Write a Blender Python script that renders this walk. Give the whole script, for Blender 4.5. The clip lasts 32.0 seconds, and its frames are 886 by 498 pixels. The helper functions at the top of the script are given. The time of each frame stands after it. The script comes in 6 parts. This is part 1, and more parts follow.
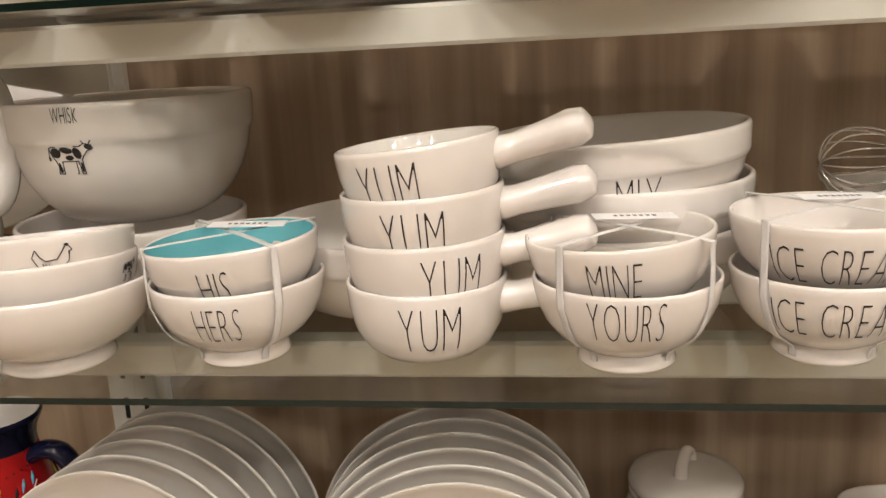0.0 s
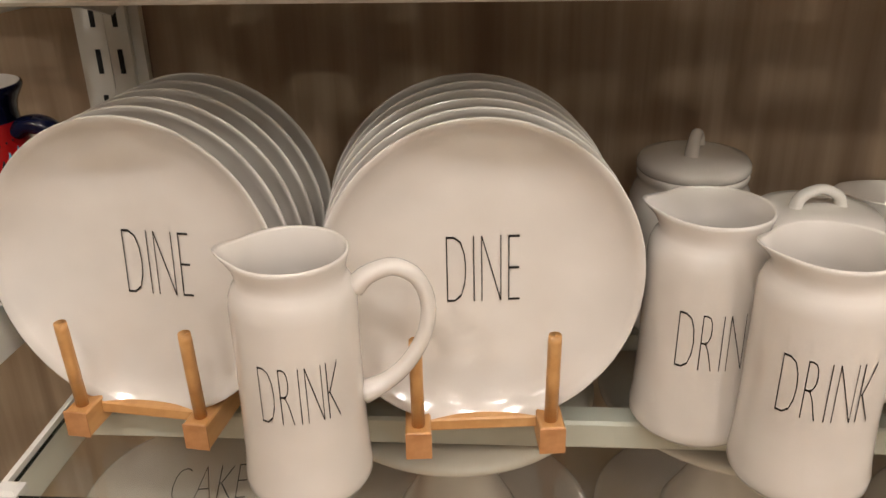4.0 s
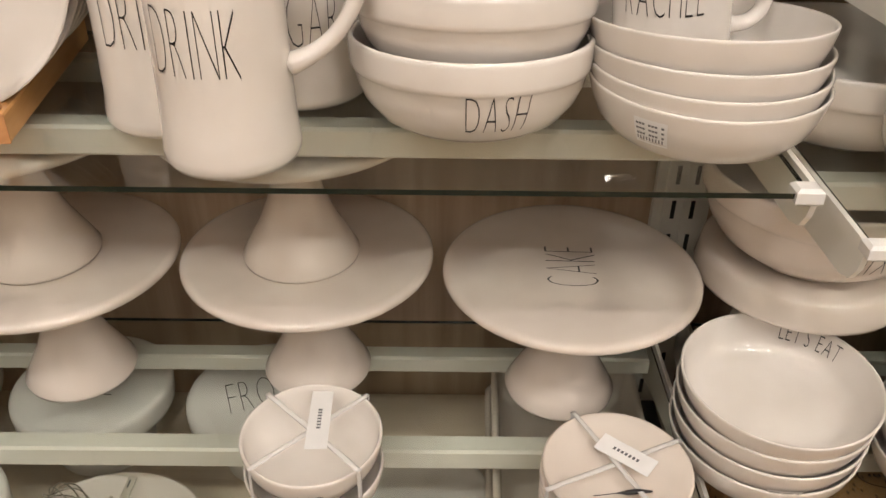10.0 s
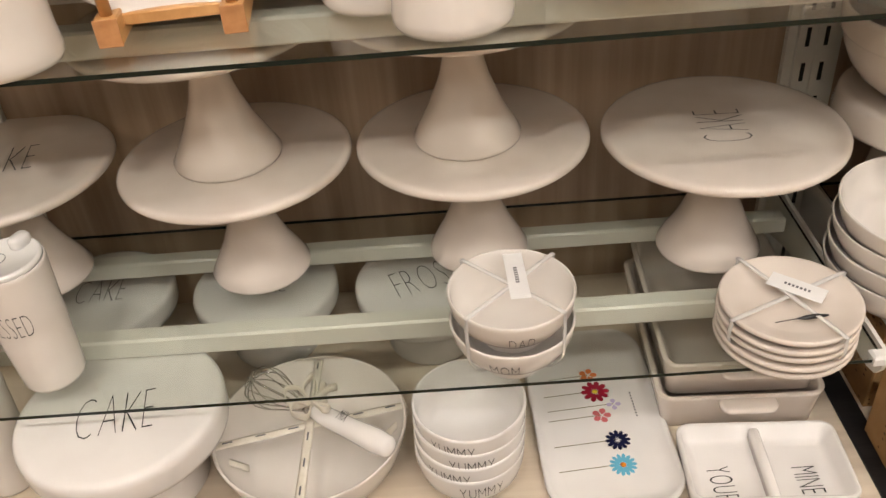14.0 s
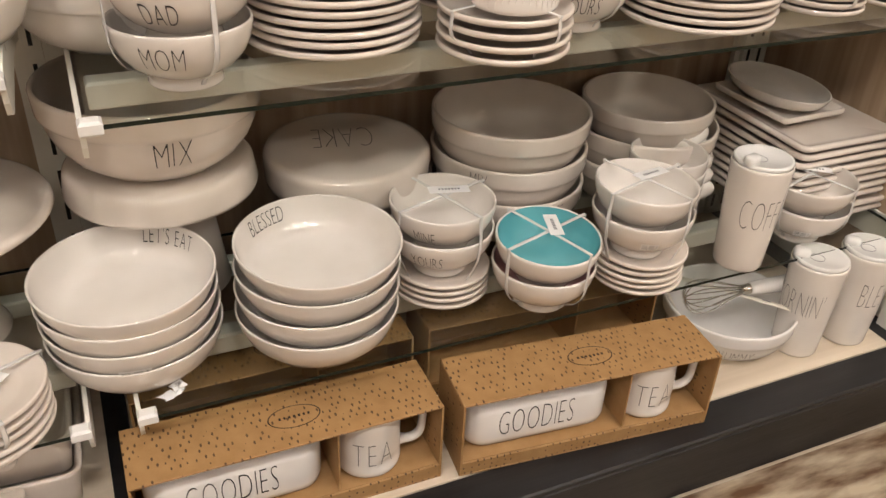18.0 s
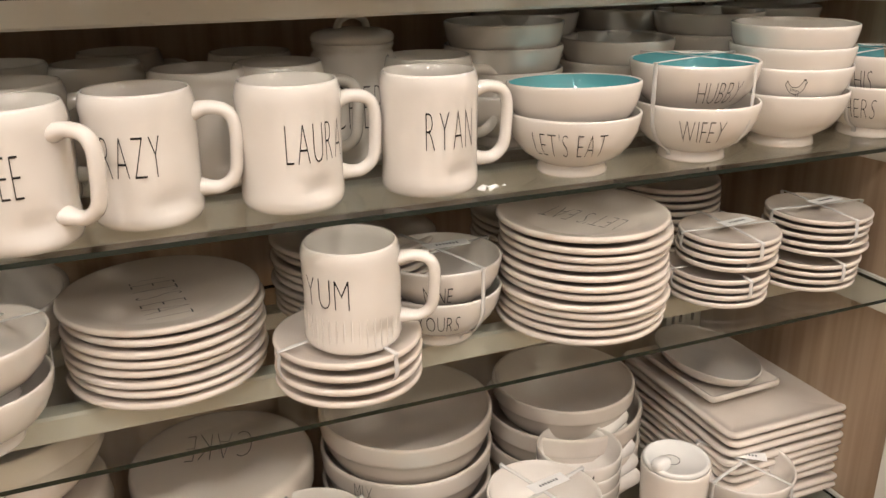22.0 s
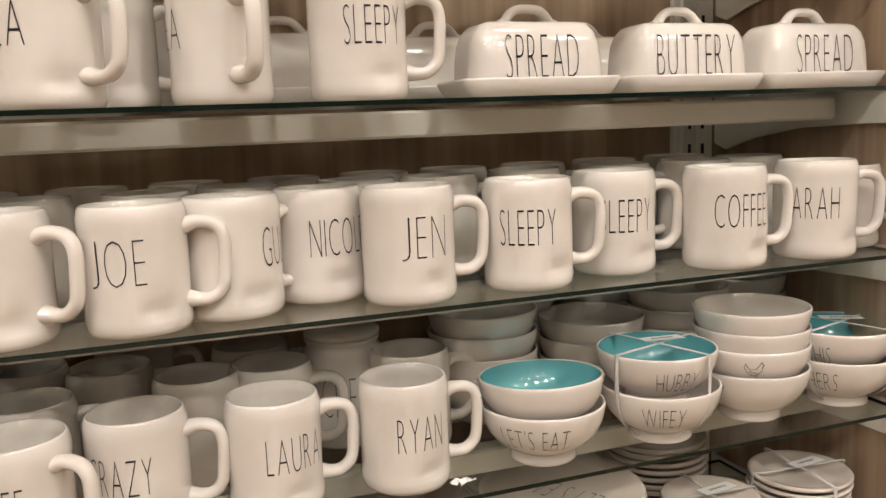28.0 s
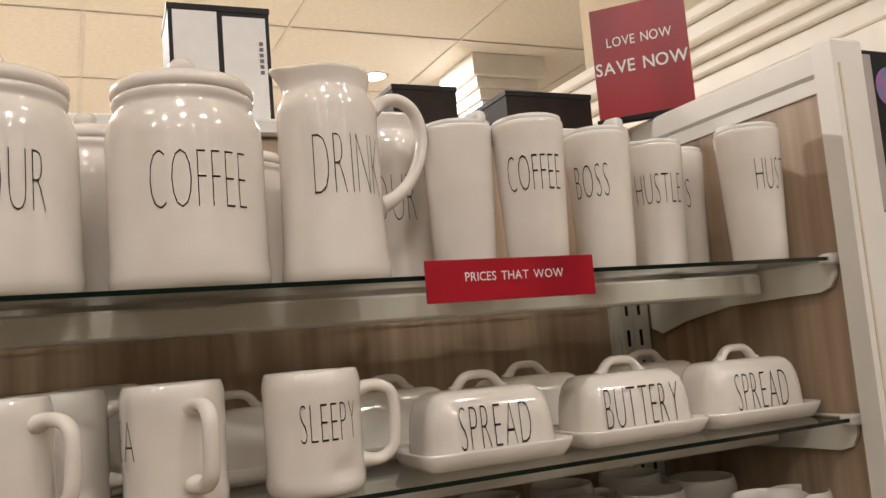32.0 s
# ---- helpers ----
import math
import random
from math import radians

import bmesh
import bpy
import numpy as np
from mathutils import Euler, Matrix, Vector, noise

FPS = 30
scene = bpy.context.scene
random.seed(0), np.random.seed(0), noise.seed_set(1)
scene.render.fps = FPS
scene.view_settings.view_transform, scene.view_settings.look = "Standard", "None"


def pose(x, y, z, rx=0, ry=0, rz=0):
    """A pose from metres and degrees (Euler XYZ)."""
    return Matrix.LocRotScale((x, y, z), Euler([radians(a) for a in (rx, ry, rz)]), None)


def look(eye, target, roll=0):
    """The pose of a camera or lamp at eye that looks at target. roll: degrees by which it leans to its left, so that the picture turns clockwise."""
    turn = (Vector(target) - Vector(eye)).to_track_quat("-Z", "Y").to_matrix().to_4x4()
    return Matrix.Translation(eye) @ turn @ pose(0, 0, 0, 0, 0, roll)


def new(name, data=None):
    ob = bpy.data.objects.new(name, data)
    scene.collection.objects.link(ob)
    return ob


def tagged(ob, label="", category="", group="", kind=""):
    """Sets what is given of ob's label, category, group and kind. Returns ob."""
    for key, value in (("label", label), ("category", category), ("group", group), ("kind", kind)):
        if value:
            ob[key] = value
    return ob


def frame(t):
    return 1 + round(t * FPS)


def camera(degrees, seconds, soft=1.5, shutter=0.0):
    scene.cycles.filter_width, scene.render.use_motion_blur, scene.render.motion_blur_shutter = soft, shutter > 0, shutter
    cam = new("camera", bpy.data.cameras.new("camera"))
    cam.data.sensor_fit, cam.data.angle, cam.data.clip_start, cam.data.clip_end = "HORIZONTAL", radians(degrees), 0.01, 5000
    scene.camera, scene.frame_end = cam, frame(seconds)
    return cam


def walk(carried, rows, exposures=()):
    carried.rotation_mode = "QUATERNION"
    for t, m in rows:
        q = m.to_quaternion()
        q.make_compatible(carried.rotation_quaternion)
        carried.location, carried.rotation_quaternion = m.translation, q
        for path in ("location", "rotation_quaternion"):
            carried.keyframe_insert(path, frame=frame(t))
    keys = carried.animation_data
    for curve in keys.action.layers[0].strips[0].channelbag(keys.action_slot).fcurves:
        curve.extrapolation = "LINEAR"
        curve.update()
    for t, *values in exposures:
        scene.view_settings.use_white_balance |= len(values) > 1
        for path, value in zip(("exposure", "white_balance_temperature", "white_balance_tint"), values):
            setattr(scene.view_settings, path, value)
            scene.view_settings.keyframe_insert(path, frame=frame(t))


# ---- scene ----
cam = camera(55.4, 32.0, 1.5)
PATH = [
    (0, (-0.709, -0.484, 1.381), (-0.997, 1.433, 0.902), -3.1),
    (0.5, (-0.754, -0.496, 1.379), (-1.070, 1.416, 0.884), -4.2),
    (1, (-0.779, -0.506, 1.362), (-1.060, 1.411, 0.864), -4.3),
    (1.5, (-0.794, -0.511, 1.332), (-1.090, 1.385, 0.770), -4.2),
    (2, (-0.802, -0.510, 1.314), (-1.061, 1.351, 0.629), -3.6),
    (2.5, (-0.807, -0.509, 1.298), (-1.035, 1.312, 0.504), -3.0),
    (4.5, (-0.770, -0.528, 1.184), (-0.817, 1.287, 0.345), -0.0),
    (5, (-0.735, -0.539, 1.158), (-0.689, 1.299, 0.369), 1.1),
    (5.5, (-0.676, -0.528, 1.161), (-0.621, 1.313, 0.382), 1.2),
    (6, (-0.607, -0.524, 1.160), (-0.565, 1.312, 0.367), 0.9),
    (6.5, (-0.549, -0.520, 1.165), (-0.534, 1.302, 0.340), 0.3),
    (7, (-0.483, -0.510, 1.164), (-0.505, 1.316, 0.349), -0.2),
    (7.5, (-0.443, -0.513, 1.154), (-0.463, 1.302, 0.314), -0.1),
    (8, (-0.416, -0.519, 1.150), (-0.430, 1.271, 0.257), 0.2),
    (8.5, (-0.395, -0.516, 1.148), (-0.417, 1.237, 0.186), 0.2),
    (9, (-0.370, -0.526, 1.115), (-0.338, 1.179, 0.071), 1.1),
    (9.5, (-0.360, -0.548, 1.087), (-0.308, 1.141, 0.017), 1.3),
    (10, (-0.373, -0.568, 1.066), (-0.366, 1.116, -0.014), 0.7),
    (10.5, (-0.427, -0.587, 1.055), (-0.432, 1.096, -0.025), 1.0),
    (11, (-0.496, -0.616, 1.065), (-0.513, 1.047, -0.046), 1.8),
    (11.5, (-0.557, -0.666, 1.055), (-0.569, 1.010, -0.037), 3.0),
    (12, (-0.607, -0.684, 1.055), (-0.640, 0.981, -0.052), 2.6),
    (12.5, (-0.627, -0.704, 1.049), (-0.736, 0.953, -0.065), 0.9),
    (13, (-0.620, -0.705, 1.049), (-0.727, 0.956, -0.059), 0.2),
    (13.5, (-0.588, -0.692, 1.043), (-0.689, 0.930, -0.123), -2.3),
    (14, (-0.547, -0.680, 1.040), (-0.600, 0.936, -0.138), -5.2),
    (14.5, (-0.486, -0.673, 1.029), (-0.343, 0.934, -0.152), -3.7),
    (16.5, (-0.234, -0.673, 1.022), (0.339, 0.860, -0.128), 0.1),
    (17, (-0.154, -0.723, 1.023), (0.518, 0.791, -0.098), 1.2),
    (17.5, (-0.080, -0.743, 1.033), (0.634, 0.767, -0.068), 2.6),
    (18, (-0.022, -0.763, 1.031), (0.696, 0.766, -0.040), 2.8),
    (18.5, (0.007, -0.761, 1.030), (0.722, 0.783, -0.021), 2.5),
    (19, (0.035, -0.759, 1.036), (0.740, 0.804, 0.006), 1.1),
    (19.5, (0.037, -0.749, 1.055), (0.908, 0.742, 0.046), 1.3),
    (20, (0.038, -0.740, 1.076), (0.986, 0.767, 0.165), -0.2),
    (20.5, (0.099, -0.726, 1.097), (0.989, 0.847, 0.241), -0.7),
    (21, (0.168, -0.716, 1.111), (0.971, 0.929, 0.305), 0.2),
    (21.5, (0.199, -0.699, 1.130), (0.952, 0.990, 0.369), -0.3),
    (22, (0.223, -0.704, 1.147), (0.935, 1.031, 0.452), -0.5),
    (22.5, (0.235, -0.711, 1.143), (0.907, 1.075, 0.544), -0.9),
    (23, (0.236, -0.713, 1.159), (0.864, 1.094, 0.575), -0.9),
    (23.5, (0.222, -0.706, 1.189), (0.822, 1.111, 0.606), -0.4),
    (24, (0.195, -0.698, 1.199), (0.728, 1.152, 0.658), 0.1),
    (24.5, (0.168, -0.693, 1.215), (0.670, 1.166, 0.674), 0.5),
    (26.5, (0.205, -0.748, 1.291), (0.631, 1.183, 0.992), -2.7),
    (27, (0.241, -0.757, 1.287), (0.713, 1.169, 1.026), -2.7),
    (27.5, (0.259, -0.761, 1.288), (0.909, 1.110, 1.011), -2.4),
    (28, (0.278, -0.771, 1.291), (0.944, 1.091, 0.995), -2.2),
    (28.5, (0.293, -0.780, 1.293), (1.011, 1.064, 1.005), -2.2),
    (29, (0.303, -0.779, 1.315), (1.046, 1.066, 1.103), -2.3),
    (29.5, (0.303, -0.779, 1.340), (1.128, 1.037, 1.201), -1.8),
    (30, (0.309, -0.778, 1.369), (1.206, 1.008, 1.290), -1.8),
    (30.5, (0.309, -0.775, 1.390), (1.222, 1.004, 1.399), -2.0),
    (31, (0.306, -0.775, 1.411), (1.187, 1.017, 1.524), -3.5),
    (31.5, (0.292, -0.776, 1.433), (1.148, 1.023, 1.609), -4.5),
    (32, (0.274, -0.777, 1.449), (1.091, 1.035, 1.670), -4.8),
]
EXPOSURES = [(0, -0.05), (2, -0.09), (5, -0.40), (6, -0.43), (8, -0.52), (9, -0.30), (10, -0.12), (14, -0.05), (17, -0.07), (19, 0.00), (21, 0.11), (23, -0.05), (24, -0.12), (27, -0.20), (29, -0.20), (30, -0.32), (31, -0.62), (32, -0.92)]
walk(cam, [(t, look(eye, target, roll)) for t, eye, target, roll in PATH], EXPOSURES)

# ---- light ----
world = bpy.data.worlds.new("shop_air")
world.use_nodes = True
scene.world = world
world.node_tree.nodes["Background"].inputs[0].default_value = (1.0, 0.92, 0.86, 1)
world.node_tree.nodes["Background"].inputs[1].default_value = 0.02
WARM = (1.0, 0.94, 0.885)
# small ceiling spots over the aisle, in two rows, and a few behind the fixture, most of them added to brighten the
# ceiling
SPOTS = [(-2.3, -2.0), (-1.1, -1.9), (0.1, -1.95), (1.3, -1.9), (2.5, -2.0), (-1.9, -3.5), (-0.6, -3.4), (0.7, -3.45), (2.0, -3.5), (-1.2, -0.6), (0.2, -0.65), (1.6, -0.6), (-0.5, 4.2), (-2.0, 3.2), (2.5, 5.2), (-1.2, 6.8)]
NEAR_POWER, FAR_POWER = 21, 2.5
FLOOR_Z, CEIL_Z = 0.06, 3.55

# ---- materials ----
def nodes_of(m):
    m.use_nodes = True
    return m.node_tree.nodes, m.node_tree.links, m.node_tree.nodes["Principled BSDF"]


def grain_mat(name, dark, light, scale=(1, 1, 1), size=8.0, rough=0.5, bump=0.1, spread=(0.3, 0.7), detail=6.0, spec=0.5, metal=0.0, coat=0.0):
    """Two-tone noise over object coordinates, with a second finer noise for relief and gloss."""
    m = bpy.data.materials.new(name)
    n, l, b = nodes_of(m)
    tc, mp = n.new("ShaderNodeTexCoord"), n.new("ShaderNodeMapping")
    mp.inputs["Scale"].default_value = scale
    l.new(tc.outputs["Object"], mp.inputs["Vector"])
    big, fine, ramp = n.new("ShaderNodeTexNoise"), n.new("ShaderNodeTexNoise"), n.new("ShaderNodeValToRGB")
    big.inputs["Scale"].default_value, big.inputs["Detail"].default_value = size, detail
    fine.inputs["Scale"].default_value, fine.inputs["Detail"].default_value = size * 9, 3.0
    ramp.color_ramp.elements[0].position, ramp.color_ramp.elements[1].position = spread
    ramp.color_ramp.elements[0].color, ramp.color_ramp.elements[1].color = (*dark, 1), (*light, 1)
    for t in (big, fine):
        l.new(mp.outputs["Vector"], t.inputs["Vector"])
    l.new(big.outputs["Fac"], ramp.inputs["Fac"])
    l.new(ramp.outputs["Color"], b.inputs["Base Color"])
    mr = n.new("ShaderNodeMapRange")
    mr.inputs["To Min"].default_value, mr.inputs["To Max"].default_value = rough * 0.8, rough * 1.2
    l.new(fine.outputs["Fac"], mr.inputs["Value"])
    l.new(mr.outputs["Result"], b.inputs["Roughness"])
    if bump:
        bp = n.new("ShaderNodeBump")
        bp.inputs["Strength"].default_value, bp.inputs["Distance"].default_value = bump, 0.002
        l.new(fine.outputs["Fac"], bp.inputs["Height"])
        l.new(bp.outputs["Normal"], b.inputs["Normal"])
    b.inputs["Metallic"].default_value = metal
    b.inputs["Specular IOR Level"].default_value = spec
    b.inputs["Coat Weight"].default_value = coat
    return m


def ceramic(name, a, b2, rough=0.12, size=14.0, spec=1.0):
    """Glazed stoneware: faint cloudy tone, and slow hand-thrown unevenness in the glaze."""
    m = bpy.data.materials.new(name)
    n, l, b = nodes_of(m)
    tc = n.new("ShaderNodeTexCoord")
    info = n.new("ShaderNodeObjectInfo")
    add = n.new("ShaderNodeVectorMath")
    l.new(tc.outputs["Object"], add.inputs[0])
    l.new(info.outputs["Random"], add.inputs[1])
    cloud, wave, speck = n.new("ShaderNodeTexNoise"), n.new("ShaderNodeTexNoise"), n.new("ShaderNodeTexNoise")
    cloud.inputs["Scale"].default_value, wave.inputs["Scale"].default_value, speck.inputs["Scale"].default_value = size, 26.0, 240.0
    wave.inputs["Detail"].default_value = 1.0
    for t in (cloud, wave, speck):
        l.new(add.outputs[0], t.inputs["Vector"])
    ramp = n.new("ShaderNodeValToRGB")
    ramp.color_ramp.elements[0].position, ramp.color_ramp.elements[1].position = 0.3, 0.72
    ramp.color_ramp.elements[0].color, ramp.color_ramp.elements[1].color = (*a, 1), (*b2, 1)
    l.new(cloud.outputs["Fac"], ramp.inputs["Fac"])
    l.new(ramp.outputs["Color"], b.inputs["Base Color"])
    bp = n.new("ShaderNodeBump")
    bp.inputs["Strength"].default_value, bp.inputs["Distance"].default_value = 0.10, 0.004
    l.new(wave.outputs["Fac"], bp.inputs["Height"])
    bp2 = n.new("ShaderNodeBump")
    bp2.inputs["Strength"].default_value, bp2.inputs["Distance"].default_value = 0.04, 0.0006
    l.new(speck.outputs["Fac"], bp2.inputs["Height"])
    l.new(bp.outputs["Normal"], bp2.inputs["Normal"])
    l.new(bp2.outputs["Normal"], b.inputs["Normal"])
    b.inputs["Roughness"].default_value = rough
    b.inputs["Specular IOR Level"].default_value = spec
    return m


def plain(name, col, rough=0.5, metal=0.0, emit=0.0):
    m = bpy.data.materials.new(name)
    n, l, b = nodes_of(m)
    b.inputs["Base Color"].default_value = (*col, 1)
    b.inputs["Roughness"].default_value, b.inputs["Metallic"].default_value = rough, metal
    if emit:
        b.inputs["Emission Color"].default_value, b.inputs["Emission Strength"].default_value = (1, 0.89, 0.81, 1), emit
    return m


def clear(name, tint, ior=1.45, rough=0.0):
    """A clear pane: what is behind it, tinted, under a Fresnel reflection."""
    m = bpy.data.materials.new(name)
    n, l, b = nodes_of(m)
    n.remove(b)
    t, g, f, x = n.new("ShaderNodeBsdfTransparent"), n.new("ShaderNodeBsdfGlossy"), n.new("ShaderNodeLayerWeight"), n.new("ShaderNodeMixShader")
    t.inputs["Color"].default_value, g.inputs["Roughness"].default_value, f.inputs["Blend"].default_value = (*tint, 1), rough, 0.5
    up, mr = n.new("ShaderNodeMath"), n.new("ShaderNodeMapRange")
    up.operation, up.inputs[1].default_value = "POWER", 5.0
    mr.inputs["To Min"].default_value = ((ior - 1) / (ior + 1)) ** 2
    l.new(f.outputs["Facing"], up.inputs[0]), l.new(up.outputs[0], mr.inputs["Value"])
    l.new(mr.outputs["Result"], x.inputs[0]), l.new(t.outputs[0], x.inputs[1]), l.new(g.outputs[0], x.inputs[2])
    l.new(x.outputs[0], n["Material Output"].inputs["Surface"])
    return m


CREAM = ceramic("cream_glaze", (0.70, 0.652, 0.603), (0.775, 0.731, 0.685))
WARMCREAM = ceramic("warm_cream_glaze", (0.67, 0.594, 0.527), (0.745, 0.672, 0.605))
COOLWHITE = ceramic("white_glaze", (0.74, 0.715, 0.695), (0.81, 0.787, 0.765))
TEAL = ceramic("teal_glaze", (0.11, 0.38, 0.42), (0.155, 0.46, 0.50), 0.13)
MAUVE = ceramic("mauve_glaze", (0.36, 0.20, 0.20), (0.47, 0.28, 0.27))
RED = ceramic("red_glaze", (0.40, 0.006, 0.010), (0.50, 0.014, 0.014), spec=0.45)
NAVY = ceramic("navy_glaze", (0.004, 0.005, 0.020), (0.008, 0.010, 0.034), spec=0.4)
YELLOW = ceramic("yellow_glaze", (0.75, 0.50, 0.03), (0.82, 0.58, 0.06))
ORANGE = ceramic("orange_glaze", (0.7, 0.22, 0.02), (0.78, 0.3, 0.04))
PALEBLUE = ceramic("pale_blue_glaze", (0.30, 0.42, 0.44), (0.40, 0.52, 0.54))
INK = plain("black_glaze_lettering", (0.012, 0.011, 0.012), 0.3)
GREYINK = plain("grey_print", (0.12, 0.12, 0.13), 0.5)
PANEL = grain_mat("limed_wood_laminate", (0.29, 0.20, 0.133), (0.475, 0.36, 0.255), (26, 26, 0.9), 1.6, 0.42, 0.12, (0.32, 0.7), 8.0)
DECKWOOD = grain_mat("pale_wood_laminate", (0.52, 0.43, 0.33), (0.70, 0.61, 0.49), (0.9, 22, 22), 1.6, 0.4, 0.1, (0.3, 0.7), 8.0)
WHITEMETAL = grain_mat("white_enamelled_steel", (0.70, 0.685, 0.63), (0.77, 0.755, 0.70), (1, 1, 1), 6, 0.3, 0.03)
WHITEPAINT = grain_mat("white_painted_wood", (0.70, 0.68, 0.64), (0.79, 0.77, 0.73), (1, 1, 1), 5, 0.4, 0.06)
WALLPAINT = grain_mat("cream_wall_paint", (0.60, 0.52, 0.40), (0.67, 0.59, 0.46), (1, 1, 1), 3, 0.75, 0.1)
FARWALL = grain_mat("dark_unseen_wall", (0.20, 0.15, 0.11), (0.36, 0.29, 0.22), (9, 9, 1), 1.2, 0.6, 0.1)
CEILTILE = grain_mat("ceiling_tile", (0.76, 0.73, 0.66), (0.84, 0.81, 0.74), (1, 1, 1), 30, 0.9, 0.3)
BLACKBASE = grain_mat("worn_black_laminate", (0.005, 0.005, 0.006), (0.018, 0.017, 0.018), (1.2, 14, 14), 3, 0.4, 0.12, (0.35, 0.75))
SLOT = plain("slot_shadow", (0.01, 0.01, 0.01), 0.8)
PEGWOOD = grain_mat("oiled_pine", (0.50, 0.24, 0.075), (0.68, 0.38, 0.15), (30, 4, 30), 1.5, 0.38, 0.1)
PEGEND = grain_mat("pine_end_grain", (0.40, 0.17, 0.06), (0.58, 0.29, 0.12), (30, 4, 30), 2.2, 0.5, 0.1)
KRAFTIN = grain_mat("plain_kraft_card", (0.30, 0.165, 0.062), (0.36, 0.21, 0.088), (1, 1, 1), 40, 0.75, 0.1)
PAPER = grain_mat("white_paper", (0.74, 0.73, 0.72), (0.80, 0.79, 0.78), (1, 1, 1), 30, 0.7, 0.05)
RIBBON = grain_mat("cotton_ribbon", (0.66, 0.61, 0.52), (0.75, 0.70, 0.61), (1, 1, 1), 60, 0.8, 0.2)
STRAP = plain("milky_plastic_strap", (0.82, 0.80, 0.78), 0.3)
STRAP.node_tree.nodes["Principled BSDF"].inputs["Alpha"].default_value = 0.62
STEEL = plain("polished_steel_wire", (0.62, 0.60, 0.57), 0.18, 1.0)
TAPE = clear("milky_tape", (0.90, 0.89, 0.87), 2.4, 0.2)
PLASTIC = plain("clear_white_plastic", (0.72, 0.71, 0.69), 0.25)
GREENEDGE = plain("polished_glass_edge", (0.004, 0.011, 0.008), 0.12)
PANE = clear("float_glass", (0.94, 0.955, 0.935), 1.5)
VASEGLASS = clear("vase_glass", (0.93, 0.95, 0.94), 1.45)
SIGNRED = grain_mat("red_sign_print", (0.22, 0.004, 0.014), (0.52, 0.015, 0.03), (6, 1, 1), 1.2, 0.3, 0.0, (0.35, 0.65), 1.0)
SIGNWHITE = plain("white_sign_print", (0.8, 0.79, 0.78), 0.4)
BLACKCARD = grain_mat("black_gloss_card", (0.006, 0.006, 0.007), (0.014, 0.014, 0.016), (1, 1, 1), 20, 0.55, 0.03, spec=0.25)
BROWNCARD = grain_mat("dark_brown_card", (0.014, 0.009, 0.008), (0.028, 0.018, 0.015), (1, 1, 1), 20, 0.6, 0.05, spec=0.2)
GREYCARD = grain_mat("grey_card", (0.34, 0.30, 0.29), (0.42, 0.38, 0.36), (1, 1, 1), 20, 0.5, 0.03)
LITLIME = grain_mat("lit_lime_glass_tone", (0.60, 0.62, 0.40), (0.74, 0.76, 0.55), (1, 1, 1), 14, 0.25, 0.03)
AQUACARD = grain_mat("aqua_card", (0.26, 0.52, 0.55), (0.34, 0.60, 0.62), (1, 1, 1), 20, 0.4, 0.03)
PICTURECARD = grain_mat("printed_picture_card", (0.62, 0.58, 0.48), (0.74, 0.74, 0.72), (1, 1, 1), 9, 0.35, 0.0)
IRIDESCENT = grain_mat("iridescent_print", (0.03, 0.25, 0.32), (0.45, 0.08, 0.35), (1, 1, 1), 22, 0.2, 0.0)
PURPLEGREY = grain_mat("dark_violet_print", (0.03, 0.026, 0.036), (0.08, 0.07, 0.085), (4, 4, 1), 9, 0.4, 0.0)
PETALRED = plain("red_petal_glaze", (0.28, 0.012, 0.03), 0.2)
PETALORANGE = plain("orange_petal_glaze", (0.72, 0.20, 0.06), 0.2)
PETALPINK = plain("pink_petal_glaze", (0.60, 0.16, 0.17), 0.2)
PETALNAVY = plain("navy_petal_glaze", (0.012, 0.014, 0.045), 0.2)
PETALBLUE = plain("blue_petal_glaze", (0.13, 0.42, 0.58), 0.2)
PETALLILAC = plain("lilac_petal_glaze", (0.48, 0.42, 0.62), 0.2)
STALK = plain("olive_stalk_glaze", (0.12, 0.11, 0.03), 0.3)
LAMP = plain("lamp_lens", (1, 0.93, 0.8), 0.4, 0.0, 60.0)
LAMPRIM = plain("lamp_trim", (0.7, 0.68, 0.63), 0.4)


def kraft():
    """Brown card printed all over with short dark ticks."""
    m = grain_mat("kraft_with_ticks", (0.30, 0.165, 0.062), (0.37, 0.215, 0.088), (1, 1, 1), 40, 0.7, 0.1)
    n, l = m.node_tree.nodes, m.node_tree.links
    b = n["Principled BSDF"]
    tc, mp, v = n.new("ShaderNodeTexCoord"), n.new("ShaderNodeMapping"), n.new("ShaderNodeTexVoronoi")
    mp.inputs["Scale"].default_value, mp.inputs["Rotation"].default_value = (150, 66, 108), (0.0, 0.0, 0.75)
    v.inputs["Scale"].default_value, v.inputs["Randomness"].default_value = 1.0, 0.35
    l.new(tc.outputs["Object"], mp.inputs["Vector"]), l.new(mp.outputs["Vector"], v.inputs["Vector"])
    lt = n.new("ShaderNodeMath")
    lt.operation, lt.inputs[1].default_value = "LESS_THAN", 0.20
    l.new(v.outputs["Distance"], lt.inputs[0])
    mx = n.new("ShaderNodeMix")
    mx.data_type = "RGBA"
    old = b.inputs["Base Color"].links[0].from_socket
    l.new(lt.outputs[0], mx.inputs["Factor"]), l.new(old, mx.inputs["A"])
    mx.inputs["B"].default_value = (0.085, 0.042, 0.016, 1)
    l.new(mx.outputs["Result"], b.inputs["Base Color"])
    return m


KRAFT = kraft()


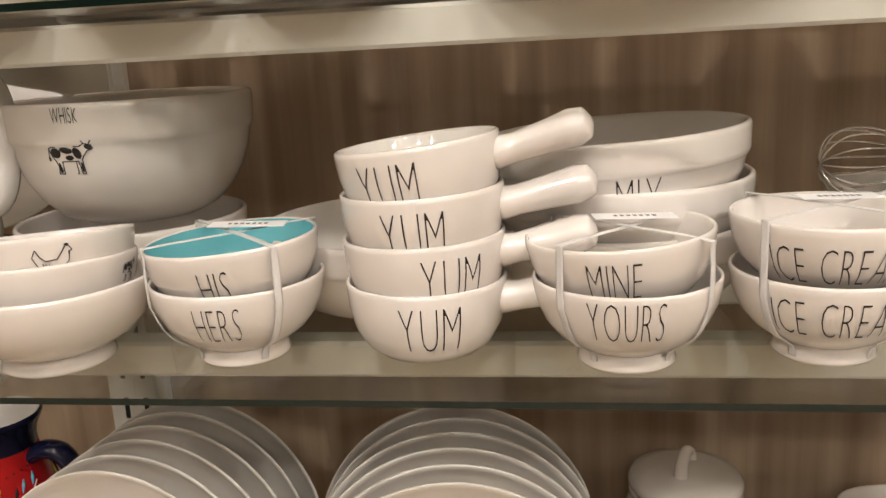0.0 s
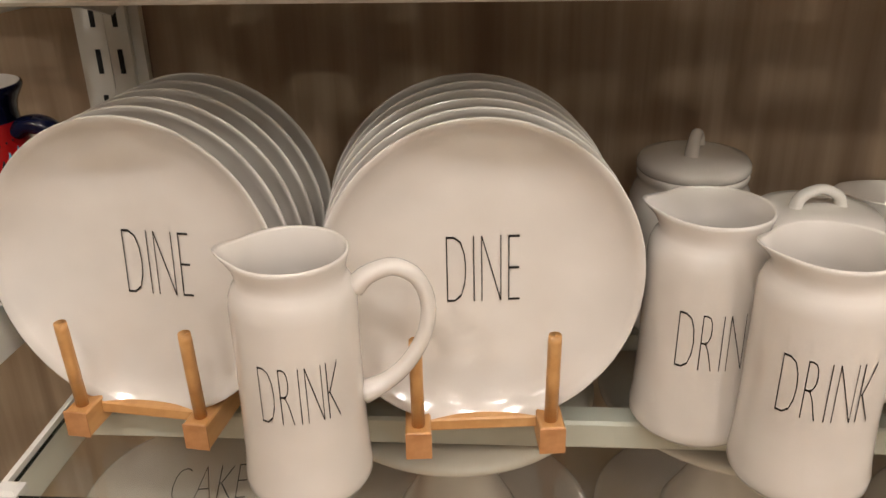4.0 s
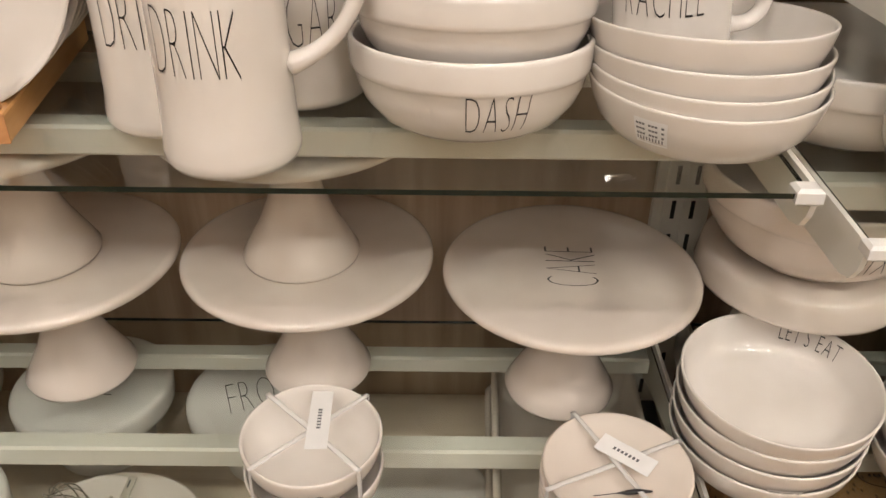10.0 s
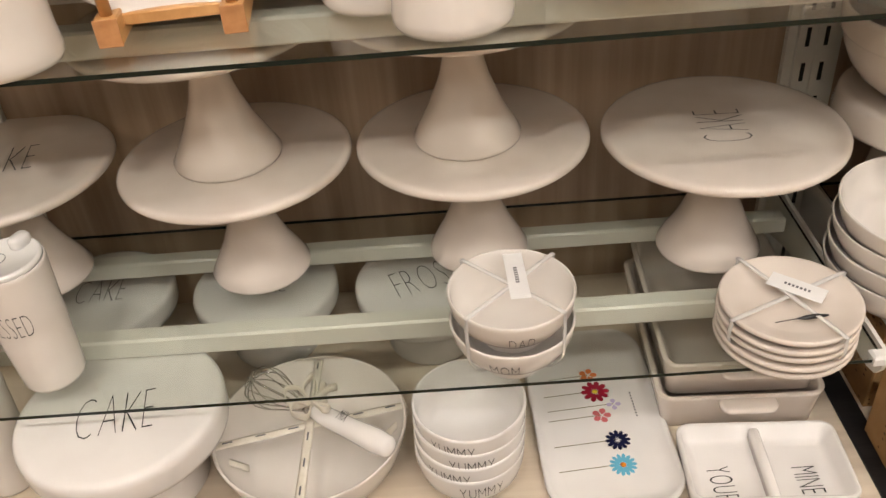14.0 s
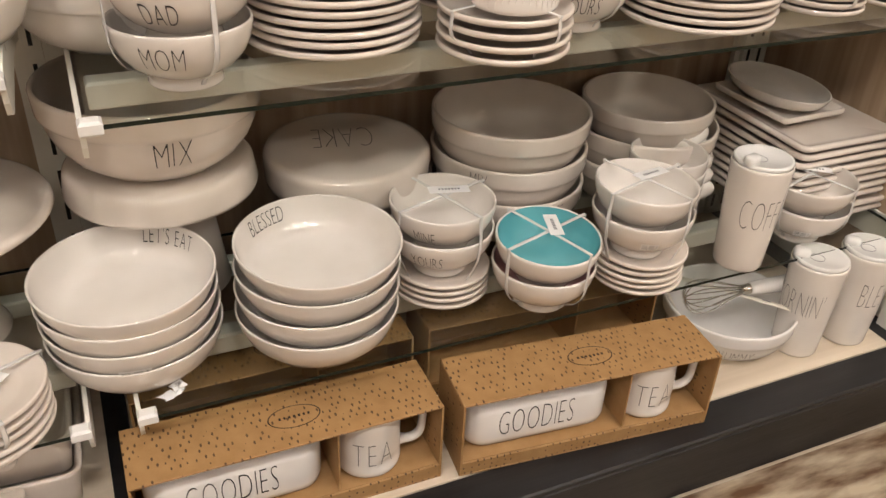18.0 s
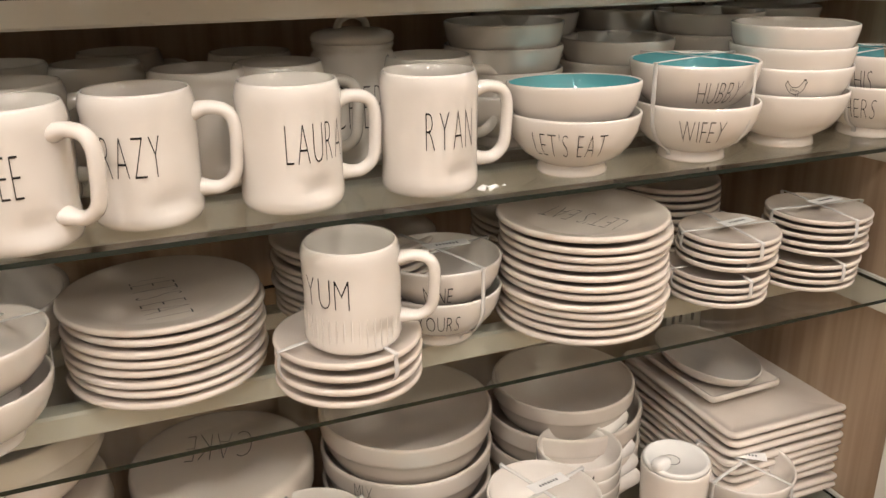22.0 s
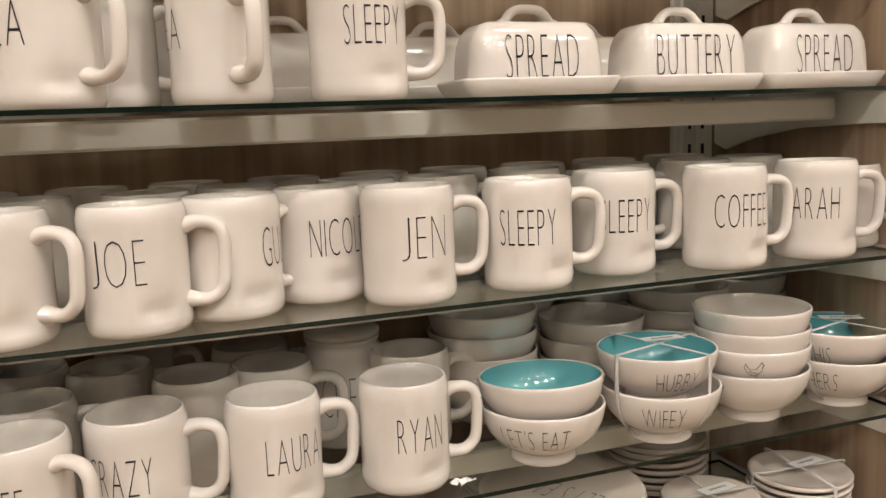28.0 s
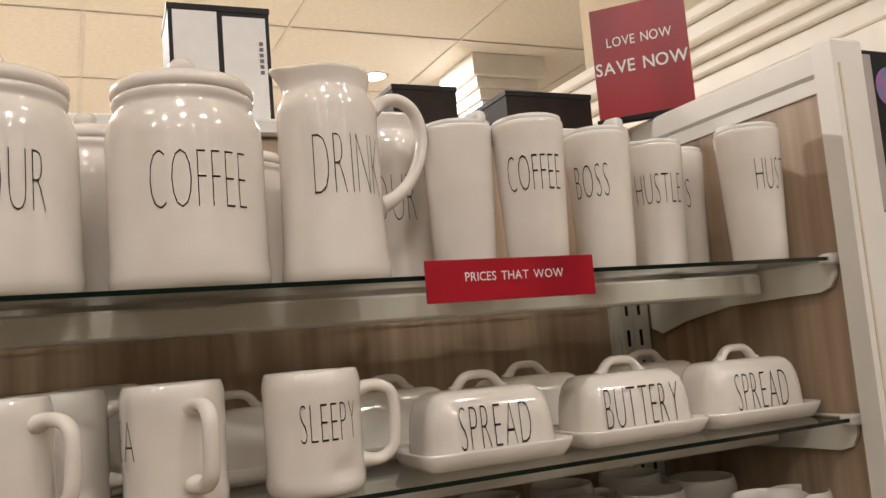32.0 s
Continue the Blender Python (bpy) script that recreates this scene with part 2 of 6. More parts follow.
def plank_mat():
    """Printed vinyl boards: each piece its own tone, streaked along its length."""
    m = grain_mat("vinyl_plank", (0.13, 0.062, 0.026), (0.60, 0.49, 0.35), (3.6, 15, 1), 2.0, 0.35, 0.1, (0.38, 0.62), 10.0)
    n, l = m.node_tree.nodes, m.node_tree.links
    b = n["Principled BSDF"]
    info, hs = n.new("ShaderNodeObjectInfo"), n.new("ShaderNodeHueSaturation")
    mr, ms = n.new("ShaderNodeMapRange"), n.new("ShaderNodeMapRange")
    mr.inputs["To Min"].default_value, mr.inputs["To Max"].default_value = 0.75, 1.2
    ms.inputs["To Min"].default_value, ms.inputs["To Max"].default_value = 0.95, 1.4
    l.new(info.outputs["Random"], mr.inputs["Value"]), l.new(info.outputs["Random"], ms.inputs["Value"])
    l.new(mr.outputs["Result"], hs.inputs["Value"]), l.new(ms.outputs["Result"], hs.inputs["Saturation"])
    old = b.inputs["Base Color"].links[0].from_socket
    l.new(old, hs.inputs["Color"]), l.new(hs.outputs["Color"], b.inputs["Base Color"])
    return m


PLANK = plank_mat()

# ---- mesh helpers ----
def as_mesh(name, verts, faces, material, smooth=True, mats=None):
    me = bpy.data.meshes.new(name)
    me.from_pydata([tuple(v) for v in verts], [], faces)
    for m in (material if isinstance(material, (list, tuple)) else [material]):
        me.materials.append(m)
    if mats is not None:
        me.polygons.foreach_set("material_index", mats)
    me.polygons.foreach_set("use_smooth", [smooth] * len(me.polygons))
    me.update()
    return me


def thing(name, label, category, x=0, y=0, z=0, rz=0, group="", rx=0, ry=0):
    ob = new(name)
    ob.empty_display_size = 0.02
    ob.matrix_basis = pose(x, y, z, rx, ry, rz)
    return tagged(ob, label, category, group)


def part(name, data, parent, label="", m=None):
    ob = new(name, data)
    ob.parent = parent
    if m is not None:
        ob.matrix_basis = m
    if label:
        tagged(ob, label)
    return ob


def solo(name, data, label, category, x=0, y=0, z=0, rz=0, group="", rx=0, ry=0):
    ob = new(name, data)
    ob.matrix_basis = pose(x, y, z, rx, ry, rz)
    return tagged(ob, label, category, group)


def lathe(name, prof, material, seg=44, wob=0.0, seed=0, lip=None):
    """A turned body from a profile of (radius, height). wob: hand-thrown unevenness. lip(a): outward pull at the top for a spout."""
    top = max(z for _, z in prof) or 1.0
    verts, faces, rings = [], [], []
    for r, z in prof:
        if r < 1e-6:
            rings.append([len(verts)])
            verts.append((0, 0, z))
            continue
        ring = []
        for k in range(seg):
            a = 2 * math.pi * k / seg
            q = r * (1 + wob * noise.noise((math.cos(a) * 1.3 + seed, math.sin(a) * 1.3, z * 14)))
            dz = 0.0
            if lip:
                pull, rise = lip(a, z / top)
                q, dz = q + pull, rise
            ring.append(len(verts))
            verts.append((q * math.sin(a), -q * math.cos(a), z + dz))
        rings.append(ring)
    for a, b in zip(rings, rings[1:]):
        if len(a) == 1 and len(b) == 1:
            continue
        for k in range(seg):
            j = (k + 1) % seg
            if len(a) == 1:
                faces.append((a[0], b[j], b[k]))
            elif len(b) == 1:
                faces.append((a[k], a[j], b[0]))
            else:
                faces.append((a[k], a[j], b[j], b[k]))
    return as_mesh(name, verts, faces, material)


def curve_pts(pts, steps=5):
    """A smooth line (Catmull-Rom) through points."""
    p = [np.array(q, float) for q in pts]
    p = [2 * p[0] - p[1]] + p + [2 * p[-1] - p[-2]]
    out = []
    for i in range(1, len(p) - 2):
        for s in range(steps):
            t = s / steps
            a, b, c, d = p[i - 1 : i + 3]
            out.append(0.5 * (2 * b + (c - a) * t + (2 * a - 5 * b + 4 * c - d) * t * t + (3 * b - a - 3 * c + d) * t**3))
    return out + [p[-2]]


def sweep_data(pts, radii, sides=10, flat=1.0, up=(0, 1, 0)):
    """A round or oval rod along points; radii one number or one a point; flat: its width along 'up' over its depth."""
    pts = [Vector(q) for q in pts]
    n = len(pts)
    rs = [radii] * n if isinstance(radii, (int, float)) else list(np.interp(np.linspace(0, 1, n), np.linspace(0, 1, len(radii)), radii))
    verts, faces = [], []
    for i, q in enumerate(pts):
        d = (pts[min(i + 1, n - 1)] - pts[max(i - 1, 0)]).normalized()
        u = Vector(up) - d * d.dot(Vector(up))
        u = u.normalized() if u.length > 1e-5 else d.orthogonal().normalized()
        w = d.cross(u)
        for k in range(sides):
            a = 2 * math.pi * k / sides
            verts.append(tuple(q + u * math.cos(a) * rs[i] * flat + w * math.sin(a) * rs[i]))
    for i in range(n - 1):
        for k in range(sides):
            j = (k + 1) % sides
            faces.append((i * sides + k, i * sides + j, (i + 1) * sides + j, (i + 1) * sides + k))
    faces += [tuple(range(sides))[::-1], tuple(range((n - 1) * sides, n * sides))]
    return verts, faces


def sweep(name, pts, radii, material, sides=10, flat=1.0, up=(0, 1, 0), steps=5):
    v, f = sweep_data(curve_pts(pts, steps) if steps else pts, radii, sides, flat, up)
    return as_mesh(name, v, f, material)


def rings_mesh(name, loops, material, smooth=True, cap=(True, True)):
    n = len(loops[0])
    verts = [v for lp in loops for v in lp]
    faces = []
    for i in range(len(loops) - 1):
        for k in range(n):
            j = (k + 1) % n
            faces.append((i * n + k, i * n + j, (i + 1) * n + j, (i + 1) * n + k))
    if cap[0]:
        faces.append(tuple(range(n))[::-1])
    if cap[1]:
        faces.append(tuple(range((len(loops) - 1) * n, len(loops) * n)))
    return as_mesh(name, verts, faces, material, smooth)


def rr_loop(a, b, c, z, n=6):
    """A rounded rectangle of half sides a, b and corner radius c."""
    out = []
    c = min(c, a * 0.999, b * 0.999)
    for sx, sy, s in ((1, -1, -90), (1, 1, 0), (-1, 1, 90), (-1, -1, 180)):
        for k in range(n + 1):
            t = radians(s + 90 * k / n)
            out.append((sx * (a - c) + c * math.cos(t), sy * (b - c) + c * math.sin(t), z))
    return out


def rrect(name, prof, a, b, c, material, smooth=True, n=6, cap=(True, True)):
    """A rounded-rectangular vessel from a profile of (inset, height)."""
    return rings_mesh(name, [rr_loop(a - i, b - i, max(c - i, 0.002), z, n) for i, z in prof], material, smooth, cap)


BOXES = {}


def slab(name, sx, sy, sz, material, bevel=0.002):
    """A box standing on z = 0, centred in x and y, with its edges taken off."""
    key = (round(sx, 4), round(sy, 4), round(sz, 4), material.name, bevel)
    if key not in BOXES:
        e = min(bevel, sx / 3, sy / 3, sz / 3)
        lp = [[(x, y, z) for x, y in ((-sx / 2 + i, -sy / 2 + i), (sx / 2 - i, -sy / 2 + i), (sx / 2 - i, sy / 2 - i), (-sx / 2 + i, sy / 2 - i))] for i, z in ((e, 0), (0, e), (0, sz - e), (e, sz))]
        BOXES[key] = rings_mesh(name, lp, material, False)
    return BOXES[key]


def block(name, x0, x1, y0, y1, z0, z1, material, bevel=0.002, kind="structure", parent=None, label=""):
    ob = new(name, slab(name, x1 - x0, y1 - y0, z1 - z0, material, bevel))
    ob.location = ((x0 + x1) / 2, (y0 + y1) / 2, z0)
    if parent is not None:
        ob.parent = parent
        return tagged(ob, label)
    return tagged(ob, label, kind=kind)


# ---- lettering: the built-in font, drawn tall and thin, laid on the glaze ----
WORDS = ("YUM HIS HERS MINE YOURS ICE_CREAM MIX DELISH. WHISK DINE DRINK SUGAR DASH RACHEL CAKE FROST BLESSED MORNIN' BOSS MOM DAD YUMMY LET'S_EAT GOODIES TEA COFFEE BAKE TOSS "
         "GULP CRAZY LAURA RYAN HUBBY WIFEY KATIE JOE NICOLE JEN SLEEPY SARAH PAPA BEAR SPREAD BUTTERY FLOUR HUSTLE PRICES_THAT_WOW LOVE_NOW SAVE_NOW CHER LOAF K POUR").split()


def flat_words(thin):
    """Every character once, thinned, checked against its full weight; then set into words of cap height 1."""
    chars = sorted(set("".join(WORDS)) - {"_"} | set("IV"))
    offsets = {"thin": thin, "full": (0.0,), "bold": (0.012,)}
    obs = {}
    for c in chars:
        for off in (0.0, 0.012) + thin:
            cu = bpy.data.curves.new("glyph", "FONT")
            cu.body, cu.offset, cu.resolution_u = c, off, 3
            obs[c, off] = new("glyph", cu)
    dg = bpy.context.evaluated_depsgraph_get()
    got = {}
    for key, ob in obs.items():
        me = bpy.data.meshes.new_from_object(ob.evaluated_get(dg))
        got[key] = ([(v.co.x, v.co.y) for v in me.vertices], [tuple(p.vertices) for p in me.polygons], sum(p.area for p in me.polygons))
        bpy.data.objects.remove(ob)
        bpy.data.meshes.remove(me)
    # the K does not thin cleanly: it is set from a thin I and a V on its side; the J is drawn up to the cap height
    iv, vv = got["I", thin[1]], got["V", thin[1]]
    ix, top = min(x for x, _ in iv[0]), max(y for _, y in iv[0])
    vx, vh = [x for x, _ in vv[0]], [y for _, y in vv[0]]
    wide, tall = max(vx) - min(vx), max(vh) - min(vh)
    kv = [(x - ix, y) for x, y in iv[0]] + [(0.045 + (y - min(vh)) / tall * 0.40, (max(vx) - x) / wide * top) for x, y in vv[0]]
    kf = iv[1] + [tuple(i + len(iv[0]) for i in f) for f in vv[1]]
    full_j = got["J", 0.0]
    for off in (0.0, 0.012) + thin:
        if off < 0:
            got["K", off] = (kv, kf, 0.0)
        lo, hi = min(y for _, y in got["J", off][0]), max(y for _, y in got["J", off][0])
        got["J", off] = ([(x * 1.7, (y - lo) / (hi - lo) * hi) for x, y in got["J", off][0]], got["J", off][1], got["J", off][2])
    got["K", 0.0] = (kv, kf, 1.0)
    out = {}
    for w in WORDS:
        style = "full" if w == "LOVE_NOW" else "bold" if w == "SAVE_NOW" else "full" if w == "PRICES_THAT_WOW" else "thin"
        vs, fs, pen = [], [], 0.0
        for c in w:
            if c == "_":
                pen += 0.42
                continue
            full = got[c, 0.0]
            pick = full
            for off in offsets[style]:
                if off >= 0 or got[c, off][2] < full[2] * (1 + off / 0.0425 * 0.8):
                    pick = got[c, off]
                    break
            x0, x1 = min(v[0] for v in full[0]), max(v[0] for v in full[0])
            k = len(vs)
            vs += [(pen + x - x0, y) for x, y in pick[0]]
            fs += [tuple(i + k for i in f) for f in pick[1]]
            pen += x1 - x0 + (0.13 if style == "thin" else 0.09)
        bm = bmesh.new()
        made = [bm.verts.new((x, y, 0)) for x, y in vs]
        for f in fs:
            bm.faces.new([made[i] for i in f])
        x0, x1, y0, y1 = min(v[0] for v in vs), max(v[0] for v in vs), min(v[1] for v in vs), max(v[1] for v in vs)
        for v in bm.verts:
            v.co = ((v.co.x - (x0 + x1) / 2) / (y1 - y0), (v.co.y - y0) / (y1 - y0), 0)
        half = (x1 - x0) / (y1 - y0) / 2
        for k in range(1, 6):
            bmesh.ops.bisect_plane(bm, geom=bm.verts[:] + bm.edges[:] + bm.faces[:], plane_co=(0, k / 6, 0), plane_no=(0, 1, 0))
        k = -half + 0.3
        while k < half:
            bmesh.ops.bisect_plane(bm, geom=bm.verts[:] + bm.edges[:] + bm.faces[:], plane_co=(k, 0, 0), plane_no=(1, 0, 0))
            k += 0.3
        bm.verts.index_update()
        out[w] = ([(v.co.x, v.co.y) for v in bm.verts], [tuple(v.index for v in f.verts) for f in bm.faces], half)
        bm.free()
    return out


FINE, FLAT = flat_words((-0.033, -0.030, -0.026, -0.020)), flat_words((-0.027, -0.024, -0.020, -0.014))
FIRM, HEAVY = flat_words((-0.019, -0.016, -0.012, -0.008)), flat_words((-0.008, -0.006, -0.004, -0.002))


def weight(height):
    """One brush wrote everything: the smaller the letters, the heavier they look."""
    return HEAVY if height < 0.0165 else FIRM if height < 0.0225 else FLAT if height < 0.0395 else FINE


WRAPS = {}


def outer_radius(prof):
    """Radius of the outside of a turned profile by height: its points up to the rim."""
    top = max(range(len(prof)), key=lambda i: prof[i][1])
    zs, rs = [], []
    for r, z in prof[: top + 1]:
        if not zs or z > zs[-1] + 1e-5:
            zs.append(z), rs.append(r)
        else:
            rs[-1] = max(rs[-1], r)
    return lambda z: float(np.interp(z, zs, rs))


def wrapped(word, prof, z0, height, turn, squeeze=0.55, slant=0.0, inside=False, material=None, wob=0.0, seed=0.0):
    """A word on a turned body: baseline at z0, letters that high, centred that many degrees to the right of the front."""
    squeeze *= 0.66
    key = (word, id(prof), z0, height, turn, squeeze, slant, inside, seed)
    if key not in WRAPS:
        vs, fs, _ = weight(height)[word]
        rad = outer_radius(prof)
        mid = rad(z0 + height / 2)
        out = []
        for u, v in vs:
            z = z0 + v * height + slant * u * height * squeeze
            a = radians(turn) + u * height * squeeze / mid
            r = rad(z) * (1 + wob * noise.noise((math.cos(a) * 1.3 + seed, math.sin(a) * 1.3, z * 14))) + 0.0006
            out.append((r * math.sin(a), -r * math.cos(a), z))
        WRAPS[key] = as_mesh("lettering", out, fs, material or INK, False)
    return WRAPS[key]


def laid(word, height, squeeze=0.55, material=None, upright=False):
    """A word lying flat, centred, reading along x; upright: standing in the xz plane, facing -y."""
    squeeze *= 1.0 if material is SIGNWHITE else 0.58
    key = (word, height, squeeze, upright, (material or INK).name)
    if key not in WRAPS:
        vs, fs, _ = weight(height * 0.8)[word]
        put = [(u * height * squeeze, 0, (v - 0.5) * height) if upright else (u * height * squeeze, (v - 0.5) * height, 0) for u, v in vs]
        WRAPS[key] = as_mesh("lettering", put, fs, material or INK, False)
    return WRAPS[key]


# ---- the fixture: two glass-shelved bays ----
LEFT, MID, RIGHT = -1.22, -0.0565, 1.182
SHELVES = {"A": (-1.193, -0.088, (0.349, 0.7554, 1.1618, 1.4158)), "B": (-0.022, 1.171, (0.349, 0.7046, 0.9078, 1.111, 1.3142, 1.5174)), "L": (-2.5, -1.250, (0.40, 0.857, 1.195))}
A3, A2, A1, A0 = SHELVES["A"][2]
B1, B2, B3, B4, B5, B6 = SHELVES["B"][2]
DECK = 0.175
BACK = 0.408

# pale under the boards, so that lamp light bounces up to the ceiling
floor = block("floor", -6, 7, -11.5, 10, FLOOR_Z - 0.1, FLOOR_Z - 0.004, DECKWOOD, label="floor under the vinyl boards")
ceiling = block("ceiling", -6, 7, -11.5, 10, CEIL_Z, CEIL_Z + 0.08, CEILTILE, label="suspended ceiling of pale tiles")
# unseen outer walls, coloured dark so that little light bounces into the shelves
for k, (nm, x0, x1, y0, y1) in enumerate((("wall_south", -6, 7, -11.6, -11.5), ("wall_west", -6.1, -6, -11.6, 10.1), ("wall_east", 7, 7.1, -11.6, 10.1), ("wall_north", -6, 7, 10, 10.1))):
    block(nm, x0, x1, y0, y1, FLOOR_Z - 0.1, CEIL_Z + 0.08, FARWALL, label="unseen shop wall, kept dark to limit bounced light")

back = block("back_panel", -2.6, RIGHT, BACK, BACK + 0.025, FLOOR_Z, 1.765, PANEL, label="limed wood-grain back panel of the shelving")
block("back_cap", -2.6, RIGHT, BACK - 0.012, BACK + 0.5, 1.765, 1.79, WHITEPAINT, 0.004, label="white cap board on top of the shelving")
side = block("side_panel", RIGHT, RIGHT + 0.03, -0.012, BACK + 0.06, FLOOR_Z, 1.752, PANEL, label="limed wood-grain end panel")
block("trim_front", RIGHT - 0.019, RIGHT + 0.036, -0.042, -0.0125, DECK - 0.05, 1.795, WHITEPAINT, 0.006, label="white painted front stile")
block("trim_bead", RIGHT - 0.009, RIGHT - 0.006, -0.0435, -0.042, DECK, 1.76, WALLPAINT, 0.001, label="thin bead along the stile")
block("trim_top", RIGHT - 0.004, RIGHT + 0.036, -0.012, BACK + 0.06, 1.7525, 1.795, WHITEPAINT, 0.006, label="white painted top rail of the end panel")
block("trim_top_lower", RIGHT - 0.0035, RIGHT - 0.0002, -0.010, BACK - 0.014, 1.732, 1.7525, WHITEPAINT, 0.001, label="white edging under the top rail")
block("trim_foot", RIGHT - 0.004, RIGHT - 0.0005, -0.010, BACK, DECK, DECK + 0.05, WHITEPAINT, 0.001, label="white skirting of the end panel")
block("plinth", -2.6, 3.4, -0.128, BACK, FLOOR_Z, DECK - 0.012, BLACKBASE, 0.004, label="worn black plinth of the fixture")
block("plinth_lip", -2.6, 3.4, -0.130, -0.0675, DECK - 0.0118, DECK - 0.0003, BLACKBASE, 0.003, label="black edging of the bottom deck")
block("deck", -2.6, RIGHT - 0.045, -0.067, BACK - 0.001, DECK - 0.012, DECK, DECKWOOD, 0.001, label="pale wood-grain bottom deck")
block("plinth_strip", RIGHT - 0.045, RIGHT, -0.067, BACK - 0.001, DECK - 0.012, DECK - 0.002, BLACKBASE, 0.002, label="black edging beside the end panel")
block("plinth_strip", MID - 0.02, MID + 0.012, -0.066, BACK - 0.001, DECK, DECK + 0.004, BLACKBASE, 0.001, label="black strip between the two bays")


def standard(x):
    t = tagged(thing("slotted_upright", "", "", x, BACK, 0), "white slotted steel upright on the back panel", "shelf upright", kind="structure")
    for s in (-0.0125, 0.0125):
        part("channel", slab("channel", 0.0242, 0.018, 1.58, WHITEMETAL, 0.0015), t, m=pose(s, -0.0091, DECK + 0.005))
        part("filler_strip", slab("filler_strip", 0.012, 0.011, 1.58, WHITEMETAL, 0.001), t, "flat white strip beside the channel", pose(s * 2.48, -0.0056, DECK + 0.005))
    me = slab("slot", 0.0052, 0.0012, 0.0268, SLOT, 0.0003)
    for s in (-0.0125, 0.0125):
        for k in range(30):
            part("slot", me, t, m=pose(s, -0.0187, 0.1985 + k * 0.0508))


for x in (LEFT, MID, RIGHT - 0.045):
    standard(x)

# bracket: a blade that tapers to the front, with a white clip on its tip
BLADE = []
for y, lo, hi in ((-0.387, -0.075, 0.0), (-0.36, -0.085, 0.0), (-0.30, -0.068, 0.0), (-0.2, -0.052, 0.0), (-0.08, -0.047, 0.0), (-0.03, -0.046, 0.0), (-0.012, -0.040, 0.0), (-0.003, -0.026, 0.0), (0.0, -0.012, 0.0)):
    BLADE.append([(-0.0025, -y, lo), (0.0025, -y, lo), (0.0025, -y, hi), (-0.0025, -y, hi)])
BLADE = rings_mesh("blade", BLADE, WHITEMETAL, False)


def shelf(bay, x0, x1, z):
    depth = 0.365
    g = tagged(thing("glass_shelf", "", "", (x0 + x1) / 2, 0, z), "clear glass shelf with green polished edge", "glass shelf", kind="structure")
    w = (x1 - x0) / 2
    e = 0.0012
    v = [(-w, 0, -0.0048), (w, 0, -0.0048), (w, depth, -0.0048), (-w, depth, -0.0048), (-w, 0, 0), (w, 0, 0), (w, depth, 0), (-w, depth, 0)]
    f = [(3, 2, 1, 0), (4, 5, 6, 7), (0, 1, 5, 4), (1, 2, 6, 5), (2, 3, 7, 6), (3, 0, 4, 7)]
    me = as_mesh("pane", v, f, [PANE, GREENEDGE], False, [0, 0, 1, 1, 1, 1])
    pane = part("pane", me, g)
    part("rail", slab("rail", 2 * w - 0.01, 0.028, 0.030, WHITEMETAL, 0.003), g, m=pose(0, 0.142, -0.0385))
    part("rail", slab("rail", 2 * w - 0.01, 0.026, 0.026, WHITEMETAL, 0.003), g, m=pose(0, 0.308, -0.0345))
    for s in (-1, 1):
        part("bracket", BLADE, g, m=pose(s * (w + 0.006), 0.004, 0.002))
        part("clip", slab("clip", 0.022, 0.018, 0.015, PLASTIC, 0.003), g, m=pose(s * (w - 0.002), 0.0055, -0.0105))
    return g


for bay, (x0, x1, zs) in SHELVES.items():
    for z in zs:
        shelf(bay, x0, x1, z)

# ---- turned shapes: (radius, height) from the foot, over the rim, to the inside ----
MUG = [(0, 0.002), (0.040, 0.0), (0.0455, 0.002), (0.0482, 0.007), (0.0488, 0.014), (0.0482, 0.020), (0.0478, 0.026), (0.0477, 0.033), (0.0477, 0.041), (0.0478, 0.06), (0.0480, 0.098), (0.0486, 0.1035), (0.0478, 0.110), (0.0462, 0.116), (0.0448, 0.1185), (0.0432, 0.1175), (0.0432, 0.105), (0.0432, 0.02), (0.040, 0.009), (0, 0.008)]
FOOTED = [(0, 0.003), (0.029, 0.002), (0.031, 0.0), (0.0360, 0.0), (0.0380, 0.0025), (0.0362, 0.009), (0.0345, 0.0120), (0.0415, 0.0155), (0.0535, 0.0235), (0.0628, 0.0345), (0.0686, 0.0475), (0.0711, 0.0600), (0.0715, 0.0640), (0.0710, 0.0660), (0.0697, 0.0665), (0.0684, 0.0650), (0.0675, 0.0600), (0.0648, 0.0475), (0.0590, 0.0355), (0.0500, 0.0265), (0.036, 0.0200), (0, 0.0175)]
FOOTNEAR = [(r * 0.885, z * 0.93) for r, z in FOOTED]
FOOTWIDE = [(r * 1.08, z * 0.98) for r, z in FOOTED]
CUP = [(r * 0.935, z * 0.97) for r, z in ((0, 0.002), (0.030, 0.0), (0.040, 0.002), (0.050, 0.010), (0.0575, 0.023), (0.0612, 0.038), (0.0622, 0.054), (0.0620, 0.057), (0.0605, 0.058), (0.0588, 0.056), (0.0575, 0.038), (0.053, 0.022), (0.042, 0.010), (0, 0.007))]
COUPE = [(0, 0.002), (0.064, 0.0), (0.072, 0.001), (0.084, 0.007), (0.0955, 0.020), (0.1022, 0.036), (0.1055, 0.049), (0.1058, 0.0508), (0.1052, 0.0518), (0.1042, 0.052), (0.1030, 0.0512), (0.1022, 0.049), (0.0988, 0.036), (0.0918, 0.020), (0.081, 0.0095), (0.068, 0.006), (0.03, 0.0055), (0, 0.0055)]
COUPE97 = [(r * 0.972, z) for r, z in COUPE]
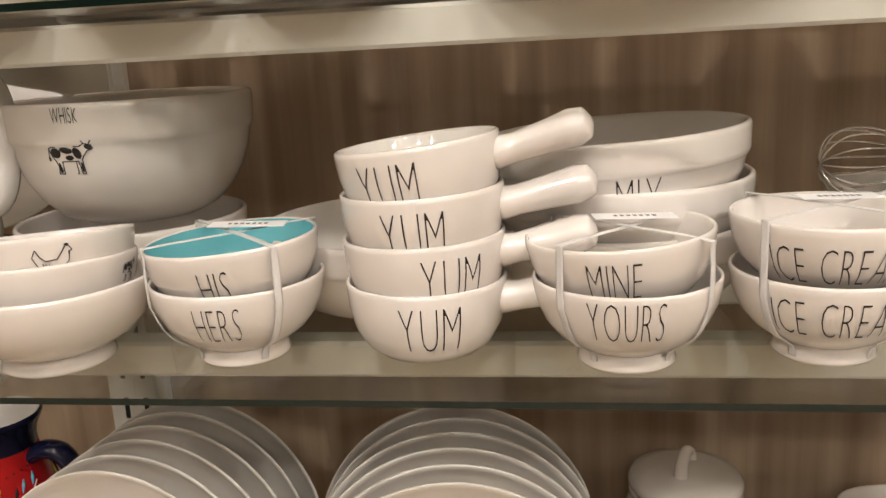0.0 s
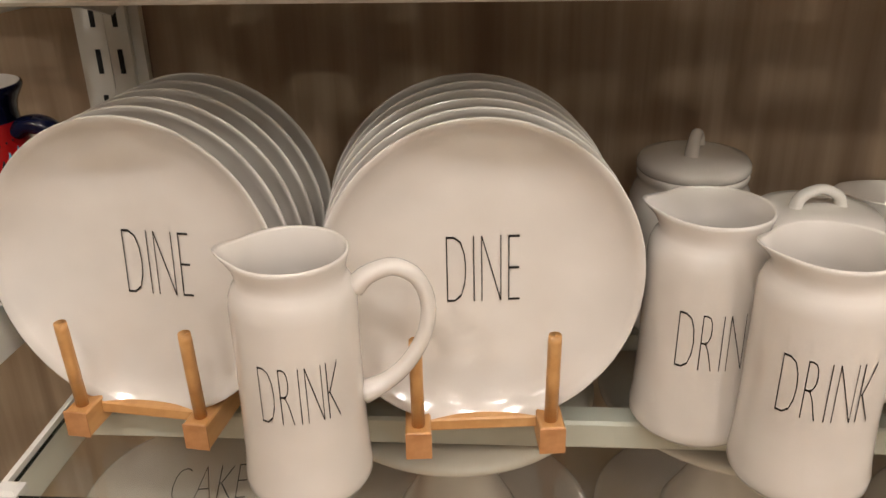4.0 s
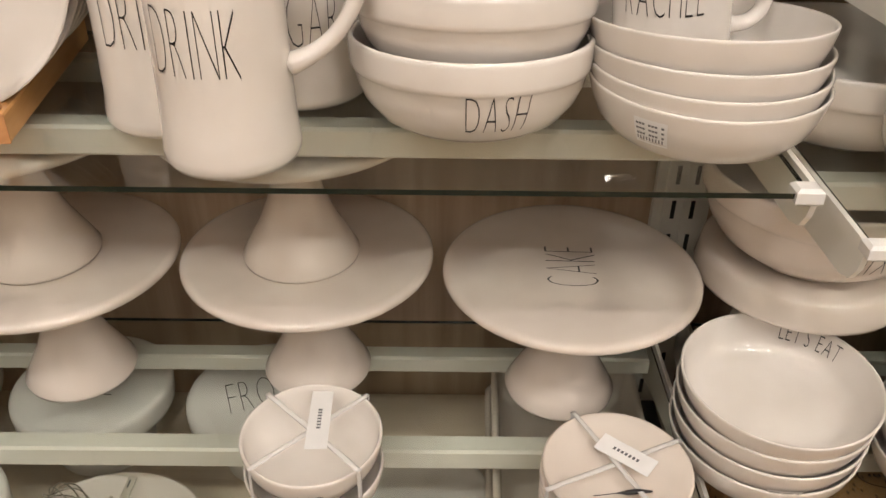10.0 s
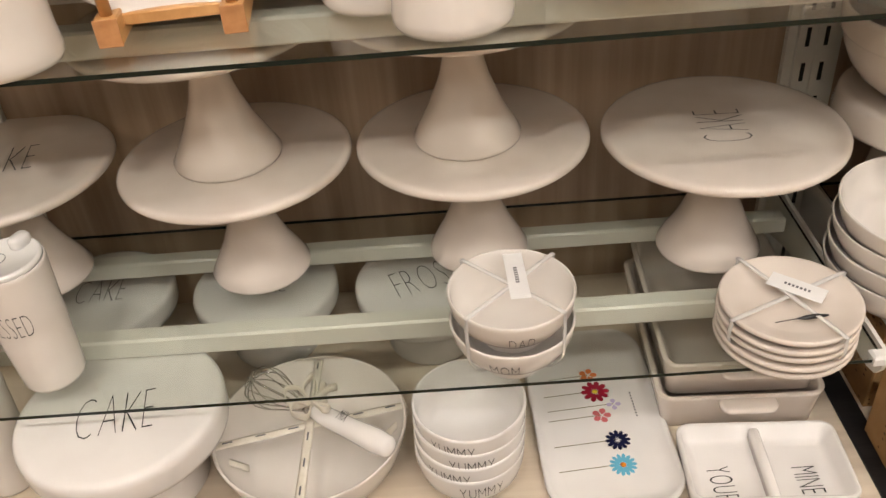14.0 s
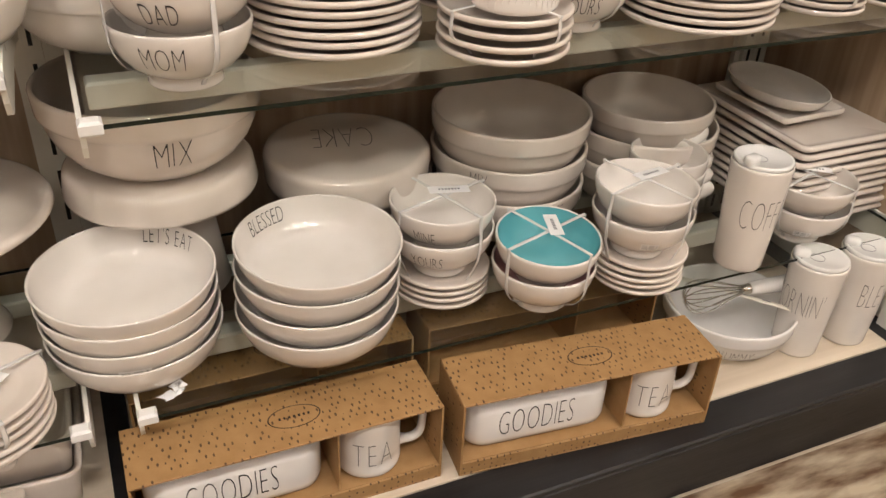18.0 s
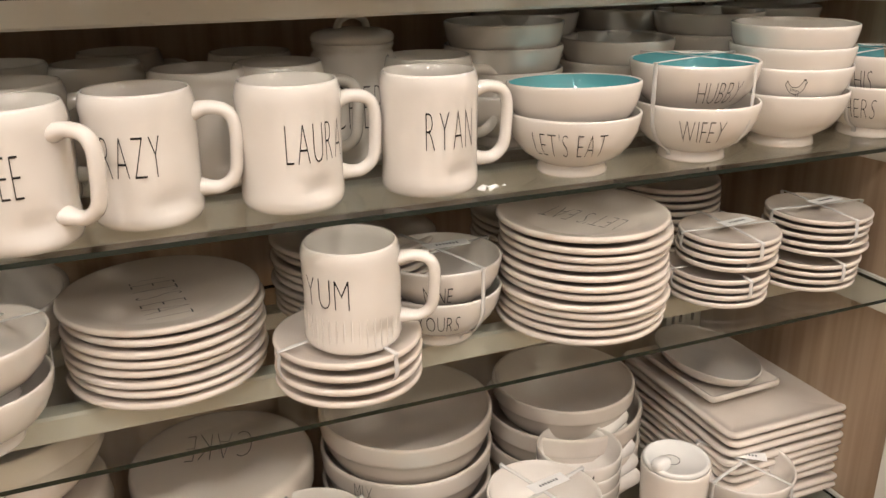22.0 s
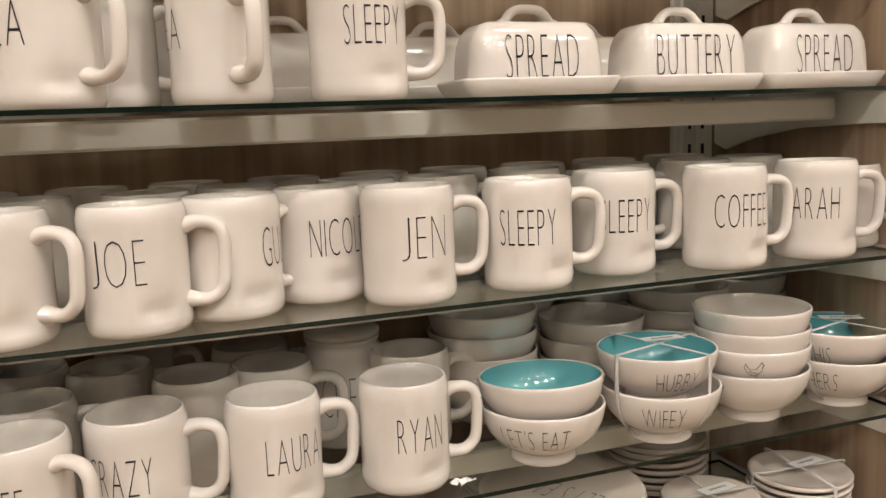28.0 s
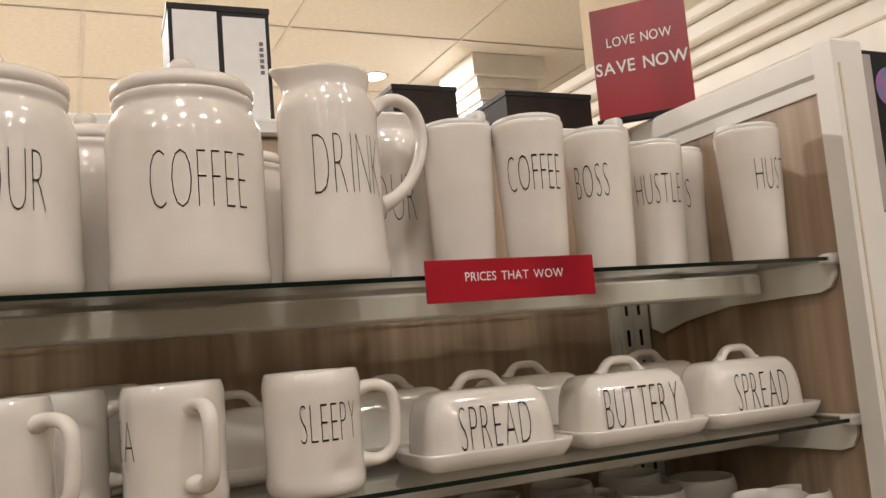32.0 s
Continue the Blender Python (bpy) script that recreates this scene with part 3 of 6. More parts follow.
BANDED = [(0, 0.002), (0.056, 0.0), (0.067, 0.0015), (0.0825, 0.010), (0.0940, 0.023), (0.1002, 0.036), (0.1028, 0.0462), (0.1040, 0.0475), (0.1054, 0.0492), (0.1062, 0.0525), (0.1070, 0.068), (0.1068, 0.0705), (0.1058, 0.0720), (0.1042, 0.0725), (0.1026, 0.0718), (0.1015, 0.0695), (0.0995, 0.050), (0.0960, 0.034), (0.088, 0.0205), (0.075, 0.011), (0.055, 0.0075), (0, 0.007)]
BIGBOWL = [(0, 0.002), (0.050, 0.0), (0.058, 0.0015), (0.077, 0.010), (0.0935, 0.026), (0.1050, 0.045), (0.1118, 0.064), (0.1148, 0.079), (0.1165, 0.0815), (0.1180, 0.084), (0.1186, 0.088), (0.1198, 0.110), (0.1195, 0.114), (0.1182, 0.1162), (0.1164, 0.117), (0.1146, 0.116), (0.1135, 0.112), (0.1100, 0.080), (0.1000, 0.046), (0.0850, 0.023), (0.0550, 0.010), (0, 0.009)]
DEEPBOWL = [(r * 0.80, z * 1.22) for r, z in COUPE]
MIXBOWL = [(r * 1.2, z * 1.22) for r, z in BANDED]
DINNER = [(0, 0.001), (0.070, 0.0), (0.078, 0.0005), (0.088, 0.004), (0.112, 0.0095), (0.1325, 0.0150), (0.1345, 0.0168), (0.1342, 0.0182), (0.1325, 0.0188), (0.112, 0.0140), (0.094, 0.0095), (0.085, 0.0055), (0.078, 0.0048), (0, 0.0046)]
STACKED = [(0, 0.001), (0.078, 0.0), (0.084, 0.0005), (0.104, 0.0030), (0.124, 0.0065), (0.1320, 0.0088), (0.1345, 0.0108), (0.1352, 0.0126), (0.1345, 0.0146), (0.1325, 0.0160), (0.1290, 0.0158), (0.112, 0.0115), (0.094, 0.0085), (0.084, 0.0062), (0, 0.0055)]
SALAD = [(r * 0.775, z * 0.95) for r, z in STACKED]
SIDE = [(r * 0.50, z * 0.76) for r, z in STACKED]
SIDEWIDE = [(r * 0.575, z * 0.92) for r, z in STACKED]
STAND = [(0, 0.004), (0.058, 0.003), (0.063, 0.0), (0.0665, 0.001), (0.0675, 0.005), (0.0595, 0.020), (0.0435, 0.050), (0.0300, 0.084), (0.0215, 0.118), (0.0185, 0.146), (0.0225, 0.157), (0.06, 0.1600), (0.12, 0.1625), (0.138, 0.1645), (0.1445, 0.1675), (0.1478, 0.1715), (0.1472, 0.1760), (0.1440, 0.1787), (0.138, 0.1795), (0, 0.1795)]
LOWSTAND = [(0, 0.003), (0.068, 0.002), (0.072, 0.0), (0.074, 0.003), (0.066, 0.03), (0.056, 0.07), (0.052, 0.085), (0.100, 0.087), (0.112, 0.086), (0.1155, 0.088), (0.1172, 0.094), (0.1180, 0.115), (0.1172, 0.1215), (0.1135, 0.1255), (0.106, 0.1265), (0, 0.1265)]
HIGHSTAND = [(0, 0.003), (0.068, 0.002), (0.072, 0.0), (0.074, 0.003), (0.066, 0.05), (0.058, 0.12), (0.056, 0.150), (0.100, 0.152), (0.113, 0.150), (0.1205, 0.152), (0.1220, 0.157), (0.1185, 0.178), (0.1172, 0.185), (0.1135, 0.189), (0.106, 0.190), (0, 0.190)]
TUMBLER = [(0, 0.002), (0.030, 0.0), (0.0345, 0.001), (0.0362, 0.005), (0.0375, 0.03), (0.0405, 0.09), (0.0432, 0.148), (0.0440, 0.158), (0.0438, 0.1615), (0.0425, 0.1630), (0.0412, 0.161), (0.040, 0.145), (0, 0.143)]
PITCHER = [(r * 0.93, z) for r, z in ((0, 0.003), (0.050, 0.0), (0.0565, 0.001), (0.0595, 0.006), (0.0598, 0.014), (0.0578, 0.03), (0.0562, 0.07), (0.0556, 0.13), (0.0556, 0.168), (0.0548, 0.176), (0.0518, 0.183), (0.0485, 0.188), (0.0474, 0.192), (0.0486, 0.199), (0.0508, 0.206), (0.0512, 0.2085), (0.0500, 0.2105), (0.0482, 0.2085), (0.0472, 0.195), (0.0455, 0.186), (0.048, 0.174), (0.0515, 0.16), (0.052, 0.1), (0.051, 0.03), (0, 0.012))]
CANISTER = [(0, 0.003), (0.062, 0.0), (0.071, 0.001), (0.0755, 0.006), (0.0770, 0.014), (0.0755, 0.03), (0.0750, 0.09), (0.0755, 0.145), (0.0740, 0.160), (0.0690, 0.172), (0.0655, 0.177), (0.0650, 0.181), (0.0670, 0.1835), (0.0682, 0.1875), (0.0670, 0.191), (0.064, 0.1915), (0.060, 0.19), (0.060, 0.17), (0, 0.16)]
CANLID = [(0, 0.0), (0.060, 0.0), (0.0665, 0.001), (0.0692, 0.005), (0.0685, 0.011), (0.064, 0.0165), (0.045, 0.0215), (0.02, 0.0235), (0, 0.024)]
MESHES = {}
FEET, WALLS = {}, {}


def turned(name, prof, material, seg=44, wob=0.012, lip=None, throw=None):
    """Shared bodies, in three slightly different throws."""
    v = random.randrange(3) if throw is None else throw
    key = (name, id(prof), material.name, v)
    if key not in MESHES:
        MESHES[key] = lathe(name, prof, material, seg, wob, 3.1 * v + 1, lip)
    return MESHES[key]


def cached(key, make):
    if key not in MESHES:
        MESHES[key] = make()
    return MESHES[key]


def dent(a, h):
    """The thumb dent near the foot of each mug."""
    d = ((a - 0.35 + math.pi) % (2 * math.pi)) - math.pi
    return -0.0062 * math.exp(-((d / 0.34) ** 2)) * math.exp(-(((h - 0.19) / 0.085) ** 2)), 0.0


def mug_handle():
    return sweep("handle", [(0.044, 0, 0.095), (0.058, 0, 0.099), (0.074, 0, 0.096), (0.0815, 0, 0.084), (0.0815, 0, 0.060), (0.0785, 0, 0.038), (0.068, 0, 0.0275), (0.056, 0, 0.026), (0.044, 0, 0.0275)], [0.0085, 0.0066, 0.0062, 0.006, 0.006, 0.006, 0.0062, 0.0066, 0.009], CREAM, 12, 1.3)


def mug(x, y, z, word=None, turn=0, rz=0, letter_h=0.036, base=0.045, label="", group="", handle=0, second=None, ring=False):
    """turn: where the word's middle stands, degrees to the right of the front; handle: the handle's own turn."""
    t = thing("mug", label or "cream stoneware mug with thin black lettering on glass", "mug", x, y, z, rz, group)
    v = random.randrange(3)
    part("body", turned("body", MUG, CREAM, 48, 0.028, dent, v), t)
    if ring:
        part("handle", cached("ring_handle", lambda: sweep("handle", [(0.046, 0, 0.080), (0.054, 0, 0.089), (0.068, 0, 0.095), (0.082, 0, 0.090), (0.091, 0, 0.076), (0.091, 0, 0.060), (0.082, 0, 0.047), (0.068, 0, 0.042), (0.054, 0, 0.047), (0.046, 0, 0.057)], 0.0042, CREAM, 10, 1.0)), t, "thin ring handle", pose(0, 0, 0, 0, 0, handle))
    else:
        part("handle", cached("mug_handle", mug_handle), t, m=pose(0, 0, 0, 0, 0, handle))
    if word:
        part("lettering", wrapped(word, MUG, base, letter_h, turn, 0.68 if len(word) == 3 else 0.5, wob=0.028, seed=3.1 * v + 1), t, "thin black lettering")
    if second:
        part("lettering", wrapped(second, MUG, base - 0.045, letter_h, turn, 0.5, wob=0.028, seed=3.1 * v + 1), t, "thin black lettering")
    return t


def bowl(prof, x, y, z, word=None, turn=0, letter_h=0.022, base=0.032, glaze=None, inner=None, rz=0, rx=0, ry=0, label="", group="", name="bowl", squeeze=0.62, category="bowl"):
    t = thing(name, label or "cream ceramic footed bowl with black lettering", category, x, y, z, rz, group, rx, ry)
    if prof[4][1] > 0.002 and prof[6][0] < prof[4][0]:
        part("foot", turned("foot", FEET.setdefault(id(prof), prof[:7]), glaze or CREAM, 48, 0.0), t)
        part("body", turned("body", WALLS.setdefault(id(prof), prof[6:]), glaze or CREAM, 48, 0.0), t)
    else:
        part("body", turned("body", prof, glaze or CREAM, 48, 0.008), t)
    if inner:
        top = max(range(len(prof)), key=lambda i: prof[i][1])
        liner = [(max(r - 0.0004, 0), zz + 0.0005) for r, zz in prof[top + 1 :]]
        part("lining", cached(("lining", id(prof), inner.name), lambda: lathe("lining", liner, inner, 48)), t, "coloured glaze lining")
    if word:
        part("lettering", wrapped(word, prof, base, letter_h, turn, squeeze), t, "thin black lettering")
    return t


def plates(prof, x, y, z, n, gap, label, group, glaze=None, word=None, word_turn=0, letter_h=0.035, jitter=0.0025, name="plate"):
    for k in range(n):
        g = glaze or WARMCREAM
        me = turned("plate", prof, g, 48, 0.003)
        ob = solo(name, me, label, "plate", x + random.uniform(-jitter, jitter), y + random.uniform(-jitter, jitter), z + k * gap, random.uniform(0, 360), group)
        if k == n - 1 and word:
            ob.rotation_euler = (0, 0, 0)
            inner = 0.0047 * prof[1][0] / 0.07 if prof is DINNER else max(zz for r, zz in prof if r < prof[1][0] * 1.05) 
            part("lettering", laid(word, letter_h), ob, "thin black lettering", pose(0, 0, inner + 0.0006, 0, 0, word_turn))
    return z + n * gap


def straps(x, y, z0, z1, r, tag_turn, turn=20, foot=0.036, group="", tag_size=(0.056, 0.019)):
    """Milky straps crossed over a tied pair, with a paper tag lying on the cross."""
    t = thing("tie_straps", "milky plastic straps tied over the bowls with tag", "strap", x, y, z0, turn, group)
    h = z1 - z0
    for k in range(2):
        pts = [(-foot, 0, 0.004), (-foot - 0.004, 0, 0.012), (-r - 0.0025, 0, h * 0.55), (-r - 0.003, 0, h - 0.003), (-r * 0.97, 0, h + 0.0015), (0, 0, h + 0.0012 + 0.001 * k), (r * 0.97, 0, h + 0.0015), (r + 0.003, 0, h - 0.003), (r + 0.0025, 0, h * 0.55), (foot + 0.004, 0, 0.012), (foot, 0, 0.004)]
        if foot < 0.04 and h < 0.116:
            q = r / 0.0705
            side = [(foot, 0.004), (0.0405 * q, 0.0125), (0.0575 * q, 0.0225), (0.0668 * q, 0.034), (0.0722 * q, 0.047), (r + 0.003, h * 0.58), (r + 0.003, h - 0.003), (r * 0.97, h + 0.0015)]
            pts = [(-a, 0, b) for a, b in side] + [(0, 0, h + 0.0012 + 0.001 * k)] + [(a, 0, b) for a, b in reversed(side)]
        part("strap", cached(("strap", round(h, 3), round(r, 3), k, foot), lambda: sweep("strap", pts, 0.0005, STRAP, 6, 6.0, (0, 1, 0), 3)), t, m=pose(0, 0, 0, 0, 0, 90 * k))
    tag = part("tag", cached(("tag", tag_size), lambda: slab("tag", tag_size[0], tag_size[1], 0.0006, PAPER, 0.0002)), t, "white paper tag with small print", pose(0.014, 0.004, h + 0.0045, 0, 2, tag_turn - turn))
    for k in range(7):
        part("print_bar", cached("tagbar", lambda: slab("print_bar", 0.0026, 0.0042, 0.0002, GREYINK, 0.00005)), tag, m=pose(-0.013 + k * 0.0044, 0, 0.0007))
    return t


def price_label(parent, prof, z0, turn, h=0.016, w=0.03):
    """A printed sticker on a turned side."""
    rad = outer_radius(prof)
    vs, fs = [], []
    for i in range(4):
        for j in range(4):
            z = z0 + h * j / 3
            a = radians(turn) + w * (i / 3 - 0.5) / rad(z0 + h / 2)
            r = rad(z) + 0.0007
            vs.append((r * math.sin(a), -r * math.cos(a), z))
    fs = [(4 * i + j, 4 * i + 4 + j, 4 * i + 5 + j, 4 * i + 1 + j) for i in range(3) for j in range(3)]
    st = part("price_sticker", as_mesh("price_sticker", vs, fs, PAPER), parent, "white price sticker with print")
    vs, fs = [], []
    for row in range(4):
        for i in range(9):
            if row < 3 and i % 4 == 3:
                continue
            a0 = radians(turn) + w * (-0.42 + i * 0.095) / rad(z0 + h / 2)
            a1 = a0 + w * (0.075 if row < 3 else 0.04) / rad(z0 + h / 2)
            za, zb = z0 + h * (0.76 - row * 0.2), z0 + h * (0.84 - row * 0.2 + (0.0 if row < 3 else 0.06))
            k = len(vs)
            for a, z in ((a0, za), (a1, za), (a1, zb), (a0, zb)):
                r = rad(z) + 0.0011
                vs.append((r * math.sin(a), -r * math.cos(a), z))
            fs.append((k, k + 1, k + 2, k + 3))
    part("print_bar", as_mesh("print_bar", vs, fs, GREYINK, False), st)


def spot_patch(parent, prof, z0, turn, shapes, material=None):
    """A small painted picture on a turned side, from filled outlines in millimetres."""
    rad = outer_radius(prof)
    vs, fs = [], []
    for poly in shapes:
        k = len(vs)
        for u, v in poly:
            z = z0 + v * 0.001
            a = radians(turn) + u * 0.001 / rad(z0 + 0.012)
            r = rad(z) + 0.0007
            vs.append((r * math.sin(a), -r * math.cos(a), z))
        fs.append(tuple(range(k, k + len(poly))))
    part("painted_motif", as_mesh("painted_motif", vs, fs, material or INK, False), parent, "small black painted farm animal")


def oval(cx, cy, a, b, n=10, tilt=0):
    c, s = math.cos(tilt), math.sin(tilt)
    return [(cx + a * math.cos(t) * c - b * math.sin(t) * s, cy + a * math.cos(t) * s + b * math.sin(t) * c) for t in (2 * math.pi * k / n for k in range(n))]


def stroke(pts, w=0.7):
    """Outline quads of a thin drawn line."""
    out = []
    for (x0, y0), (x1, y1) in zip(pts, pts[1:]):
        d = math.hypot(x1 - x0, y1 - y0) or 1
        nx, ny = -(y1 - y0) / d * w / 2, (x1 - x0) / d * w / 2
        out.append([(x0 - nx, y0 - ny), (x1 - nx, y1 - ny), (x1 + nx, y1 + ny), (x0 + nx, y0 + ny)])
    return out


COW = ([oval(-8, 15, 3.4, 3.6, 9, 0.4), oval(-1, 16.6, 4.2, 2.3, 9, -0.2), oval(5.6, 14.5, 2.6, 4.0, 9, 0.3), oval(0.5, 11.6, 2.8, 1.8, 8), oval(13, 18.6, 2.2, 2.0, 9), oval(-7.2, 5, 0.8, 3.6), oval(7, 5, 0.8, 3.6), oval(-13.2, 11, 0.9, 1.8)]
       + stroke([(-12, 18), (-10, 19), (8, 19), (11, 21), (15, 20), (15.5, 17), (12, 16), (9, 12), (8, 10), (8, 0.5), (6, 0.5), (5.5, 9), (-5, 9), (-6, 0.5), (-8, 0.5), (-9, 9), (-11, 13), (-12, 18), (-13.5, 11)]) + stroke([(-7.5, 8), (-10, 0.5), (-9, 0.5)]) + stroke([(4, 9), (3.5, 0.5), (2.5, 0.5)]) + stroke([(11, 21), (10, 23)]) + stroke([(14, 20.6), (15.5, 23)]))
HEN = (stroke([(-11, 12), (-9, 16), (-7, 12), (-4, 9.5), (2, 10), (5, 14), (7, 17), (9, 16.5), (10.5, 14.5), (9, 13.8), (8.5, 9), (5, 4), (0, 2.2), (-5, 3.5), (-8.5, 7), (-11, 12)], 0.6) + stroke([(1, 2.2), (1, -1.5), (3, -2)], 0.5) + stroke([(3, 2.6), (3.4, -1.5), (5, -2)], 0.5)
       + [q for i in range(6) for q in stroke([(-6 + 1.7 * i, 8.5 - 0.4 * i), (-4.5 + 1.7 * i, 5.5 - 0.2 * i)], 0.45)] + [oval(7.6, 17.6, 1.3, 0.7), oval(8.8, 13, 0.6, 1.2)])
UTENSILS = stroke([(-8, 6), (8, 13)], 1.1) + stroke([(-8, 13), (8, 6)], 1.1) + [oval(8.5, 13.2, 3, 1.9, 10, 0.4), oval(-8.5, 13, 3, 1.6, 10, -0.4)] + stroke([(7, 5), (11, 3.5)], 2.2) + stroke([(-11, 4.5), (-7, 6)], 1.8)


# ---- bay A, upper shelf: bowls ----
b = bowl(FOOTWIDE, -1.089, 0.071, A1, None, label="cream footed serving bowl with small black motif", group="bowls on the upper shelf")
spot_patch(b.children[0].parent, FOOTWIDE, 0.030, -10, UTENSILS)
part("lettering", wrapped("DELISH.", FOOTWIDE, 0.0275, 0.0050, -10, 0.95), b, "small black lettering")
b = bowl(FOOTNEAR, -1.083, 0.064, A1 + 0.019, None, rx=-5, ry=-3, label="cream ceramic bowl with painted cow", group="bowls on the upper shelf")
spot_patch(b, FOOTNEAR, 0.040, 92, [[(u * 0.6, v * 0.7) for u, v in p] for p in COW])
b = bowl(FOOTNEAR, -1.083, 0.063, A1 + 0.036, None, rx=-8, ry=-4, label="cream ceramic bowl with painted hen", group="bowls on the upper shelf")
spot_patch(b, FOOTNEAR, 0.033, 38, [[(u * 1.15, v * 1.25) for u, v in p] for p in HEN])
bowl(FOOTNEAR, -0.948, 0.086, A1, "HERS", 6, 0.026, 0.027, squeeze=0.52, label="cream footed bowl lettered in black, in a tied pair", group="bowls on the upper shelf")
bowl(FOOTNEAR, -0.947, 0.086, A1 + 0.028, "HIS", 8, 0.024, 0.026, inner=TEAL, ry=-3, label="cream footed bowl with teal lining, tied to its pair", group="bowls on the upper shelf")
straps(-0.948, 0.086, A1, A1 + 0.0905, 0.0630, 8, 45, 0.0335)


def handled_cup(x, y, z, turn, rz, rx, ry):
    t = bowl(CUP, x, y, z, "YUM", turn, 0.032, 0.015, rz=rz, rx=rx, ry=ry, label="cream handled soup cup lettered in black, stacked", group="stacked handled cups", name="soup_cup", squeeze=0.62, category="cup")
    part("handle", cached("stick_handle", lambda: sweep("handle", [(0.054, 0, 0.040), (0.068, 0, 0.042), (0.088, 0, 0.046), (0.108, 0, 0.050), (0.118, 0, 0.0525), (0.122, 0, 0.0535)], [0.012, 0.0105, 0.0115, 0.0135, 0.011, 0.003], CREAM, 14, 1.15)), t)
    return t


for k, (turn, rz, ry) in enumerate(((10, -6, 0), (27, -4, -1.5), (1, -2, -2.5), (-14, -6, -6))):
    handled_cup(-0.809 + 0.0012 * k, 0.096, A1 + 0.0324 * k, turn - rz, rz, 0, ry)
bowl(FOOTNEAR, -0.669, 0.076, A1, "YOURS", -4, 0.027, 0.031, squeeze=0.53, label="cream footed bowl lettered in black, in a tied pair", group="bowls on the upper shelf")
bowl(FOOTNEAR, -0.670, 0.080, A1 + 0.029, "MINE", -7, 0.024, 0.029, ry=-3.5, label="cream footed bowl lettered in black, tied to its pair", group="bowls on the upper shelf")
straps(-0.669, 0.078, A1, A1 + 0.0915, 0.0630, 8, 48, 0.0335)
bowl(FOOTNEAR, -0.536, 0.090, A1, "ICE_CREAM", -8, 0.025, 0.027, label="cream footed ice bowl lettered in black", group="bowls on the upper shelf", squeeze=0.6)
bowl(FOOTNEAR, -0.537, 0.089, A1 + 0.037, "ICE_CREAM", -9, 0.025, 0.024, label="cream footed ice bowl lettered in black", group="bowls on the upper shelf", squeeze=0.6)
straps(-0.536, 0.090, A1, A1 + 0.0995, 0.0630, 10, 40, 0.0335)
for k in range(2):
    bowl(FOOTNEAR, -0.380, 0.095, A1 + 0.04 * k, None, label="cream footed bowl on the glass shelf", group="bowls on the upper shelf")
# large bowls behind
b = bowl(BANDED, -1.122, 0.268, A1, "K", 40, 0.03, 0.03, label="cream banded mixing bowl, upside of a stack", group="mixing bowls")
b = bowl(BIGBOWL, -1.107, 0.262, A1 + 0.0735, "WHISK", 0, 0.0135, 0.1005, label="large cream mixing bowl with painted cow", group="mixing bowls", name="mixing_bowl", squeeze=0.6)
b.scale = (0.925, 0.925, 0.96)
spot_patch(b, BIGBOWL, 0.056, -2, [[(u * 1.5, v * 1.3) for u, v in p] for p in COW])
b = bowl([(r * 1.15, z) for r, z in BANDED], -0.850, 0.225, A1, None, label="cream banded mixing bowl with painted cow", group="mixing bowls")
spot_patch(b, [(r * 1.15, z) for r, z in BANDED], 0.026, 12, [[(u * 0.8, v * 0.9) for u, v in p] for p in COW])
for z0 in (0.0, 0.036):
    bowl(BANDED, -0.666, 0.215, A1 + z0, None, label="cream banded mixing bowl in a stack", group="mixing bowls", name="mixing_bowl")
bowl(BANDED, -0.668, 0.210, A1 + 0.072, "MIX", 7, 0.030, 0.016, ry=-3, label="cream banded mixing bowl lettered in black", group="mixing bowls", name="mixing_bowl", squeeze=0.6)


def whisk(x, y, z, rz, tilt=0, roll=0):
    t = thing("whisk", "steel balloon whisk with white ceramic handle", "whisk", x, y, z, rz, rx=roll, ry=tilt)
    part("handle", cached("whisk_handle", lambda: sweep("handle", [(0, 0, 0), (0.02, 0, 0), (0.06, 0, 0), (0.10, 0, 0), (0.12, 0, 0), (0.126, 0, 0)], [0.010, 0.0125, 0.0135, 0.0155, 0.013, 0.004], COOLWHITE, 12)), t, "glazed white handle")
    part("ferrule", cached("whisk_ferrule", lambda: sweep("ferrule", [(-0.014, 0, 0), (0, 0, 0), (0.004, 0, 0)], [0.008, 0.009, 0.0085], STEEL, 10, steps=2)), t)
    for k in range(6):
        a = math.pi * k / 6
        c, s = math.cos(a), math.sin(a)
        pts = [(-0.01, 0.005 * c, 0.005 * s), (-0.04, 0.014 * c, 0.014 * s), (-0.075, 0.026 * c, 0.026 * s), (-0.100, 0.025 * c, 0.025 * s), (-0.1125, 0.010 * c, 0.010 * s), (-0.1125, -0.010 * c, -0.010 * s), (-0.100, -0.025 * c, -0.025 * s), (-0.075, -0.026 * c, -0.026 * s), (-0.04, -0.014 * c, -0.014 * s), (-0.01, -0.005 * c, -0.005 * s)]
        part("wire", cached(("wire", k), lambda: sweep("wire", pts, 0.0009, STEEL, 6, steps=4)), t)
    return t


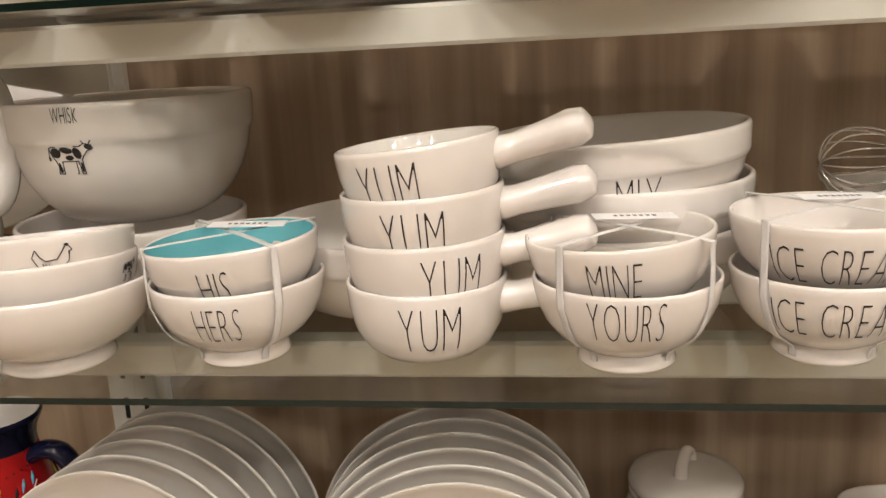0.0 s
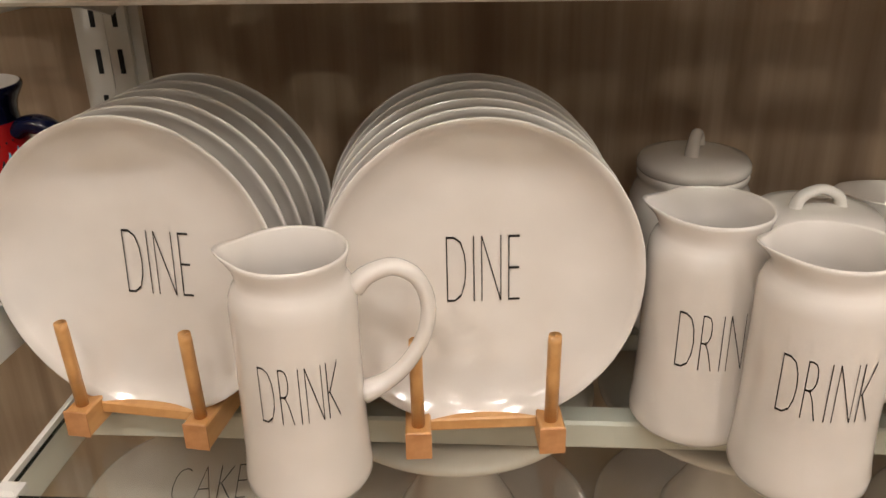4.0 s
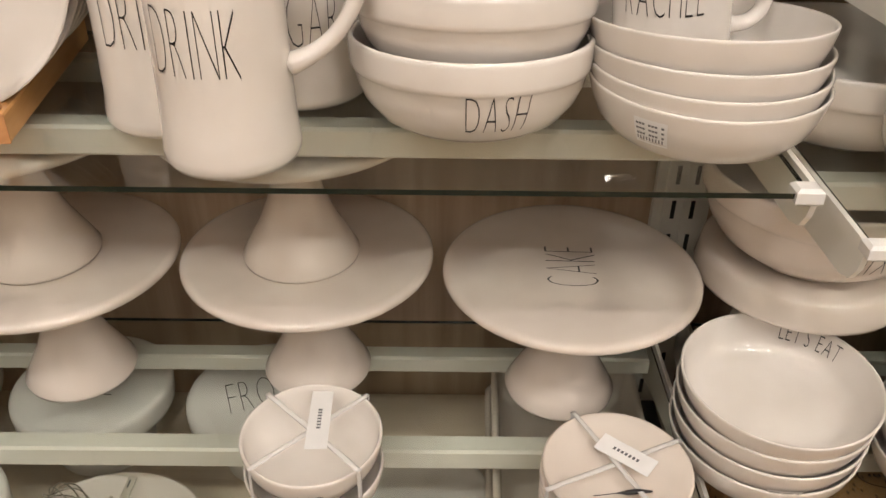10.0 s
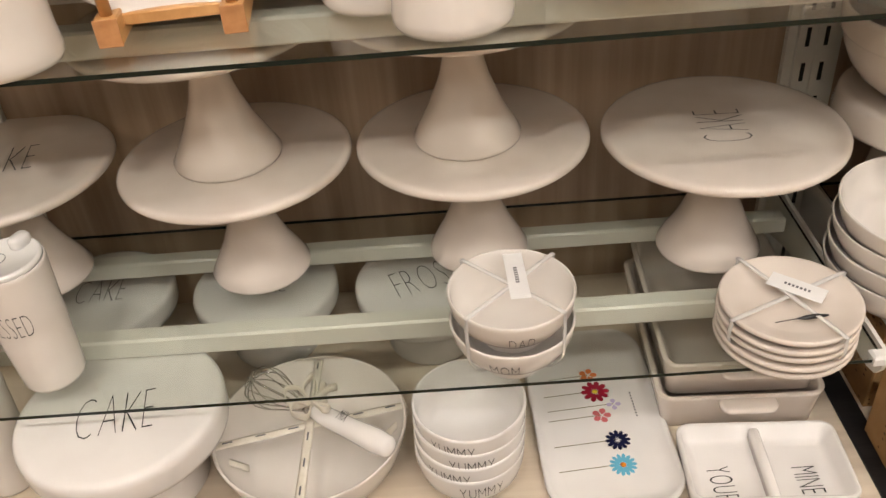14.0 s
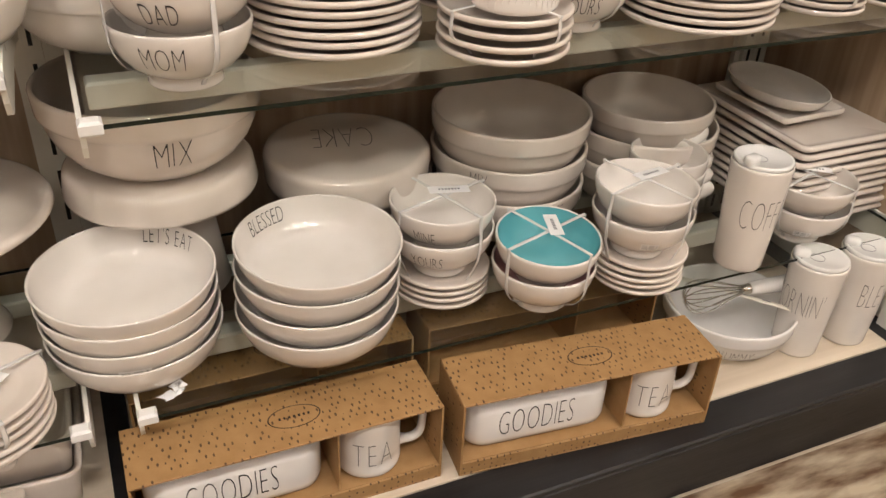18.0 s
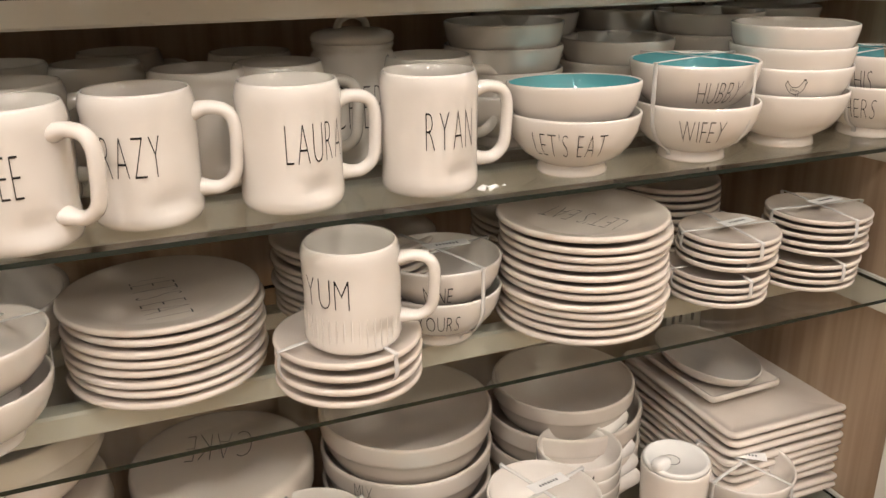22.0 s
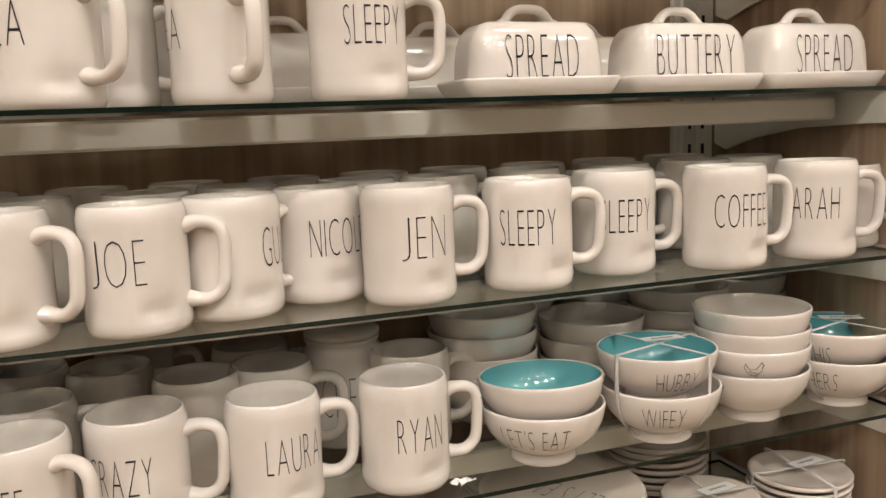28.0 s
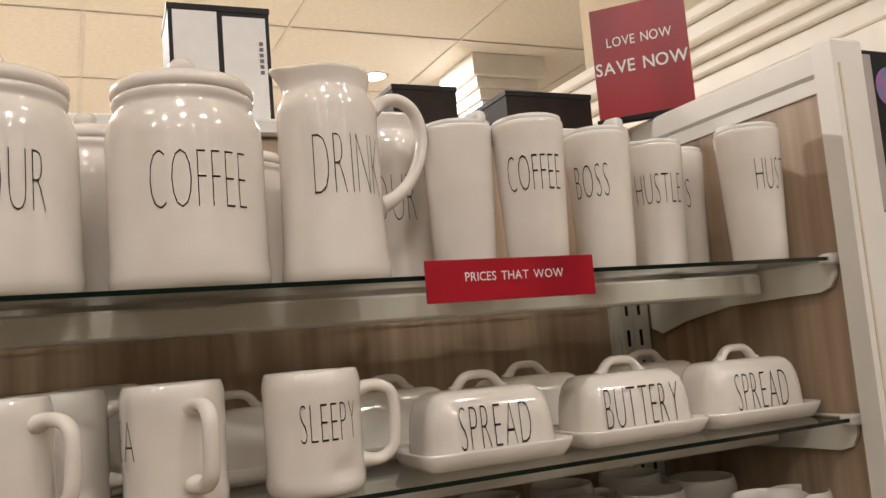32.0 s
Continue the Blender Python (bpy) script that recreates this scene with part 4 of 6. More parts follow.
def dish(name, a, b2, h, wall, x, y, z, rz, label, group="", glaze=None, lip=0.008, category="dish", c=0.02):
    prof = [(wall * 0.9 + lip, 0.0), (lip, 0.003), (lip * 0.6, h * 0.5), (0.0, h - 0.004), (-0.001, h), (0.004, h + 0.001), (0.008, h - 0.002), (lip * 0.6 + 0.006, h * 0.5), (lip + 0.008, 0.010), (lip + 0.022, 0.006)]
    me = cached((name, a, b2, h, (glaze or CREAM).name), lambda: rrect("body", prof, a, b2, c, glaze or CREAM))
    return solo(name, me, label, category, x, y, z, rz, group)


dish("baking_dish", 0.075, 0.055, 0.045, 0.004, -0.415, 0.245, A1, 0, "cream ceramic baking dish at the back of the shelf")
dish("baking_dish", 0.072, 0.052, 0.045, 0.004, -0.415, 0.245, A1 + 0.042, 0, "cream ceramic baking dish, stacked under the whisk")
whisk(-0.398, 0.222, A1 + 0.110, 8)
# mostly unseen stock: crock rows and tall platter stacks added to shade what is below
for x, y in ((-1.15, 0.11), (-1.01, 0.12), (-0.88, 0.13), (-1.13, 0.26), (-0.99, 0.27), (-0.85, 0.27)):
    solo("crock", cached("striped_jar", lambda: lathe("basket", [(0, 0.0), (0.055, 0.0), (0.062, 0.01), (0.062, 0.12), (0.06, 0.125), (0.056, 0.12), (0.056, 0.01), (0, 0.008)], WARMCREAM)), "cream ceramic crock on the highest glass shelf", "crock", x, y, A0)
for x in (-0.655, -0.375):
    for k in range(9):
        solo("platter", cached("top_platter", lambda: lathe("platter", DINNER, WARMCREAM)), "cream ceramic platter, stacked high on the highest shelf to shade below", "platter", x, 0.175, A0 + 0.012 * k)

# the end of the upper shelf, past the last view of it: bowls added to shade the back panel
for x, y in ((-0.20, 0.10), (-0.20, 0.255)):
    for k in range(3):
        bowl(MIXBOWL if y > 0.2 else FOOTED, x, y, A1 + 0.045 * k, None, label="cream bowl in an unseen stack added to block light", group="bowls on the upper shelf")


# ---- bay A, middle shelf: plates on racks, pitchers, canisters, bowls ----
BIGPLATE = [(r * 1.012, z) for r, z in ((0, 0.001), (0.070, 0.0), (0.078, 0.0005), (0.090, 0.003), (0.108, 0.0075), (0.122, 0.0135), (0.131, 0.0215), (0.1348, 0.0262), (0.1345, 0.0275), (0.1330, 0.0277), (0.1275, 0.0218), (0.119, 0.0148), (0.106, 0.0098), (0.094, 0.0066), (0.085, 0.0054), (0.078, 0.0048), (0, 0.0046))]


def plate_rack(x, y, z, rz=0):
    t = thing("plate_rack", "oiled pine plate rack holding upright dinner plates", "plate rack", x, y, z, rz)
    for s in (-1, 1):
        rail = part("runner", slab("runner", 0.022, 0.260, 0.026, PEGWOOD, 0.0015), t, m=pose(s * 0.057, 0.130, 0))
        part("end_block", slab("end_block", 0.0222, 0.0012, 0.0262, PEGEND, 0.0004), rail, "reddish end grain", pose(0, -0.1303, -0.0001))
        for k in range(7):
            part("peg", cached("peg", lambda: sweep("peg", [(0, 0, 0), (0, 0, 0.082), (0, 0, 0.085), (0, 0, 0.0865)], [0.0058, 0.0058, 0.005, 0.002], PEGWOOD, 10, steps=2)), t, m=pose(s * 0.057, 0.013 if k == 0 else 0.049 + k * 0.0295, 0.024, 3, 0, 0))
    for yy in (0.03, 0.17):
        part("crossbar", slab("crossbar", 0.10, 0.012, 0.012, PEGWOOD, 0.0015), t, m=pose(0, yy, 0.010))
    return t


def upright_plates(x, y, z, rz):
    base = pose(x, y, z, 0, 0, rz)
    for k in range(6):
        me = turned("plate", BIGPLATE, CREAM, 64, 0.003)
        ob = tagged(new("dinner_plate", me), "cream dinner plate standing upright in a pine rack", "plate", "dinner plates in racks")
        ob.matrix_basis = base @ pose(random.uniform(-0.001, 0.001), 0.064 + k * 0.0295, 0.0245 + 0.122, 85, 0, 0)
        if k == 0:
            part("lettering", laid("DINE", 0.059, 0.54), ob, "thin black lettering", pose(0.014 if x < -1 else 0.003, 0.003, 0.0058))


for x, y, rz in ((-1.108, 0.072, -7), (-0.800, 0.066, 6)):
    plate_rack(x, y, A2, rz)
    upright_plates(x, y, A2, rz)


def spout(a, h):
    d = abs(((a - 1.5 * math.pi + math.pi) % (2 * math.pi)) - math.pi)
    w = math.exp(-(d / 0.34) ** 2)
    k = max(0.0, (h - 0.905) / 0.095)
    return 0.013 * w * k * k, 0.003 * w * k


def pitcher(x, y, z, rz, turn=0, word="DRINK", label="", letter_h=0.056, base=0.078):
    t = thing("pitcher", label or "cream stoneware pitcher with spout and loop handle", "pitcher", x, y, z, rz, "pitchers")
    part("body", cached("pitcher", lambda: lathe("body", PITCHER, CREAM, 56, 0.008, 2, spout)), t)
    part("handle", cached("pitcher_handle", lambda: sweep("handle", [(0.050, 0, 0.176), (0.062, 0, 0.186), (0.082, 0, 0.191), (0.100, 0, 0.181), (0.109, 0, 0.158), (0.105, 0, 0.130), (0.090, 0, 0.104), (0.072, 0, 0.088), (0.052, 0, 0.078)], [0.0090, 0.0074, 0.0068, 0.0066, 0.0065, 0.0065, 0.0066, 0.0072, 0.0095], CREAM, 12, 1.3)), t)
    part("lettering", wrapped(word, PITCHER, base, letter_h, turn, 0.44), t, "thin black lettering")
    return t


pitcher(-0.946, 0.040, A2, 8, 4, letter_h=0.052, base=0.083).scale = (0.94, 0.94, 0.98)
pitcher(-0.543, 0.062, A2, 2, -12, letter_h=0.054, base=0.083).scale = (1, 1, 0.97)
pitcher(-0.614, 0.136, A2, -10, 14).scale = (1, 1, 0.97)


def canister(x, y, z, rz=0, word=None, s=1.0, turn=0, letter_h=0.055, knob="loop", base=0.075, label=""):
    t = thing("canister", label or "cream lidded stoneware canister with loop handle", "canister", x, y, z, rz, "canisters")
    t.scale = s if isinstance(s, tuple) else (s, s, s)
    part("body", turned("body", CANISTER, CREAM, 56, 0.008), t)
    lid = part("lid", turned("lid", CANLID, CREAM, 48, 0.004), t, "", pose(0, 0, 0.1905))
    if knob == "loop":
        part("loop", cached("lid_loop", lambda: sweep("loop", [(-0.026, 0, 0.018), (-0.020, 0, 0.034), (0, 0, 0.042), (0.020, 0, 0.034), (0.026, 0, 0.018)], [0.007, 0.006, 0.0055, 0.006, 0.007], CREAM, 10, 1.3)), lid)
    else:
        part("knob", cached("lid_knob", lambda: lathe("knob", [(0, 0), (0.010, 0), (0.008, 0.006), (0.012, 0.012), (0.013, 0.018), (0.009, 0.023), (0, 0.024)], CREAM, 24)), lid, "", pose(0, 0, 0.022))
    if word:
        part("lettering", wrapped(word, CANISTER, base, letter_h, turn, 0.47), t, "thin black lettering")
    return t


canister(-0.593, 0.318, A2, 70, None, (0.83, 0.83, 0.90), label="cream lidded canister at the back of the glass shelf")
canister(-0.506, 0.205, A2, 8, "SUGAR", (0.84, 0.84, 0.83), 0, 0.056, base=0.074)
db = bowl(BANDED, -0.348, 0.128, A2 + 0.004, "DASH", 11, 0.031, 0.017, rx=-4, label="cream banded bowl lettered in black, lower of two", group="banded bowls", squeeze=0.62)
db.scale = (0.98, 0.98, 1.08)
ub = bowl(BANDED, -0.346, 0.130, A2 + 0.053, None, rx=-6, label="cream banded bowl nested on another", group="banded bowls")
ub.scale = (0.96, 0.96, 1)
for k in range(4):
    b = bowl(COUPE, -0.147 - 0.002 * k, 0.115, A2 + (0.0, 0.013, 0.028, 0.049)[k], None, rx=(0, -1, -4, -6.5)[k], label="cream coupe pasta bowl in a stack", group="coupe bowls", name="pasta_bowl")
    b.scale = (0.95, 0.95, 1)
    if k == 0:
        price_label(b, COUPE, 0.018, -40, 0.024)
rm = mug(-0.181, 0.122, A2 + 0.0600, "RACHEL", -18, -4, 0.033, 0.052, handle=12, label="cream mug lettered in black, standing in a bowl")
rm.matrix_basis = rm.matrix_basis @ pose(0, 0, 0, 0, -5, 0)
for k, (dx, ry, z0) in enumerate(((0, 0, 0.0), (0, 0, 0.020), (0, 1, 0.045), (-0.004, 6, 0.070), (0.008, 2, 0.106))):
    q = bowl(DEEPBOWL, -0.366 + dx, 0.3165 - 0.02 * z0, A2 + z0 * 0.78, None, ry=ry, rx=-90 * z0, label="cream coupe bowl in a leaning stack behind", group="bowls at the back", name="pasta_bowl")
    q.scale = (0.99, 0.99, 0.95)
for k in range(5):
    q = bowl(DEEPBOWL, -0.180, 0.300 - 0.004 * k, A2 + 0.0215 * k, "YUM" if k == 2 else None, -12, 0.02, 0.02, ry=(0, 0, 7, 7, 1)[k], rx=-2.5 * k, label="cream coupe bowl stacked at the back", group="bowls at the back", name="pasta_bowl")
    q.scale = (1.08, 1.08, 0.97)

# ---- bay A, lower shelf: cake stands ----
STAND_FOOT, STAND_TOP = STAND[:11], STAND[10:]
LOW_FOOT, LOW_TOP = LOWSTAND[:7], LOWSTAND[6:]
HIGH_FOOT, HIGH_TOP = HIGHSTAND[:7], HIGHSTAND[6:]


def cake_stand(x, y, z, word=None, word_rz=0, letter_h=0.040, wy=0, label=""):
    t = thing("cake_stand", label or "cream ceramic pedestal cake stand", "cake stand", x, y, z, 0, "cake stands")
    part("pedestal", turned("pedestal", STAND_FOOT, WARMCREAM, 64, 0.003), t)
    part("plate", turned("plate", STAND_TOP, WARMCREAM, 64, 0.003), t)
    if word:
        part("lettering", laid(word, letter_h, 0.62), t, "thin black lettering", pose(0, wy, 0.1802, 0, 0, word_rz))
    return t


STAND_H = 0.1800
cake_stand(-1.142, 0.275, A3, "CAKE", 10, 0.068, 0.008, "cream pedestal cake stand lettered on its plate")
for x, y in ((-0.829, 0.260), (-0.528, 0.268)):
    cake_stand(x, y, A3, label="cream pedestal cake stand carrying a second stand")
    cake_stand(x - 0.006, y - 0.008, A3 + STAND_H, label="cream pedestal cake stand set on another stand")
cake_stand(-0.222, 0.236, A3, "CAKE", 88, 0.060, 0.0, "cream pedestal cake stand lettered on its plate")


def tumbler(x, y, z, word=None, turn=0, rz=0, lid=True, letter_h=0.034, base=0.080, label="", tab=90, glaze=None, tall=1.04):
    t = thing("travel_tumbler", label or "cream ceramic travel tumbler with pressed lid", "tumbler", x, y, z, rz, "travel tumblers")
    t.scale = (1, 1, tall)
    part("body", turned("body", TUMBLER, glaze or CREAM, 40, 0.008), t)
    if lid:
        ld = part("lid", cached("tumbler_lid", lambda: lathe("lid", [(0, 0.0), (0.0405, 0.0), (0.0420, 0.002), (0.0420, 0.006), (0.0385, 0.0075), (0.036, 0.0045), (0, 0.004)], PLASTIC, 36)), t, "milky plastic lid", pose(0, 0, 0.1615))
        part("tab", cached("tumbler_tab", lambda: rrect("tab", [(0.002, 0), (0, 0.002), (0, 0.010), (0.003, 0.013)], 0.009, 0.013, 0.008, PLASTIC)), ld, "", pose(0.030 * math.sin(radians(tab)), -0.030 * math.cos(radians(tab)), 0.003, 0, 0, tab))
        part("emblem", cached("tumbler_emblem", lambda: lathe("emblem", [(0.0105, 0), (0.0112, 0), (0.0112, 0.0004), (0.0105, 0.0004)], GREYINK, 24)), ld, "", pose(-0.008, 0.0, 0.0046))
    if word:
        part("lettering", wrapped(word, TUMBLER, base, letter_h, turn, 0.5), t, "thin black lettering")
    return t


tumbler(-1.054, 0.070, A3, "BLESSED", -6, 0, tab=160, letter_h=0.029, base=0.089)
tumbler(-1.162, 0.073, A3, "MORNIN'", 0, 0, tab=150, letter_h=0.031, base=0.090)
bowl(FOOTED, -0.500, 0.043, A3, "MOM", -12, 0.020, 0.031, label="cream footed bowl lettered in black, in a tied pair", group="tied bowls", squeeze=0.7)
bowl(FOOTED, -0.500, 0.043, A3 + 0.040, "DAD", 5, 0.018, 0.031, inner=None, label="cream footed bowl lettered in black, tied to its pair", group="tied bowls", squeeze=0.7)
straps(-0.500, 0.043, A3, A3 + 0.107, 0.0705, 92, 45, tag_size=(0.085, 0.022))
top = plates(SIDEWIDE, -0.190, 0.042, A3, 5, 0.0122, "small cream side plate in a tied stack", "tied side plates")
straps(-0.190, 0.042, A3, top + 0.004, 0.0785, -38, 25, 0.05, tag_size=(0.062, 0.026))
t = solo("dried_sprig", cached("sprig", lambda: sweep("sprig", [(-0.035, 0, 0), (-0.012, 0.001, 0), (0.0, 0.001, 0), (0.012, 0.001, 0), (0.025, 0.0, 0)], [0.0004, 0.0005, 0.0028, 0.003, 0.001], INK, 6)), "dark painted sprig lying on the side plates", "sprig", -0.185, 0.004, top + 0.0045, 6)

# ---- bay A, bottom deck ----
def low_stand(x, y, z, word, rz, glaze=None, letter_h=0.044, s=1.0, wy=0.0, group="low cake stands", tall=1.0, high=False):
    t = thing("low_cake_stand", "low cream cake stand with a deep rim, lettered", "cake stand", x, y, z, 0, group)
    t.scale = (s, s, s * tall)
    part("pedestal", turned("pedestal", HIGH_FOOT if high else LOW_FOOT, glaze or CREAM, 64, 0.003), t)
    part("plate", turned("plate", HIGH_TOP if high else LOW_TOP, glaze or CREAM, 64, 0.003), t)
    if word:
        part("lettering", laid(word, letter_h, 0.62), t, "thin black lettering", pose(0, wy, 0.1272, 0, 0, rz))
    return t


low_stand(-0.981, 0.046, DECK, "CAKE", 10, COOLWHITE, 0.064, 1.07, -0.014)
low_stand(-1.090, 0.305, DECK, "CAKE", 3, COOLWHITE, 0.060, 0.9, 0.0)
low_stand(-0.845, 0.300, DECK, "CAKE", -3, COOLWHITE, 0.060, 0.9, 0.0)
low_stand(-0.605, 0.285, DECK, "FROST", 20, COOLWHITE, 0.066, 0.9, 0.0)
tumbler(-1.168, 0.062, DECK, "BOSS", 8, 0, False)
b = bowl(COUPE, -0.760, 0.058, DECK, None, label="wide cream pasta bowl tied with ribbon", group="gift bowls", name="serving_bowl")
b.scale = (1.17, 1.17, 1.35)


def ribbon(x, y, z, r, rz, h, n=2):
    t = thing("ribbon", "cream printed cotton ribbon tied round the bowl", "ribbon", x, y, z, rz)
    for k in range(n):
        pts = [(-r * 0.72, 0, 0.012), (-r * 0.98, 0, h * 0.72), (-r - 0.003, 0, h), (-r * 0.93, 0, h + 0.004), (-r * 0.4, 0, h + 0.004 + 0.002 * k), (0, 0, h + 0.006 + 0.001 * k), (r * 0.4, 0, h + 0.004 + 0.002 * k), (r * 0.93, 0, h + 0.004), (r + 0.003, 0, h), (r * 0.98, 0, h * 0.72), (r * 0.72, 0, 0.012)]
        s = part("band", cached(("band", round(r, 3), round(h, 3), k), lambda: sweep("band", pts, 0.0011, RIBBON, 6, 5.5, (0, 1, 0), 4)), t, "printed ribbon band", pose(0, 0, 0, 0, 0, 78 * k))
        for j in range(-5, 6):
            if j % 2:
                part("print_bar", cached("ribbonbar", lambda: slab("print_bar", 0.013, 0.0022, 0.0003, GREYINK, 0.0001)), s, m=pose(j * r * 0.17, 0, h + 0.0068 + 0.002 * k))
    return t


ribbon(-0.760, 0.058, DECK, 0.1225, 12, 0.060)
bow = thing("ribbon_bow", "crumpled cream ribbon bow on the whisk", "ribbon bow", -0.755, 0.072, DECK + 0.088)
bow.scale = (0.95, 0.95, 0.9)
for k in range(5):
    a = k * 1.26
    part("loop", sweep("loop", [(0, 0, 0), (0.018 * math.cos(a), 0.018 * math.sin(a), 0.022), (0.036 * math.cos(a + 0.3), 0.036 * math.sin(a + 0.3), 0.020), (0.028 * math.cos(a + 0.8), 0.028 * math.sin(a + 0.8), 0.006), (0, 0, 0.001)], 0.0012, RIBBON, 6, 4.5, (0, 0, 1), 4), bow)
w = whisk(-0.752, 0.066, DECK + 0.082, -36, -2)
part("lettering", laid("MIX", 0.016, 0.6), w, "thin black lettering", pose(0.05, 0.002, 0.0158, 0, -3, 0))
WHITECUP = [(r * 1.17, z * 1.1) for r, z in CUP]
for k in range(4):
    bowl(WHITECUP, -0.559 + 0.001 * k, 0.022, DECK + 0.0240 * k, "YUMMY", (10, -25, 0, -20)[k], 0.020, 0.030, COOLWHITE, label="white footed bowl in a stack of four", group="white bowls", squeeze=0.75)

# flower-painted tray, standing flat
tray = thing("flower_tray", "white ceramic tray painted with garden flowers", "tray", -0.388, 0.100, DECK, 2)
part("body", rrect("body", [(0.012, 0), (0.002, 0.003), (0, 0.012), (0.003, 0.015), (0.008, 0.012), (0.016, 0.008), (0.026, 0.0072)], 0.086, 0.158, 0.045, COOLWHITE), tray)


def flower(dx, dy, r, n, material, length, core=None):
    fl = part("painted_flower", as_mesh("painted_flower", *petals(r, n), material, False), tray, "painted flower with a thin stalk", pose(dx, dy, 0.0078))
    part("stalk", slab("stalk", length, 0.0011, 0.0002, STALK, 0.00005), fl, m=pose(-length / 2, -0.001, -0.0004, 0, 0, 3))
    if core:
        part("core", cached(("core", core.name), lambda: lathe("core", [(0, 0.0), (0.004, 0.0), (0.0035, 0.0006), (0, 0.0008)], core, 10)), fl, m=pose(0, 0, 0.0001))


def petals(r, n):
    vs, fs = [], []
    for k in range(n):
        a = 2 * math.pi * k / n
        base = len(vs)
        for u, w in ((0.12, 0.0), (0.5, 0.22), (0.85, 0.2), (1.0, 0.0), (0.85, -0.2), (0.5, -0.22)):
            w = w * 9 / max(n, 6)
            vs.append((r * (u * math.cos(a) - w * math.sin(a)), r * (u * math.sin(a) + w * math.cos(a)), 0.0002 * (k % 2)))
        fs.append(tuple(range(base, base + 6)))
    return vs, fs


flower(0.002, 0.070, 0.013, 5, PETALORANGE, 0.055)
flower(0.006, 0.038, 0.020, 10, PETALRED, 0.085, YELLOW)
flower(0.026, 0.012, 0.010, 4, PETALLILAC, 0.09)
flower(0.006, -0.006, 0.013, 5, PETALPINK, 0.075)
flower(0.018, -0.050, 0.017, 12, PETALNAVY, 0.085)
flower(0.016, -0.090, 0.018, 14, PETALBLUE, 0.09, ORANGE)
for k in range(9):
    part("print_bar", cached("traybar", lambda: slab("print_bar", 0.0022, 0.0028, 0.0002, GREYINK, 0.00005)), tray, m=pose(0.052, 0.03 - k * 0.0052, 0.0078))

dish("baking_dish", 0.105, 0.150, 0.060, 0.004, -0.205, 0.212, DECK, -2, "cream ceramic baking dish with end handles, lower", "baking dishes", WARMCREAM)
dish("baking_dish", 0.100, 0.140, 0.060, 0.004, -0.203, 0.216, DECK + 0.045, -2, "cream ceramic baking dish nested in another", "baking dishes", WARMCREAM)
for z, yy in ((DECK + 0.047, 0.062), (DECK + 0.092, 0.077)):
    solo("dish_handle", cached("dish_handle", lambda: rrect("dish_handle", [(0.003, 0), (0, 0.003), (0, 0.009), (0.003, 0.012)], 0.036, 0.014, 0.013, WARMCREAM)), "rounded end handle of the baking dish", "handle", -0.205, yy - 0.006, z, -2)
sd = thing("divided_dish", "white ceramic dish in two halves, lettered", "dish", -0.203, -0.012, DECK, -3)
part("body", rrect("body", [(0.010, 0), (0.003, 0.003), (0, 0.028), (0.002, 0.031), (0.006, 0.029), (0.011, 0.012), (0.022, 0.008)], 0.098, 0.060, 0.018, COOLWHITE), sd)
part("divider", rrect("divider", [(0, 0), (0.0, 0.016), (0.002, 0.019)], 0.006, 0.054, 0.005, COOLWHITE), sd, m=pose(0, 0, 0.008))
part("lettering", laid("YOURS", 0.028, 0.75), sd, "thin black lettering", pose(-0.052, -0.024, 0.0088, 0, 0, -86))
part("lettering", laid("MINE", 0.028, 0.75), sd, "thin black lettering", pose(0.050, -0.016, 0.0088, 0, 0, -86))


# ---- bay B, bottom deck: gift boxes, bowl, tumblers ----
def inside_word(parent, prof, word, z0, height, turn, squeeze=0.55):
    """A word on the far inside wall of a bowl, read from the front."""
    top = max(range(len(prof)), key=lambda i: prof[i][1])
    inner = sorted((z, r) for r, z in prof[top:] if r > 0.01)
    zs, rs = [z for z, _ in inner], [r for _, r in inner]
    vs, fs, _ = FIRM[word]
    mid = float(np.interp(z0 + height / 2, zs, rs))
    out = []
    for u, v in vs:
        z = z0 + v * height
        r = float(np.interp(z, zs, rs)) - 0.0009
        a = radians(180 - turn) - u * height * squeeze / mid
        out.append((r * math.sin(a), -r * math.cos(a), z + 0.0004))
    part("lettering", as_mesh("lettering", out, fs, INK, False), parent, "thin black lettering inside")


